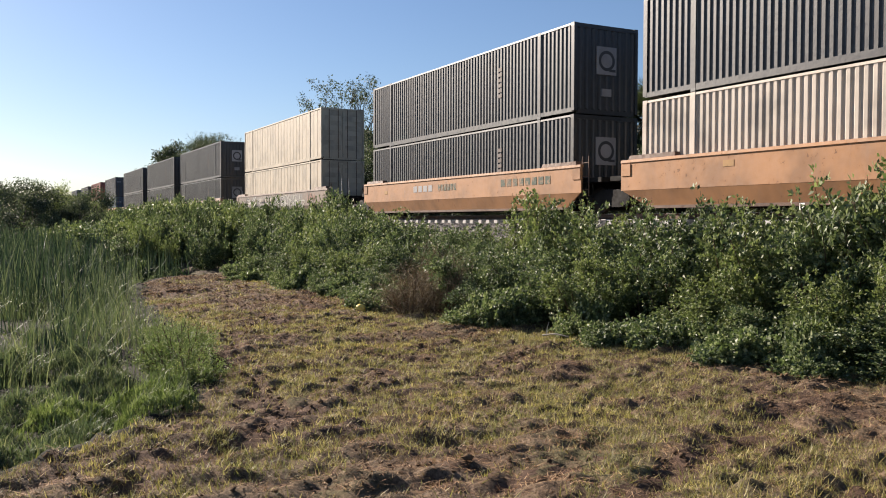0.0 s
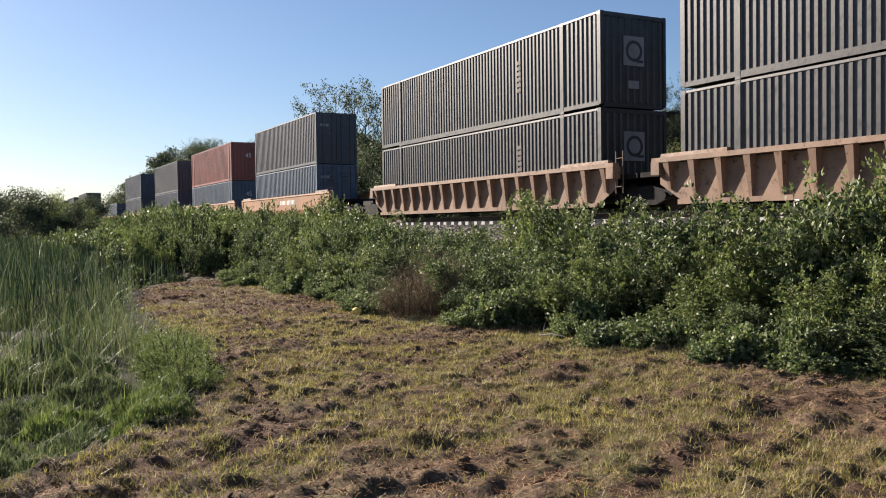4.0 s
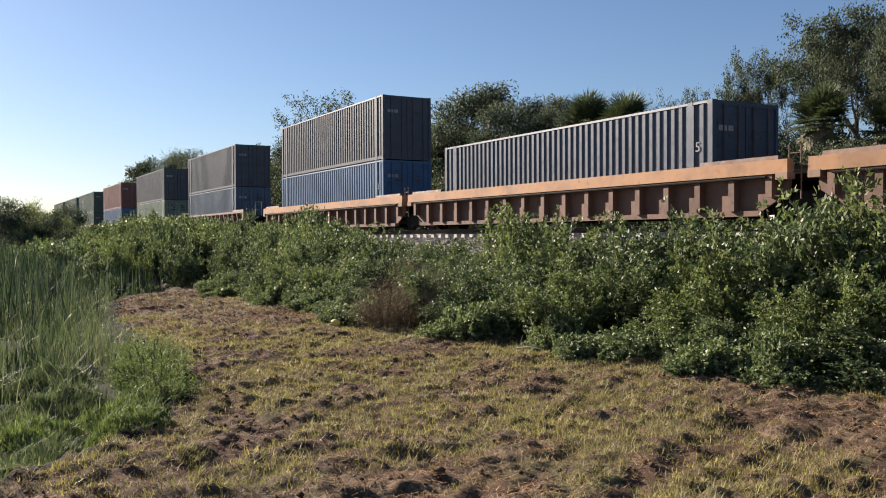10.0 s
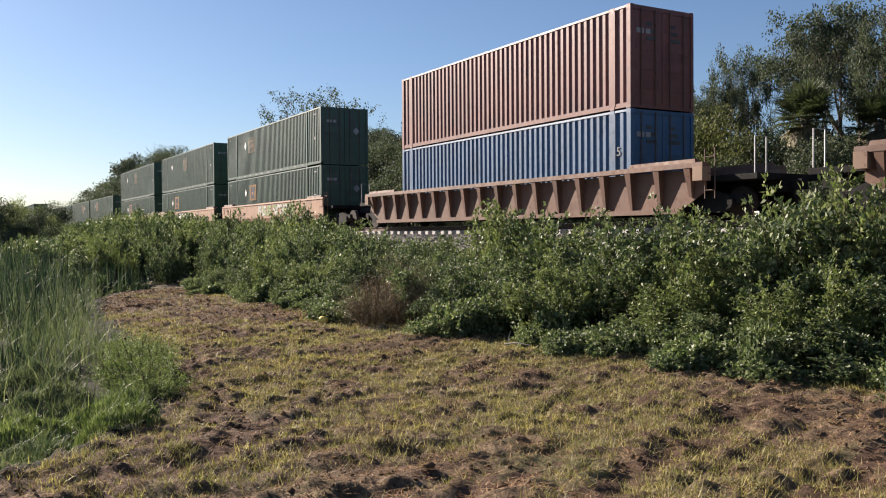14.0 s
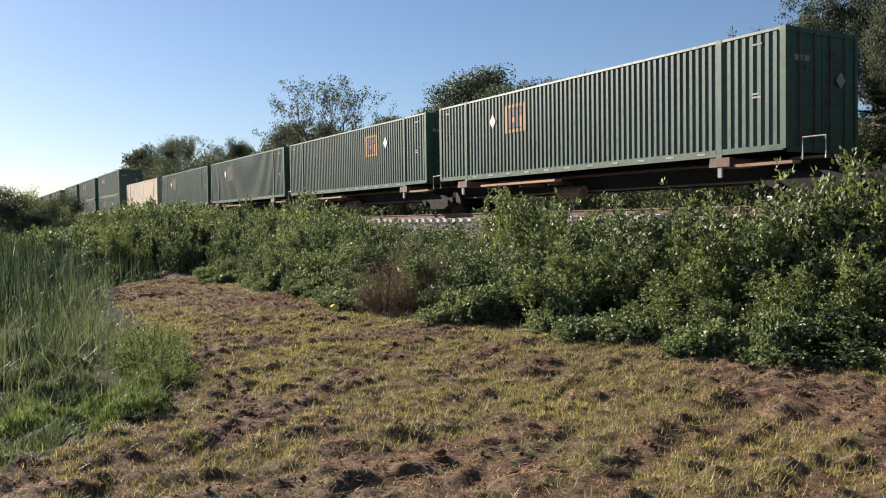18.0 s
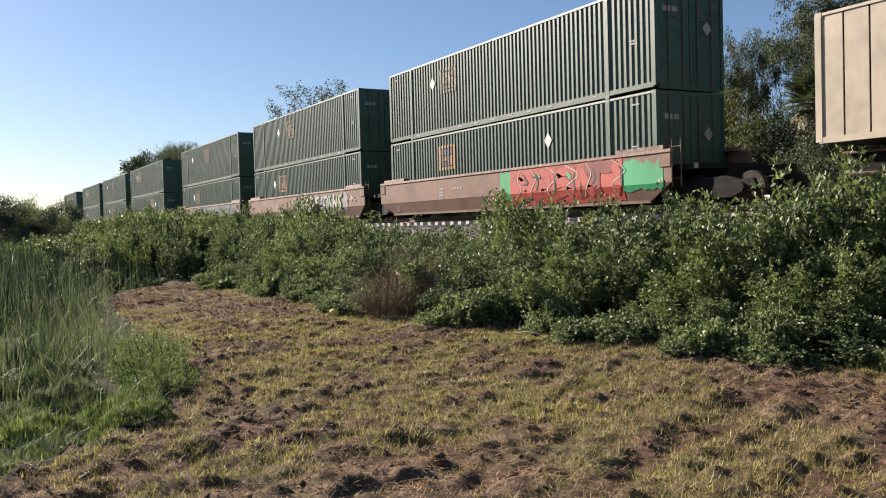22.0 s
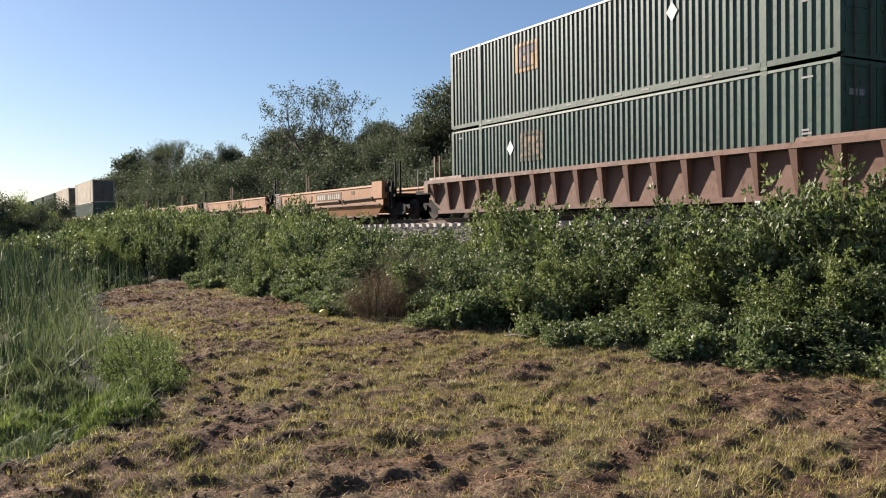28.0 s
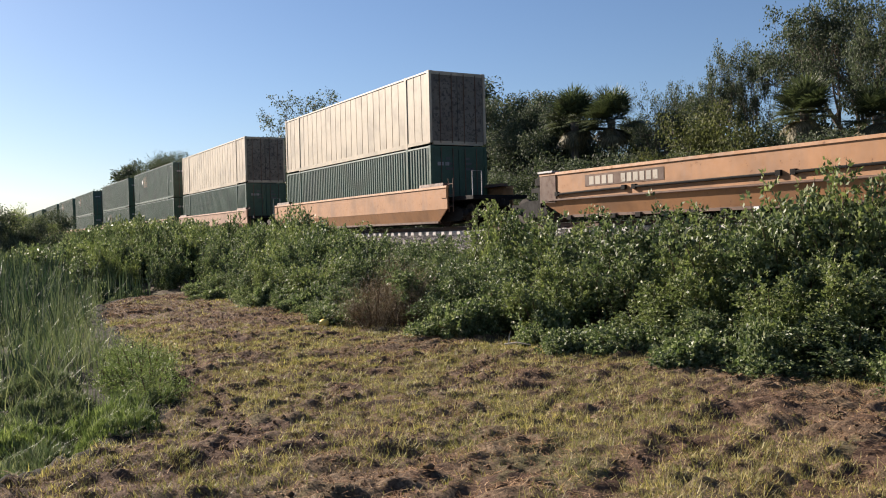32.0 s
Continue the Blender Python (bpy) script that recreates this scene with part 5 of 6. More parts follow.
        for k in range(26):
            x = 0.5 + 5.2 * k / 25
            j = s.r.uniform(-0.2, 0.2)
            s.stroke(s.r.choice(("chalk", "silt", "grey", "lime")), [(x - 0.15, 0.42), (x + j, 0.75), (x + 0.12 - j, 1.02), (x + 0.1 + j, 1.34)], s.r.uniform(0.05, 0.13), 0.15)
        for x, z, dx in ((6.25, 0.85, -0.22), (6.4, 0.95, -0.04), (6.58, 0.88, 0.2), (6.3, 0.72, -0.3), (6.5, 0.7, 0.25), (6.4, 0.45, 0.0)):
            s.stroke("white", [(x, z), (x + dx * 0.7, z + 0.16), (x + dx, z + 0.3)], 0.17, 0.3)
        s.done()
        marked(car)
    elif i == 23:
        s = Spray(car, 14)
        s.letters(-4.4, -0.8, 0.6, 1.3, ["dark", "silt"], "silt", None, 0.8, 0.16)
        s.letters(2.0, 6.6, 0.5, 1.38, ["white", "white", "pale"], "dark", None, 1.1, 0.24)
        s.done()
        marked(car)
    elif i == 24:
        s = Spray(car, 15)
        s.letters(-1.0, 2.5, 0.7, 1.36, ["lime", "pale"], "grey", None, 0.8, 0.16)
        s.done()
        marked(car)
    elif i == 0:
        add_marks(car, [(-4.8, 1.15, 0.5, 0.16, 1, M_YELLOW_MARK)])
# bogies between the units that share them
for a, b in ((0, 1), (3, 4), (4, 5), (6, 7), (7, 8), (10, 11), (11, 12), (16, 17), (17, 18), (19, 20), (20, 21), (22, 23), (23, 24), (27, 28), (28, 29), (30, 31), (31, 32), (33, 34), (34, 35)):
    t = thing("shared_bogie", "grimy bogie shared by two coupled well cars", "bogie", "shared bogies of the train")
    truck(t, 0.0)
    part("drawbar", Geo().box(-1.6, 1.6, -0.2, 0.2, 0.72, 0.95), M_DARKSTEEL, t)
    run(t, 0.5 * (mids[a] + mids[b]), RAIL)
for a, d in ((0, 1), (1, -1), (3, 1), (5, -1), (6, 1), (8, -1), (10, 1), (12, -1), (16, 1), (18, -1), (19, 1), (21, -1), (22, 1), (24, -1), (27, 1), (29, -1), (30, 1), (32, -1), (33, 1), (35, -1)):
    t = thing("end_bogie", "grimy bogie with a coupler at the end of a car set", "bogie", "end bogies of the train")
    truck(t, 0.0)
    part("coupler", Geo().box(min(0.2 * d, 1.5 * d), max(0.2 * d, 1.5 * d), -0.14, 0.14, 0.72, 0.97, 0.02), M_DARKSTEEL, t)
    run(t, mids[a] + d * 9.9, RAIL)
# skeleton cars
for k, front in enumerate((-406.58, -423.83, -440.97, -458.14, -475.9)):
    car = spine_car(17.2) if k == 0 else copy_thing(car_protos["spine"], Matrix())
    car_protos["spine"] = car_protos.get("spine", car)
    run(car, front - 8.075, RAIL)
# empty five-unit set
for k in range(5):
    car = smooth_car(13.6, M_ORANGE, "empty buff-orange", guides=True, pipe="bent" if k == 3 else "straight")
    if k == 0:
        part("emblem_patch", Geo().box(-0.8, 2.4, -1.509, -1.503, 1.02, 1.36), M_PLATE, car, "brown rectangle behind the lettering")
        add_marks(car, [(-0.6, 1.06, 1.1, 0.24, 4, M_PALE_MARK), (0.75, 1.06, 1.5, 0.24, 6, M_PALE_MARK)], y=-1.512)
        written("125", 0.3, M_WHITE_MARK, car, pose(-6.38, -1.535, 1.1, 90, 0, 0), "white numerals on a dark plate")
        written("40", 0.4, M_PLATE, car, pose(-5.3, -1.508, 1.0, 90, 0, 0), "dark car-size numerals")
        part("end_box", Geo().box(5.75, 6.78, -1.55, -1.2, 0.95, 1.68, 0.02), M_ORANGE, car, "raised orange end cover")
        add_marks(car, [(3.5, 1.2, 0.5, 0.16, 1, M_DARK_MARK), (-1.5, 1.05, 0.22, 0.24, 2, M_PLATE)])
    elif k == 1:
        written("40", 0.4, M_PLATE, car, pose(-5.6, -1.508, 1.0, 90, 0, 0), "dark car-size numerals")
        written("C", 0.3, M_PLATE, car, pose(-2.6, -1.508, 1.08, 90, 0, 0), "dark stencilled letter")
        add_marks(car, [(1.6, 0.95, 2.2, 0.42, 3, M_FADED)])
    elif k == 2:
        written("E", 0.3, M_PLATE, car, pose(-2.2, -1.508, 1.08, 90, 0, 0), "dark stencilled letter")
        written("40", 0.4, M_PLATE, car, pose(-5.3, -1.508, 0.98, 90, 0, 0), "dark car-size numerals")
        written("125", 0.3, M_WHITE_MARK, car, pose(-6.38, -1.535, 1.1, 90, 0, 0), "white numerals on a dark plate")
        add_marks(car, [(-1.0, 1.0, 2.0, 0.42, 3, M_ORANGE_PALE)])
    elif k == 3:
        written("E", 0.3, M_PLATE, car, pose(-2.2, -1.508, 1.08, 90, 0, 0), "dark stencilled letter")
        written("40", 0.4, M_PLATE, car, pose(-5.3, -1.508, 0.98, 90, 0, 0), "dark car-size numerals")
        add_marks(car, [(-6.65, 1.25, 0.42, 0.12, 3, M_GREY_MARK)], y=-1.535)
        add_marks(car, [(-1.5, 1.0, 2.2, 0.42, 3, M_FADED)])
    elif k == 4:
        part("emblem_patch", Geo().box(-4.6, -1.4, -1.509, -1.503, 1.02, 1.36), M_PLATE, car, "brown rectangle behind the lettering")
        add_marks(car, [(-4.4, 1.06, 1.1, 0.24, 4, M_PALE_MARK), (-3.05, 1.06, 1.5, 0.24, 6, M_PALE_MARK)], y=-1.512)
    x = -650.3 - 15.42 * k
    run(car, x, RAIL)
    t = thing("shared_bogie", "grimy bogie shared by two coupled well cars", "bogie", "shared bogies of the train")
    truck(t, 0.0)
    run(t, x - 7.71, RAIL)
    if k == 0:
        t = thing("end_bogie", "grimy bogie with a coupler at the end of a car set", "bogie", "end bogies of the train")
        truck(t, 0.0)
        run(t, x + 7.3, RAIL)

# ---- plants ----
def leaf_quads(at, along, across, length, width, fold=0.25):
    """Folded leaves: arrays of feet, ways along the leaf and across it, lengths and widths."""
    n = len(at)
    up = np.cross(along, across)
    l, w = length[:, None], width[:, None]
    mid = at + along * l * 0.45
    v = np.stack([at, mid + across * w * 0.5 + up * w * fold, at + along * l, mid - across * w * 0.5 + up * w * fold], 1).reshape(-1, 3)
    f = np.arange(4 * n).reshape(n, 4)
    return v, f


def unit_rows(a):
    return a / np.maximum(np.linalg.norm(a, axis=1, keepdims=True), 1e-9)


def across_of(along, r):
    a = np.cross(along, unit_rows(r.normal(size=along.shape)))
    return unit_rows(a)


def sprigs(r, feet, ways, leaves, reach, size, droop=0.15, slim=0.5):
    """Leaves set along short twigs."""
    n = len(feet)
    t = r.uniform(0.1, 1.0, (n, leaves))
    at = feet[:, None] + ways[:, None] * (t * reach)[:, :, None]
    at[:, :, 2] -= droop * reach * t ** 2
    at = at.reshape(-1, 3) + r.normal(0, 0.012, (n * leaves, 3))
    out = np.repeat(ways, leaves, 0) * 0.7 + r.normal(0, 0.6, (n * leaves, 3))
    out[:, 2] += 0.1
    along = unit_rows(out)
    length = size * r.uniform(0.6, 1.25, n * leaves)
    return leaf_quads(at, along, across_of(along, r), length, length * slim)


def shrub_proto(name, seed, rad, high, twigs, leaves, size, mat, label, slim=0.52, stems=13, reach=0.22, low=0.12, flat=0.0):
    """Stems fan out from the foot; leafy sprays sit in bunches along them, with gaps between."""
    r = np.random.default_rng(seed)
    top = thing(name, label, "shrub", "shrubs on the railway bank")
    g = Geo()
    feet, ways = [], []
    per = twigs // stems
    for i in range(stems):
        a = r.uniform(0, 2 * np.pi)
        out = rad * math.sqrt(r.uniform(0.0, 1.0))
        tall = high * r.uniform(0.5, 1.0) * (1 - (0.35 + flat) * (out / rad) ** 2)
        foot = np.array([0.35 * out * math.cos(a), 0.35 * out * math.sin(a), -0.1])
        tip = np.array([out * math.cos(a), out * math.sin(a), tall])
        bow = r.normal(0, 0.08, 3) * rad
        pts = [foot + (tip - foot) * t + np.array([0, 0, 0.22 * tall]) * math.sin(math.pi * t) * 0.5 + bow * math.sin(math.pi * t) for t in (0, 0.25, 0.5, 0.75, 1.0)]
        g.tube(pts, [0.018, 0.014, 0.011, 0.008, 0.004], 4)
        P = np.array(pts)
        # three to five bunches on each stem
        knots = np.sort(r.uniform(low, 1.0, int(r.integers(3, 6))))
        t = np.clip(knots[r.integers(0, len(knots), per)] + r.normal(0, 0.07, per), low * 0.6, 1.04)
        at = np.stack([np.interp(t, (0, 0.25, 0.5, 0.75, 1.0), P[:, k]) for k in range(3)], 1)
        at += r.normal(0, 0.07 * rad, (per, 3))
        w = r.normal(0, 1, (per, 3)) + np.array([math.cos(a), math.sin(a), 0]) * 0.35 + np.array([0, 0, 0.55])
        feet.append(at)
        ways.append(unit_rows(w))
    feet, ways = np.concatenate(feet), np.concatenate(ways)
    feet[:, 2] = np.maximum(feet[:, 2], 0.02)
    v, f = sprigs(r, feet, ways, leaves, reach, size, slim=slim)
    part("foliage", quad_mesh("foliage", v, f, mat), None, top)
    tagged(part("stem", g, M_TWIG, top), kind="stuff")
    return top


def spread(proto, spots):
    """Copies of a plant at (x, y, z, turn, size, height)."""
    for i, (x, y, z, turn, size, tall) in enumerate(spots):
        ob = proto if i == 0 else copy_thing(proto, Matrix())
        ob.matrix_basis = Matrix.LocRotScale((x, y, z), Euler((0, 0, turn)), (size, size, tall))


# height of the mass of shrubs at 10 m from the eye's line along the track, by bearing
TOP_B = (-118, -94, -74, -61, -51.7, -44.6, -39, -34.7, -31, -28, -25.4, -23.6, -22.4, -19.6, -17.6, -16.3, -15.7, -15.2, -14.5, -13.6, -12.7, -11.9, -11.5, -11, -10.7, -10.1, -9.6, -9, -8.7, -8.3, -7.8, -7.5, -6.9, -6.4, 3.0)
TOP_H = (2.2, 2.35, 2.4, 2.4, 2.65, 2.5, 2.28, 2.1, 1.95, 2.05, 1.98, 1.68, 1.5, 1.5, 1.46, 1.28, 1.32, 1.68, 1.84, 1.74, 1.82, 1.7, 1.54, 1.52, 1.7, 1.7, 1.6, 1.75, 1.66, 1.54, 1.54, 1.7, 1.68, 1.74, 1.9)


def mass_top(x, y):
    h = float(np.interp(10.0 * x / max(y, 1.0), TOP_B, TOP_H))
    return 1.6 + (h - 1.6) * y / 10.0


near_kinds = [shrub_proto("shrub", 10 + i, 0.7, 1.2, 960, 14, 0.049, M_SHRUB, "grey-green leafy shrub on the railway bank", stems=13 + 2 * i) for i in range(4)]
near_kinds += [shrub_proto("shrub", 20, 0.65, 1.25, 840, 14, 0.049, M_SHRUB_YELLOW, "yellow-green leafy shrub on the railway bank")]
low_kinds = [shrub_proto("creeper", 30 + i, 0.75, 0.5, 620, 12, 0.062, M_CREEPER, "low leafy creeper at the edge of the mown field", slim=0.7, reach=0.2, stems=20, flat=0.2) for i in range(2)]
far_kinds = [shrub_proto("bank_bush", 40 + i, 1.4, 1.7, 900, 12, 0.1, M_SHRUB_YELLOW if i == 1 else M_SHRUB, "dense green shrub beside the railway track", reach=0.4, stems=18) for i in range(3)]
dead = shrub_proto("dead_bush", 50, 0.8, 1.1, 620, 8, 0.12, M_DEADTWIG, "brown dry leafless bush", slim=0.07, reach=0.35, stems=26)
spots = {id(k): [] for k in near_kinds + low_kinds + far_kinds}
r = np.random.default_rng(77)
x = 3.0
while x > -36:
    foot = float(np.interp(x, FOOT_X, FOOT_Y)) + 0.12 * math.sin(x * 2.3)
    for row, (dy, h) in enumerate(((0.3, 0.42), (1.0, 0.72), (1.75, 0.9), (2.6, 0.97), (3.7, 1.0), (4.9, 1.0), (6.2, 1.0), (7.4, 1.0), (8.6, 1.0))):
        y = foot + dy + r.uniform(-0.3, 0.3)
        xx = x * (1 + 0.055 * dy) + r.uniform(-0.3, 0.3)
        if y > 13.2 or (y > 12.2 and -23.5 < 10 * xx / y < -15.4):
            continue
        # the dry bush stands clear of the green ones
        if -17.2 < xx < -12.4 and row in (0, 1, 2) and abs(xx + 2.05 * (y + 0.2)) < 1.15:
            continue
        if row in (1, 2, 3, 4) and (r.random() < 0.1 or float(smooth_noise(xx, y, 1.1, 92)) < -0.55):
            continue
        zz = float(ground_z(xx, y))
        if row == 0:
            k = low_kinds[0 if r.random() < 0.3 else 1]
            spots[id(k)].append((xx, y, zz - 0.03, r.uniform(0, 6.3), r.uniform(0.5, 0.75), r.uniform(0.4, 0.75)))
            spots[id(k)].append((xx + r.uniform(-0.4, 0.4), y + 0.35, zz - 0.03, r.uniform(0, 6.3), r.uniform(0.6, 0.85), r.uniform(0.6, 1.1)))
            continue
        full = mass_top(xx, y) - zz
        bulge = 0.92 + 0.2 * float(smooth_noise(xx * 1.0, y * 0.8, 1.3, 91))
        want = full * h * bulge * r.uniform(0.75, 1.12) if row > 1 else full * bulge * r.uniform(0.35, 0.9)
        tall = max(0.35, want) / 1.2
        yellow = r.random() < (0.5 if -10.5 < xx < -6.4 and row in (1, 2, 3) else 0.16)
        k = near_kinds[4] if yellow else near_kinds[int(r.integers(0, 4))]
        wide = r.uniform(0.75, 1.1)
        if xx < -18 and row > 1:
            k, tall, wide = far_kinds[int(r.integers(0, 3))], tall * 0.75, wide * 0.62
        spots[id(k)].append((xx, y, zz - 0.04, r.uniform(0, 6.3), wide, tall))
    x -= 0.8 + 0.012 * abs(x)
x = -35.0
while x > -330:
    for dy in ((4.2, 6.0, 8.0, 9.8, 11.6, 13.0) if x > -90 else (8, 11.5)):
        y = dy + r.uniform(-0.6, 0.6)
        xx = x + r.uniform(-1.2, 1.2)
        zz = float(ground_z(xx, y))
        k = far_kinds[int(r.integers(0, 3))]
        tall = (mass_top(xx, y) * (0.72 if dy < 7.5 else 0.95) - zz) / 1.5
        spots[id(k)].append((xx, y, zz - 0.05, r.uniform(0, 6.3), r.uniform(0.9, 1.3) * (1 if x > -120 else 1.8), max(0.4, tall) * r.uniform(0.85, 1.12)))
    x -= 1.9 if x > -90 else 5.5
# taller leafy bushes that break the line of the mass
for i, (x, y, up) in enumerate(((-24.2, 9.2, 1.12), (-25.6, 10.0, 1.2), (-26.9, 9.0, 1.05), (-28.2, 10.2, 1.25), (-29.8, 9.6, 1.1), (-31.5, 10.5, 1.15), (-33.2, 9.8, 1.2), (-20.8, 9.4, 1.15), (-19.6, 9.0, 1.1),
                               (-22.4, 9.0, 1.05), (-12.9, 9.3, 1.12), (-9.8, 9.1, 1.1), (-8.3, 9.0, 1.12), (-7.2, 9.3, 1.15))):
    z = float(ground_z(x, y))
    k = far_kinds[(1, 0, 2, 0, 2)[i % 5]] if x < -19 else near_kinds[(4, 1, 4, 2)[i % 4]]
    h = 1.6 if x < -19 else 1.2
    spots[id(k)].append((x, y, z - 0.05, i * 1.7, 0.7 if x < -19 else 1.15, (mass_top(x, y) * up - z) / h))
for k in near_kinds + low_kinds + far_kinds:
    spread(k, spots[id(k)])
# lone shoots that stand above the rest
def shoot_proto(seed, high, stems):
    r = np.random.default_rng(seed)
    top = thing("sapling", "thin leafy sapling rising above the shrubs", "sapling", "saplings on the railway bank")
    g = Geo()
    feet, ways = [], []
    for i in range(stems):
        p = Vector((r.normal(0, 0.2), r.normal(0, 0.2), -0.1))
        d = Vector((r.normal(0, 0.22), r.normal(0, 0.22), 1.0)).normalized()
        pts = [p]
        n = 7
        tall = high * r.uniform(0.65, 1.0)
        for k in range(n):
            d = (d + Vector(r.normal(0, 0.12, 3))).normalized()
            pts.append(pts[-1] + d * tall / n)
            for q in range(5 if k > 1 else 2):
                feet.append(np.array(pts[-1].lerp(pts[-2], r.random())))
                ways.append(np.array([*r.normal(0, 1, 2), r.normal(0.4, 0.4)]))
        g.tube(pts, [0.012 * (1 - 0.75 * k / n) for k in range(n + 1)], 5)
    v, f = sprigs(r, np.array(feet), unit_rows(np.array(ways)), 9, 0.2, 0.075)
    part("foliage", quad_mesh("foliage", v, f, M_SHRUB if seed % 2 else M_SHRUB_YELLOW), None, top)
    tagged(part("stem", g, M_TWIG, top), kind="stuff")
    return top


shoots = [shoot_proto(81 + i, 1.5, 7 + 2 * i) for i in range(3)]
where = ((-14.4, 10, 2.5), (-14.2, 9.6, 2.3), (-10.1, 10, 2.25), (-10.0, 9.4, 2.1), (-9.05, 10, 2.05), (-8.9, 10.2, 2.1), (-7.76, 10, 2.35), (-7.3, 10, 2.5), (-7.2, 9.5, 2.4), (-6.75, 10, 2.65), (-14.8, 10, 2.3), (-14.3, 10.4, 2.25), (-13.9, 9.8, 2.1), (-12.4, 10, 2.1), (-12.0, 9.6, 2.0), (-9.2, 10, 2.0), (-8.7, 10.3, 1.9), (-7.4, 10, 2.3), (-7.0, 9.7, 2.35), (-6.6, 9.8, 2.3), (-6.2, 10, 2.4),
         (-18.3, 10.5, 1.9), (-24.5, 11, 2.1), (-10.3, 9.2, 2.0), (-10.0, 10.6, 2.05), (-30, 11, 2.2), (-26.8, 11, 2.0), (-33.5, 10, 2.5), (-5.6, 10, 2.5), (-8.0, 9.0, 2.1), (-36, 11, 2.4))
for j in range(3):
    rows_ = []
    for x, y, zt in where[j::3]:
        z = float(ground_z(x, y))
        rows_.append((x, y, z, j + x, 1.0, (zt - z) / 1.45))
    spread(shoots[j], rows_)
spread(dead, [(-13.5, 6.45, 0.02, 0.3, 0.75, 0.7), (-13.4, 6.95, 0.02, 2.0, 0.75, 0.9), (-14.4, 6.9, 0.02, 4.0, 0.65, 0.75), (-14.3, 7.5, 0.05, 5.0, 0.75, 1.05)])


# ---- grasses ----
def blades(r, feet, length, width, lean, segments=2):
    """Bent grass blades as strips; lean: how far the tip goes sideways, in lengths."""
    n = len(feet)
    a = r.uniform(0, 2 * np.pi, n)
    side = np.stack([np.cos(a), np.sin(a), np.zeros(n)], 1)
    b = a + r.uniform(-1.2, 1.2, n) + np.pi / 2
    bend = np.stack([np.cos(b), np.sin(b), np.zeros(n)], 1)
    rows_ = []
    for i in range(segments + 1):
        t = i / segments
        h = np.sqrt(np.maximum(0.05, 1 - (lean * t) ** 2 * 0.6))
        mid = feet + bend * (lean * t * t * length)[:, None]
        mid[:, 2] += t * length * h
        w = (width * (1 - t * 0.92) * 0.5)[:, None]
        rows_.append(mid - side * w)
        rows_.append(mid + side * w)
    k = 2 * (segments + 1)
    v = np.stack(rows_, 1).reshape(-1, 3)
    base = (np.arange(n) * k)[:, None]
    f = np.concatenate([base + np.array([[2 * i, 2 * i + 1, 2 * i + 3, 2 * i + 2]]) for i in range(segments)], 0)
    return v, f


def scatter(r, n, x0, x1, y0, y1):
    return r.uniform(x0, x1, n), r.uniform(y0, y1, n)


def grass_object(name, label, mat, feet, length, width, lean, segments=2, category="grass"):
    v, f = blades(np.random.default_rng(len(feet)), feet, length, width, lean, segments)
    ob = new(name, quad_mesh(name, v, f, mat))
    return tagged(ob, label, category, kind="stuff")


r = np.random.default_rng(5)
# grass grows in tufts
def tufts(r, n, x0, x1, y0, y1, per, rad, test):
    """Feet of blades in tufts, and the height factor of each tuft."""
    cx, cy = scatter(r, n, x0, x1, y0, y1)
    keep = test(cx, cy)
    cx, cy = cx[keep], cy[keep]
    m = len(cx)
    tall = np.repeat(r.uniform(0.6, 1.15, m), per)
    a = np.repeat(cx, per) + r.normal(0, rad, m * per)
    b = np.repeat(cy, per) + r.normal(0, rad, m * per)
    return a, b, tall


def off_field(x, y):
    return field_edge(x) - y


def turf(x, y):
    """Above 0 where the turf is torn, below where it stands."""
    return 1.1 * tear(x, y) + 0.9 * ridge(x, y) - 0.75 + 0.3 * ramp_up(6.5, 9.0, -x) - 0.22 * (1 - ramp_up(5.0, 7.0, -x)) + 0.55 * smooth_noise(x, y, 0.45, 15) + 0.6 * smooth_noise(x, y, 0.18, 16)


fields = ((10500, -10.5, -2.5, -0.5, 7.8, 15, 0.05), (6200, -18, -9.5, 1.6, 7.6, 13, 0.07), (3800, -37, -17, 2.4, 7.8, 11, 0.11))
for name, label, mat, tone, hi, share in (("mown_grass", "short yellow-green mown grass", M_MOWN, 0.25, 0.062, 1.4), ("dry_grass", "short dry straw-coloured grass", M_STRAW, -0.1, 0.045, 0.9)):
    at, tl = [], []
    for n, x0, x1, y0, y1, per, rad in fields:
        a, b, tall = tufts(r, int(n * share), x0, x1, y0, y1, per, rad,
                           lambda x, y: (off_field(x, y) < -0.12) & (y < np.interp(x, FOOT_X, FOOT_Y) + 0.5) & (-turf(x, y) + 0.5 * smooth_noise(x, y, 2.1, 41) + r.normal(0, 0.3, x.shape) > (0.14 if tone > 0 else -0.3)))
        at.append(np.stack([a, b, ground_z(a, b) - 0.01], 1))
        tl.append(tall)
    at, tl = np.concatenate(at), np.concatenate(tl)
    n = len(at)
    grass_object(name, label, mat, at, hi * r.uniform(0.5, 1.35, n) * tl, 0.0095 * np.clip(-at[:, 0] / 10, 0.75, 2.4), r.uniform(0.3, 1.5, n), 1)
# sparse blades between the tufts
n = 60000
a, b = scatter(r, n, -18, -2.5, -1.5, 7.6)
keep = (off_field(a, b) < 0.1) & (-turf(a, b) + r.normal(0, 0.5, n) > 0.3)
a, b = a[keep], b[keep]
n = len(a)
grass_object("thin_grass", "thin short grass between the tufts", M_MOWN, np.stack([a, b, ground_z(a, b) - 0.01], 1), r.uniform(0.03, 0.09, n), np.full(n, 0.011) * np.clip(-a / 11, 0.8, 2), r.uniform(0.2, 1.4, n), 1)
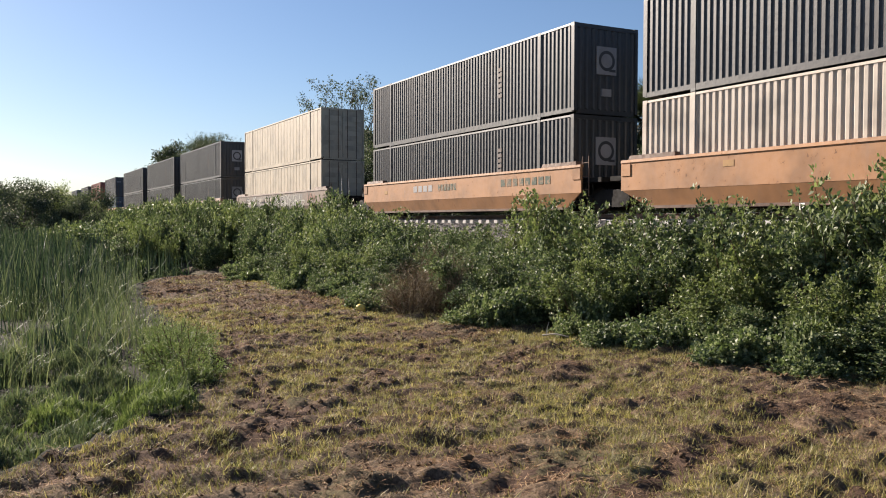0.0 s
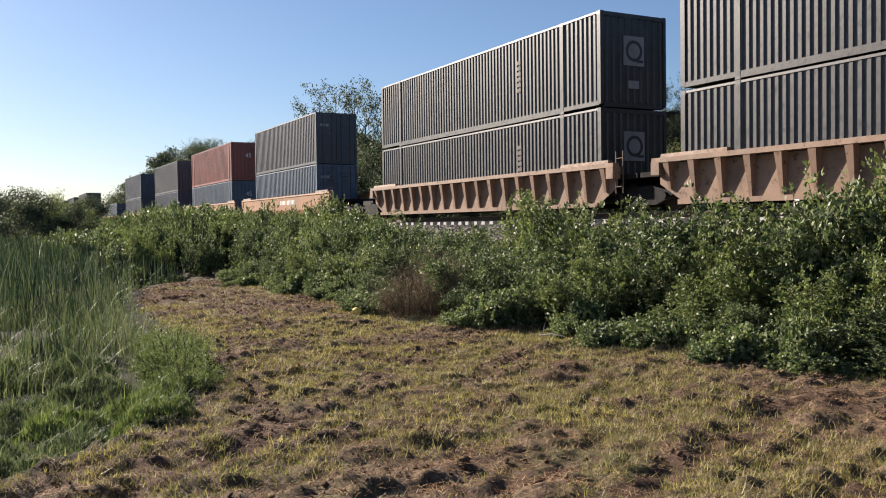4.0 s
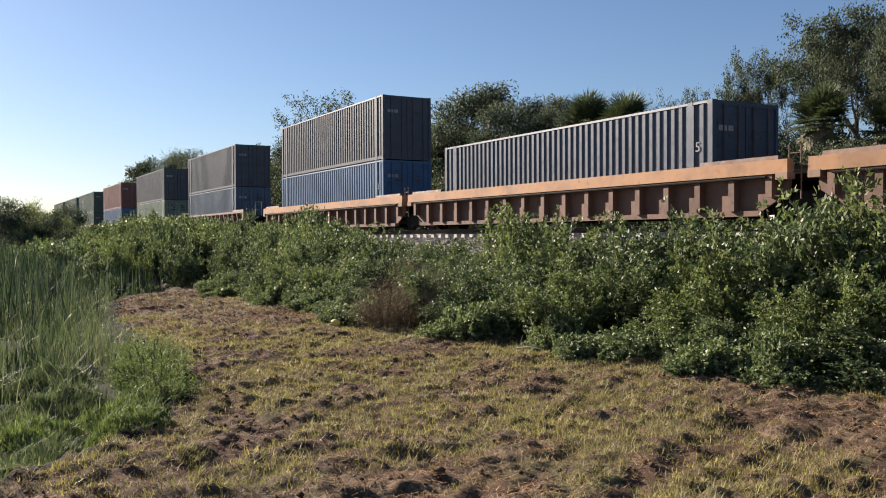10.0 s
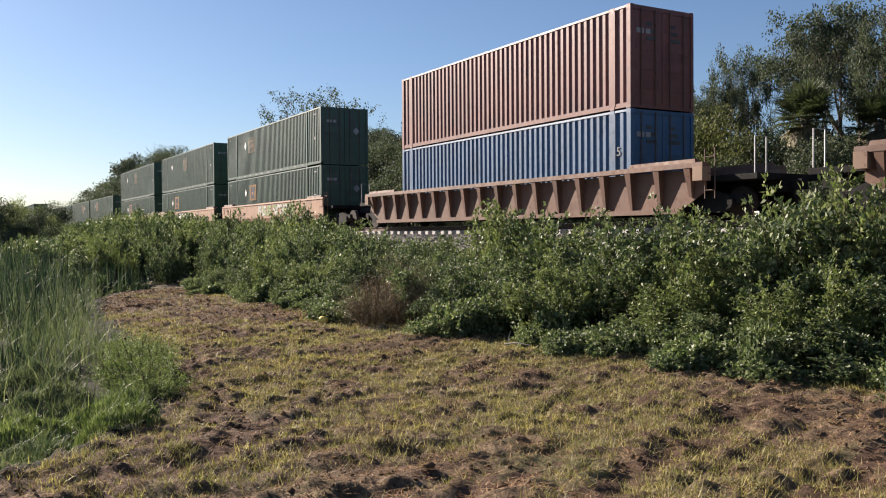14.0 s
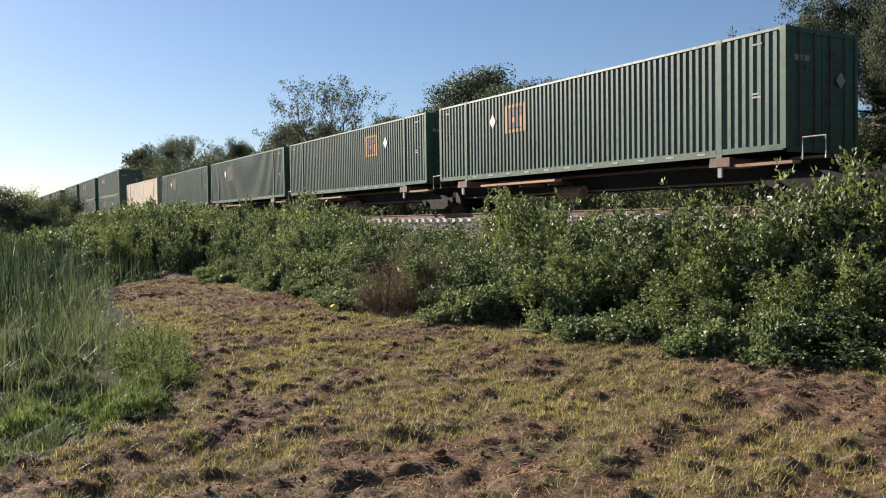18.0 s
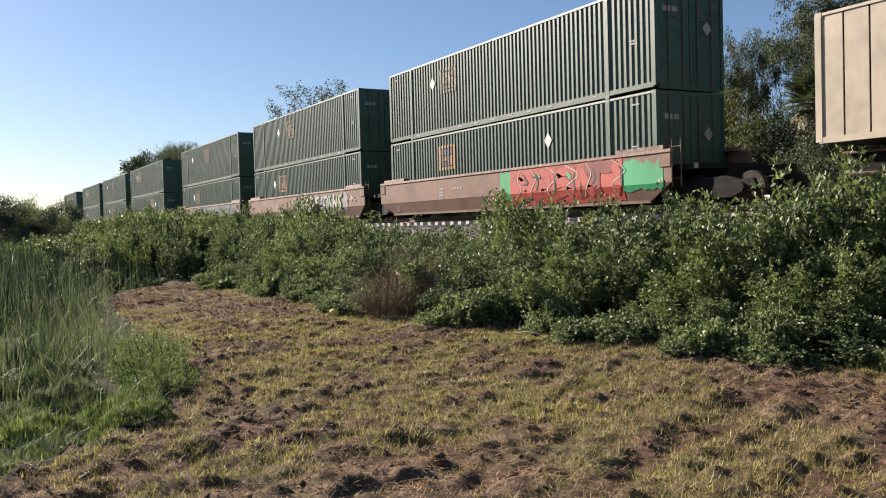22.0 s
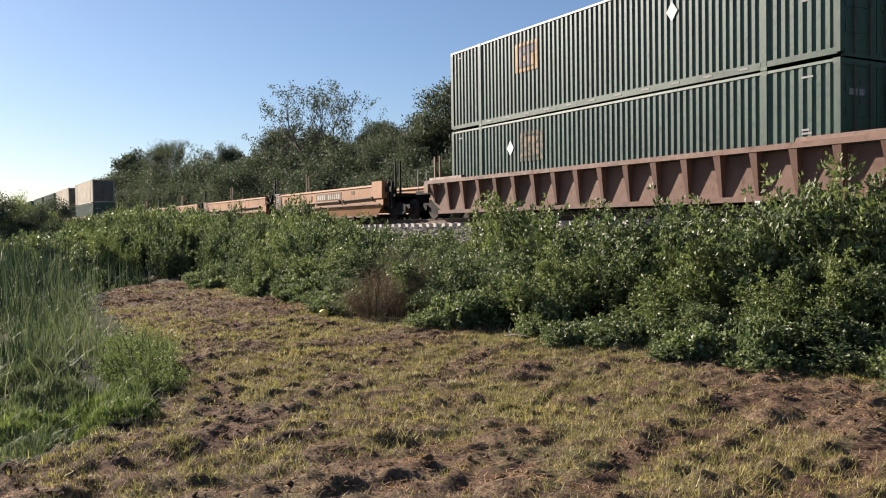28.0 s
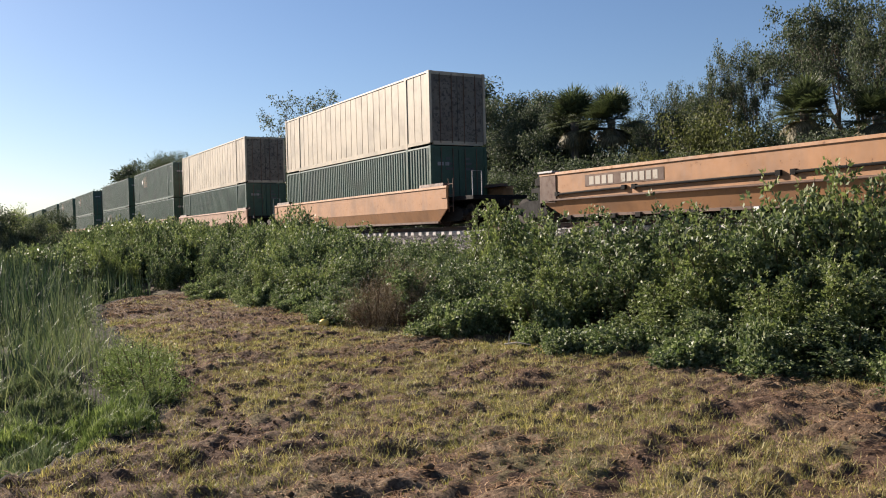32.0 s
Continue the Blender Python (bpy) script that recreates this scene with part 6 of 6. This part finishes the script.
# cut hay lying about in mats, and shreds that stick out of the torn turf
a, b, tall = tufts(r, 23000, -25, -2.8, -1.0, 7.6, 12, 0.06, lambda x, y: (off_field(x, y) < -0.1) & (turf(x, y) + r.normal(0, 0.35, x.shape) > 0.1) & (rutted(x, y)[0] < 0.85 + r.normal(0, 0.2, x.shape)))
n = len(a)
grass_object("cut_hay", "brown cut hay lying on the field", M_HAY, np.stack([a, b, ground_z(a, b) + r.uniform(-0.005, 0.02, n)], 1), r.uniform(0.015, 0.05, n), np.full(n, 0.01) * np.clip(-a / 9, 0.8, 2.2), r.uniform(0.6, 3.2, n), 1)
# torn clods of turf
n = 11000
a, b = scatter(r, n, -26, -2.5, -1.5, 7.6)
keep = (off_field(a, b) < 0.0) & (turf(a, b) + r.normal(0, 0.3, n) > 0.25)
a, b = a[keep], b[keep]
n = len(a)
big = r.gamma(2.0, 0.005, n)[:, None, None] + 0.008
cv = unit[None] * big * r.uniform(0.7, 1.3, (n, 6, 3)) + r.normal(0, 0.006, (n, 6, 3))
cv[:, :, 2] *= 0.8
cv += np.stack([a, b, ground_z(a, b) + 0.01], 1)[:, None]
cf = np.array([(0, 1, 4), (1, 2, 4), (2, 3, 4), (3, 0, 4), (1, 0, 5), (2, 1, 5), (3, 2, 5), (0, 3, 5)])
cf = (cf[None] + 6 * np.arange(n)[:, None, None]).reshape(-1, 3)
clods = new("turf_clods", quad_mesh("turf_clods", cv.reshape(-1, 3), cf, M_CLOD))
tagged(clods, "torn brown clods of turf on the field", "soil", kind="stuff")
# lush clumps along the wet edge
CLUMPS = ((-7.45, 1.2, 0.34, 0.3), (-8.0, 0.6, 0.38, 0.3), (-7.3, 0.55, 0.3, 0.15), (-8.7, 0.3, 0.45, 0.3), (-7.1, -0.2, 0.38, 0.18), (-9.3, 0.9, 0.45, 0.3), (-9.8, -0.5, 0.5, 0.34), (-8.2, -0.75, 0.45, 0.29), (-8.3, 1.25, 0.4, 0.3),
          (-6.85, 0.35, 0.25, 0.12), (-10.6, 0.9, 0.45, 0.38), (-11.3, 0.0, 0.55, 0.38), (-7.5, -1.5, 0.4, 0.22), (-9.2, -1.7, 0.5, 0.32), (-10.8, -1.2, 0.5, 0.36), (-7.7, -0.1, 0.3, 0.16), (-9.0, -0.4, 0.3, 0.22), (-8.9, 1.6, 0.35, 0.26))
fx, fl = [], []
for cx, cy, rad, hh in CLUMPS:
    n = int(24000 * rad * rad)
    aa, rr = r.uniform(0, 2 * np.pi, n), np.sqrt(r.uniform(0, 1, n)) * r.uniform(0.8, 1.2, n)
    px, py = cx + rad * rr * np.cos(aa), cy + rad * rr * np.sin(aa)
    dome = hh * np.sqrt(np.maximum(0, 1 - rr ** 2)) * r.uniform(0.8, 1.0, n) * (0.7 + 0.35 * smooth_noise(px, py, 0.22, 31) + 0.2 * smooth_noise(px, py, 0.09, 32))
    fx.append(np.stack([px, py, ground_z(px, py) + dome], 1))
    fl.append(np.where(r.random(n) < 0.06, r.uniform(0.1, 0.2, n), r.uniform(0.03, 0.075, n)))
BRIGHT = (0, 1, 8)
for name, label, mat, some in (("lush_grass", "bright green grass tussocks along the wet edge", M_LUSH, [i for i in range(len(CLUMPS)) if i in BRIGHT]),
                               ("rank_grass", "dull green grass tussocks on the wet ground", M_WISP, [i for i in range(len(CLUMPS)) if i not in BRIGHT])):
    at, ln = np.concatenate([fx[i] for i in some]), np.concatenate([fl[i] for i in some])
    grass_object(name, label, mat, at, ln, np.full(len(at), 0.011), r.uniform(0.2, 0.9, len(at)))
a, b, tall = tufts(r, 2100, -24, -8.7, -4.0, 3.6, 16, 0.08, lambda x, y: (off_field(x, y) > -0.02) & (off_field(x, y) < 4.5) & ((smooth_noise(x, y, 0.6, 66) > -0.05) | (off_field(x, y) < 0.8)))
n = len(a)
grass_object("marsh_grass", "green grass on the wet ground", M_WISP, np.stack([a, b, ground_z(a, b) - 0.01], 1), r.uniform(0.04, 0.12, n) * tall, np.full(n, 0.012), r.uniform(0.2, 1.1, n))
# tall wispy grass and reeds
a, b, tall = tufts(r, 2000, -24, -9.8, -5.5, 3.4, 13, 0.11, lambda x, y: (off_field(x, y) > 0.3) & (off_field(x, y) < 5.5) & (smooth_noise(x, y, 1.5, 61) > -0.35))
n = len(a)
grass_object("wispy_grass", "tall wispy pale green grass", M_WISP, np.stack([a, b, ground_z(a, b) - 0.02], 1), r.uniform(0.3, 0.75, n) * tall, np.full(n, 0.013), r.uniform(0.15, 0.8, n), 4)
a, b, tall = tufts(r, 4300, -62, -11.6, -15, 6.0, 6, 0.1, lambda x, y: (off_field(x, y) > 0.35 + 0.4 * smooth_noise(x, y, 1.1, 72)) & (smooth_noise(x, y, 2.0, 71) > -0.45))
n = len(a)
grass_object("reeds", "tall green reeds and cattail leaves in the marsh", M_REED, np.stack([a, b, ground_z(a, b) - 0.05], 1), r.uniform(0.6, 1.55, n) * tall * np.clip(0.5 + (-a - 12) / 11, 0.5, 1.12) * np.clip(0.4 + 0.4 * off_field(a, b), 0.35, 1.0),
             np.clip(-a / 20, 0.85, 2.2) * 0.04, np.where(r.random(n) < 0.12, r.uniform(0.6, 1.3, n), r.uniform(0.02, 0.34, n)), 4, "reeds")
# weed at the field's edge
weed = shrub_proto("weed", 61, 0.55, 0.8, 900, 12, 0.036, M_LUSH, "dull green leafy weed at the marsh edge", slim=0.3, reach=0.15, stems=24)
spread(weed, [(-8.8, 1.75, -0.15, 0.0, 0.7, 0.7), (-9.6, 1.8, -0.15, 2.0, 0.8, 0.85), (-10.4, 2.0, -0.1, 4.0, 0.7, 0.75), (-11.6, 2.1, -0.1, 1.0, 0.7, 0.6)])
# far marsh grass to close the view
n = 22000
a, b = scatter(r, n, -150, -45, -50, 8)
grass_object("far_reeds", "far reeds and rank grass", M_REED, np.stack([a, b, ground_z(a, b) - 0.1], 1), r.uniform(0.9, 1.7, n), np.full(n, 0.06), r.uniform(0.1, 0.5, n), 2, "reeds")


# ---- trees ----
def limbs(r, g, tips, foot, way, length, radius, depth, spread_, rise):
    """Grows one limb and its branches; gathers tips."""
    pts, rad = [Vector(foot)], [radius]
    d = Vector(way).normalized()
    n = 3
    for i in range(n):
        d = (d + Vector(r.normal(0, 0.16, 3)) + Vector((0, 0, rise * 0.12))).normalized()
        pts.append(pts[-1] + d * (length / n))
        rad.append(radius * (1 - 0.42 * (i + 1) / n))
    g.tube(pts, rad, 7 if depth > 2 else 5)
    if depth == 0:
        tips.append((np.array(pts[-1]), np.array(d)))
        tips.append((np.array(pts[-2]), np.array(d)))
        return
    kids = int(r.integers(2, 4)) + (1 if depth > 2 else 0)
    for k in range(kids):
        side = Vector(r.normal(0, 1, 3))
        side = (side - d * side.dot(d)).normalized()
        nd = (d * r.uniform(0.5, 0.9) + side * spread_ * r.uniform(0.6, 1.2) + Vector((0, 0, rise * 0.2))).normalized()
        at = pts[-1] if k < 2 else pts[-2]
        limbs(r, g, tips, at, nd, length * r.uniform(0.6, 0.82), rad[-1] * 0.72, depth - 1, spread_, rise)


def tree_proto(name, seed, high, trunk, spread_, depth, leaf, per_tip, puff, mat, label, rise=0.5, slim=0.55, lean=(0, 0)):
    r = np.random.default_rng(seed)
    top = thing(name, label, "tree", "trees behind the railway track")
    g, tips = Geo(), []
    fork = high * trunk
    base = high * 0.024 + 0.06
    g.tube([(0, 0, -0.3), (lean[0] * 0.3, lean[1] * 0.3, fork * 0.5), (lean[0], lean[1], fork)], [base * 1.25, base, base * 0.85], 9)
    for k in range(4):
        a = 2 * math.pi * k / 4 + r.uniform(-0.5, 0.5)
        limbs(r, g, tips, (lean[0], lean[1], fork * r.uniform(0.75, 1.0)), (math.cos(a) * spread_, math.sin(a) * spread_, 0.9), high * (1 - trunk) * 0.42, base * 0.6, depth, spread_, rise)
    part("trunk", g, M_BARK, top)
    tips_at = np.array([t[0] for t in tips])
    # bring the crown to the wanted height
    n = len(tips_at) * per_tip
    pick = np.repeat(np.arange(len(tips_at)), per_tip)
    at = tips_at[pick] + np.clip(r.normal(0, 1, (n, 3)), -1.5, 1.5) * puff * np.array([1, 1, 0.75])
    along = unit_rows(r.normal(0, 1, (n, 3)) + np.array([0, 0, -0.1]))
    length = leaf * r.uniform(0.6, 1.3, n)
    v, f = leaf_quads(at, along, across_of(along, r), length, length * slim)
    part("crown", quad_mesh("crown", v, f, mat), None, top)
    return top, float(np.percentile(at[:, 2], 99.5))


def plant(proto_and_height, places):
    """Copies of a tree at (x, y, top height, width factor, turn)."""
    proto, h = proto_and_height
    for i, (x, y, topz, wide, turn) in enumerate(places):
        z = float(ground_z(x, y))
        ob = proto if i == 0 else copy_thing(proto, Matrix())
        s = (topz - z) / h
        ob.matrix_basis = Matrix.LocRotScale((x, y, z), Euler((0, 0, turn)), (s * wide, s * wide, s))


oak_a = tree_proto("oak_tree", 101, 10, 0.25, 0.85, 3, 0.15, 200, 0.48, M_OAK, "dense dark green evergreen oak behind the track", rise=0.4)
oak_b = tree_proto("oak_tree", 102, 10, 0.3, 0.75, 3, 0.15, 180, 0.46, M_OAK, "dark green oak tree behind the track", rise=0.5)
airy_a = tree_proto("airy_tree", 103, 12, 0.3, 0.8, 4, 0.17, 8, 0.17, M_AIRY, "sparse open-crowned tree with thin bare branches", rise=0.55)
airy_b = tree_proto("slender_tree", 104, 11, 0.35, 0.6, 3, 0.17, 95, 0.45, M_AIRY, "slender open green tree behind the track", rise=0.7)
gum = tree_proto("tall_tree", 105, 11, 0.35, 0.6, 4, 0.15, 26, 0.24, M_AIRY, "tall tree with loose grey-green crown", rise=0.7)
pine = tree_proto("pine_tree", 106, 12, 0.55, 1.0, 3, 0.3, 70, 0.5, M_OAK, "flat-topped dark pine far along the track", rise=0.2)
bushy = tree_proto("undergrowth_bush", 107, 4, 0.08, 1.0, 3, 0.1, 150, 0.36, M_OAK, "dense dark undergrowth behind the track", rise=0.4)
bushy_b = tree_proto("undergrowth_bush", 108, 4, 0.08, 1.0, 3, 0.1, 140, 0.36, M_AIRY, "green undergrowth behind the track", rise=0.4)
plant(oak_a, [(-50.3, 33, 11.6, 1.0, 0.4), (-55.5, 32, 9.6, 0.85, 2.0), (-44.8, 32, 10.2, 0.75, 4.0), (-88, 32, 12.0, 0.6, 1.0), (-64, 31, 9.9, 0.8, 3.3), (-41.0, 31, 9.0, 0.6, 5.1)])
plant(oak_b, [(-33.2, 34.5, 8.4, 0.5, 0.6), (-112, 33, 12.4, 0.7, 1.1), (-60.0, 30, 8.9, 0.8, 2.6), (-37.5, 34.5, 8.0, 0.7, 4.4), (-70, 33, 10.2, 0.75, 5.2), (-128, 38, 13, 0.8, 3.0), (-81, 33, 11.4, 0.6, 0.9), (-98, 34, 11.0, 0.7, 2.0), (-53.5, 30, 8.6, 0.7, 3.9)])
plant(airy_a, [(-74.5, 31, 14.6, 0.85, 0.5), (-137, 32, 15.2, 0.6, 2.2), (-32.4, 32.5, 9.0, 0.4, 1.3)])
plant(airy_b, [(-84, 33, 11.5, 0.8, 1.4), (-67.5, 33, 10.4, 0.6, 0.2), (-156, 35, 17.0, 0.6, 3.1), (-104, 36, 10.5, 0.8, 4.0), (-31.4, 33, 8.2, 0.5, 2.2), (-28.2, 32, 8.2, 0.5, 3.0)])
# the four from x = -2 to 16 are unseen, added to block low sky light
plant(gum, [(-26.9, 31, 9.5, 0.5, 0.3), (-24.2, 32, 10.2, 0.62, 2.0), (-21.4, 32, 10.7, 0.7, 4.0), (-17.6, 33, 11.3, 0.8, 5.0), (-13.5, 32, 12.4, 0.85, 1.0), (-8, 33, 12, 0.9, 2.8), (-2, 31, 12, 0.9, 3.4), (4, 32, 11.5, 0.9, 4.4), (10, 31, 12, 0.9, 5.4), (16, 32, 12.5, 0.9, 0.4), (-19.4, 30.5, 9.6, 0.6, 0.9)])
plant(pine, [(-193, 35, 18.2, 0.85, 0.0), (-181, 36, 15.5, 0.7, 2.0), (-207, 36, 14.5, 0.8, 4.0), (-168, 34, 12.5, 0.7, 1.0), (-225, 36, 14, 0.9, 3.0)])
r = np.random.default_rng(9)
under_a, under_b = [], []
for i in range(52):
    x = 2 - i * 2.6 - max(0, i - 30) * 2.5
    lift = 0.9 if x > -38 else 1.2
    (under_a if i % 3 else under_b).append((x + r.uniform(-0.8, 0.8), r.uniform(25.5, 28.5), lift * r.uniform(3.6, 5.6) + max(0, (-x - 60) * 0.025), 1.0, r.uniform(0, 6.3)))
    (under_b if i % 2 else under_a).append((x + r.uniform(-0.8, 0.8), r.uniform(29.5, 33), lift * r.uniform(5.2, 7.4) + max(0, (-x - 60) * 0.03), 0.9, r.uniform(0, 6.3)))
olive = tree_proto("undergrowth_bush", 109, 4, 0.08, 0.9, 3, 0.1, 110, 0.36, M_OLIVE, "olive-yellow leafy bush behind the track", rise=0.5)
plant(olive, [(-25.6, 28, 6.4, 0.75, 0.0), (-27.6, 28.6, 5.6, 0.7, 2.0), (-86, 29, 8.0, 0.7, 4.0)])
plant(bushy, under_a)
plant(bushy_b, under_b)
left_a = tree_proto("far_tree", 110, 6, 0.15, 1.0, 3, 0.18, 70, 0.45, M_OAK, "dark green tree at the far side of the marsh", rise=0.4)
left_b = tree_proto("far_tree", 111, 6, 0.15, 1.0, 3, 0.18, 60, 0.45, M_SHRUB_YELLOW, "sunlit yellow-green tree beyond the marsh", rise=0.4)
plant(left_a, [(-62, 6.0, 3.7, 0.7, 0.0), (-60, 2.2, 4.1, 0.9, 1.0), (-66, 0.5, 4.6, 1.0, 2.0), (-63, -4.5, 5.0, 1.1, 3.0), (-70, -10, 6.0, 1.2, 4.0), (-95, -6, 7.0, 1.3, 5.0), (-100, 0, 6.5, 1.2, 3.0), (-110, -20, 8, 1.4, 1.0), (-58, 5.0, 3.2, 0.7, 5.0)])
plant(left_b, [(-63, 4.2, 4.0, 0.6, 0.5), (-90, 5.6, 5.0, 0.8, 2.4), (-92, 8.6, 4.3, 0.7, 1.0), (-110, 10.5, 4.6, 0.9, 4.0)])


def palm_proto(seed, trunk_high):
    r = np.random.default_rng(seed)
    top = thing("palm_tree", "cabbage palm with a round crown of fan leaves", "palm tree", "palms behind the railway track")
    part("trunk", Geo().tube([(0, 0, -0.3), (0.05, 0, trunk_high * 0.5), (0, 0.05, trunk_high)], [0.24, 0.2, 0.22], 10), M_BARK, top)
    for name, count, mat, lo, hi, size, sag in (("fan_leaf", 64, M_PALM, -0.25, 1.5, 1.02, 0.08), ("dead_fan_leaf", 34, M_DEADPALM, -1.4, -0.45, 0.85, 0.8)):
        for i in range(count):
            el = lo + (hi - lo) * r.random()
            az = r.uniform(0, 2 * math.pi)
            d = np.array([math.cos(az) * math.cos(el), math.sin(az) * math.cos(el), math.sin(el)])
            stalk = r.uniform(0.6, 1.15) * size
            hub = np.array([0, 0, trunk_high]) + d * stalk - np.array([0, 0, 0.15 * stalk])
            side = np.cross(d, [0, 0, 1.0])
            side = side / max(1e-6, np.linalg.norm(side))
            up = np.cross(side, d)
            m = 20
            ang = np.linspace(-1.9, 1.9, m) + r.normal(0, 0.05, m)
            al = unit_rows(np.outer(np.cos(ang), d) + np.outer(np.sin(ang), side) + np.outer(np.full(m, 0.1), up) - np.array([0, 0, sag * 0.6]))
            ln = size * r.uniform(0.75, 1.0, m) * (0.75 + 0.35 * np.cos(ang * 0.6))
            v, f = leaf_quads(np.repeat(hub[None], m, 0), al, unit_rows(np.cross(al, np.repeat(up[None], m, 0))), ln * 0.72, np.full(m, 0.085), 0.3)
            # the tips hang
            hang = unit_rows(al - np.array([0, 0, 0.22 + sag]))
            tip, tf = leaf_quads(hub + al * (ln * 0.5)[:, None], hang, unit_rows(np.cross(hang, np.repeat(up[None], m, 0))), ln * 0.5, np.full(m, 0.05), 0.2)
            part(name, quad_mesh(name, np.concatenate([v, tip]), np.concatenate([f, tf + len(v)]), mat), None, top)
    return top


palm = palm_proto(201, 6.4)
for i, (x, y, topz, turn) in enumerate([(-37.6, 30.4, 9.1, 0.0), (-35.2, 31, 8.8, 1.1), (-20.6, 27.4, 6.8, 2.0), (-57.5, 29, 7.8, 1.0), (-18.4, 28.4, 6.3, 3.5)]):
    ob = palm if i == 0 else copy_thing(palm, Matrix())
    s = (topz - 0.6) / 7.75
    ob.matrix_basis = Matrix.LocRotScale((x, y, 0.6), Euler((0, 0, turn)), (s * 0.95, s * 0.95, s))

# ---- yellow fruit on the field and in the brush ----
def fruit(x, y, z, rad, name, label, mat):
    g = bmesh.new()
    bmesh.ops.create_icosphere(g, subdivisions=3, radius=rad)
    for v in g.verts:
        v.co *= 1 + 0.04 * noise.noise(v.co * 9)
        v.co.z *= 0.88
    me = bpy.data.meshes.new(name)
    g.to_mesh(me)
    g.free()
    me.materials.append(mat)
    me.shade_smooth()
    ob = new(name, me)
    ob.location = (x, y, z)
    tagged(ob, label, "fruit")
    return ob


M_FRUIT = rough_stuff("citrus_peel", [(0.72, 0.5, 0.1), (0.85, 0.66, 0.2)], 20, 0.5, 0.2, 0.004, 120)
fruit(-14.2, 5.8, float(ground_z(-14.2, 5.8)) + 0.06, 0.09, "yellow_fruit", "round yellow fruit lying on the mown field", M_FRUIT)

# ---- broken stick at the shrubs' edge ----
stick = thing("stick", "pale broken stick lying at the foot of the shrubs", "stick", at=pose(-9.75, 6.62, float(ground_z(-9.75, 6.62)) + 0.03))
part("stem", Geo().tube([(0, 0, 0.02), (0.16, 0.1, 0.05), (0.34, 0.19, 0.03)], [0.014, 0.012, 0.008], 6), M_STICK, stick)
part("twig", Geo().tube([(0.05, 0.03, 0.03), (0.03, 0.06, 0.13), (0.04, 0.08, 0.2)], [0.009, 0.007, 0.004], 5), M_STICK, stick)

# ---- white marker beside the rail ----
marker = thing("track_marker", "small white square marker beside the rail", "marker", at=pose(-13.48, 16.2, 1.5))
part("post", Geo().box(-0.02, 0.02, -0.02, 0.02, -0.1, 0.38), M_GALV, marker)
part("plate", Geo().box(-0.075, 0.075, -0.035, -0.02, 0.36, 0.54, 0.004), M_WHITE_MARK, marker)


def motions():
    """The train runs towards +x and slows very slightly."""
    for ob, x, z in moving:
        walk(ob, [(t, pose(x + SPEED * t - SLOWING * t * t, TRACK, z)) for t in (0, 8, 16, 24, 32)])


motions()
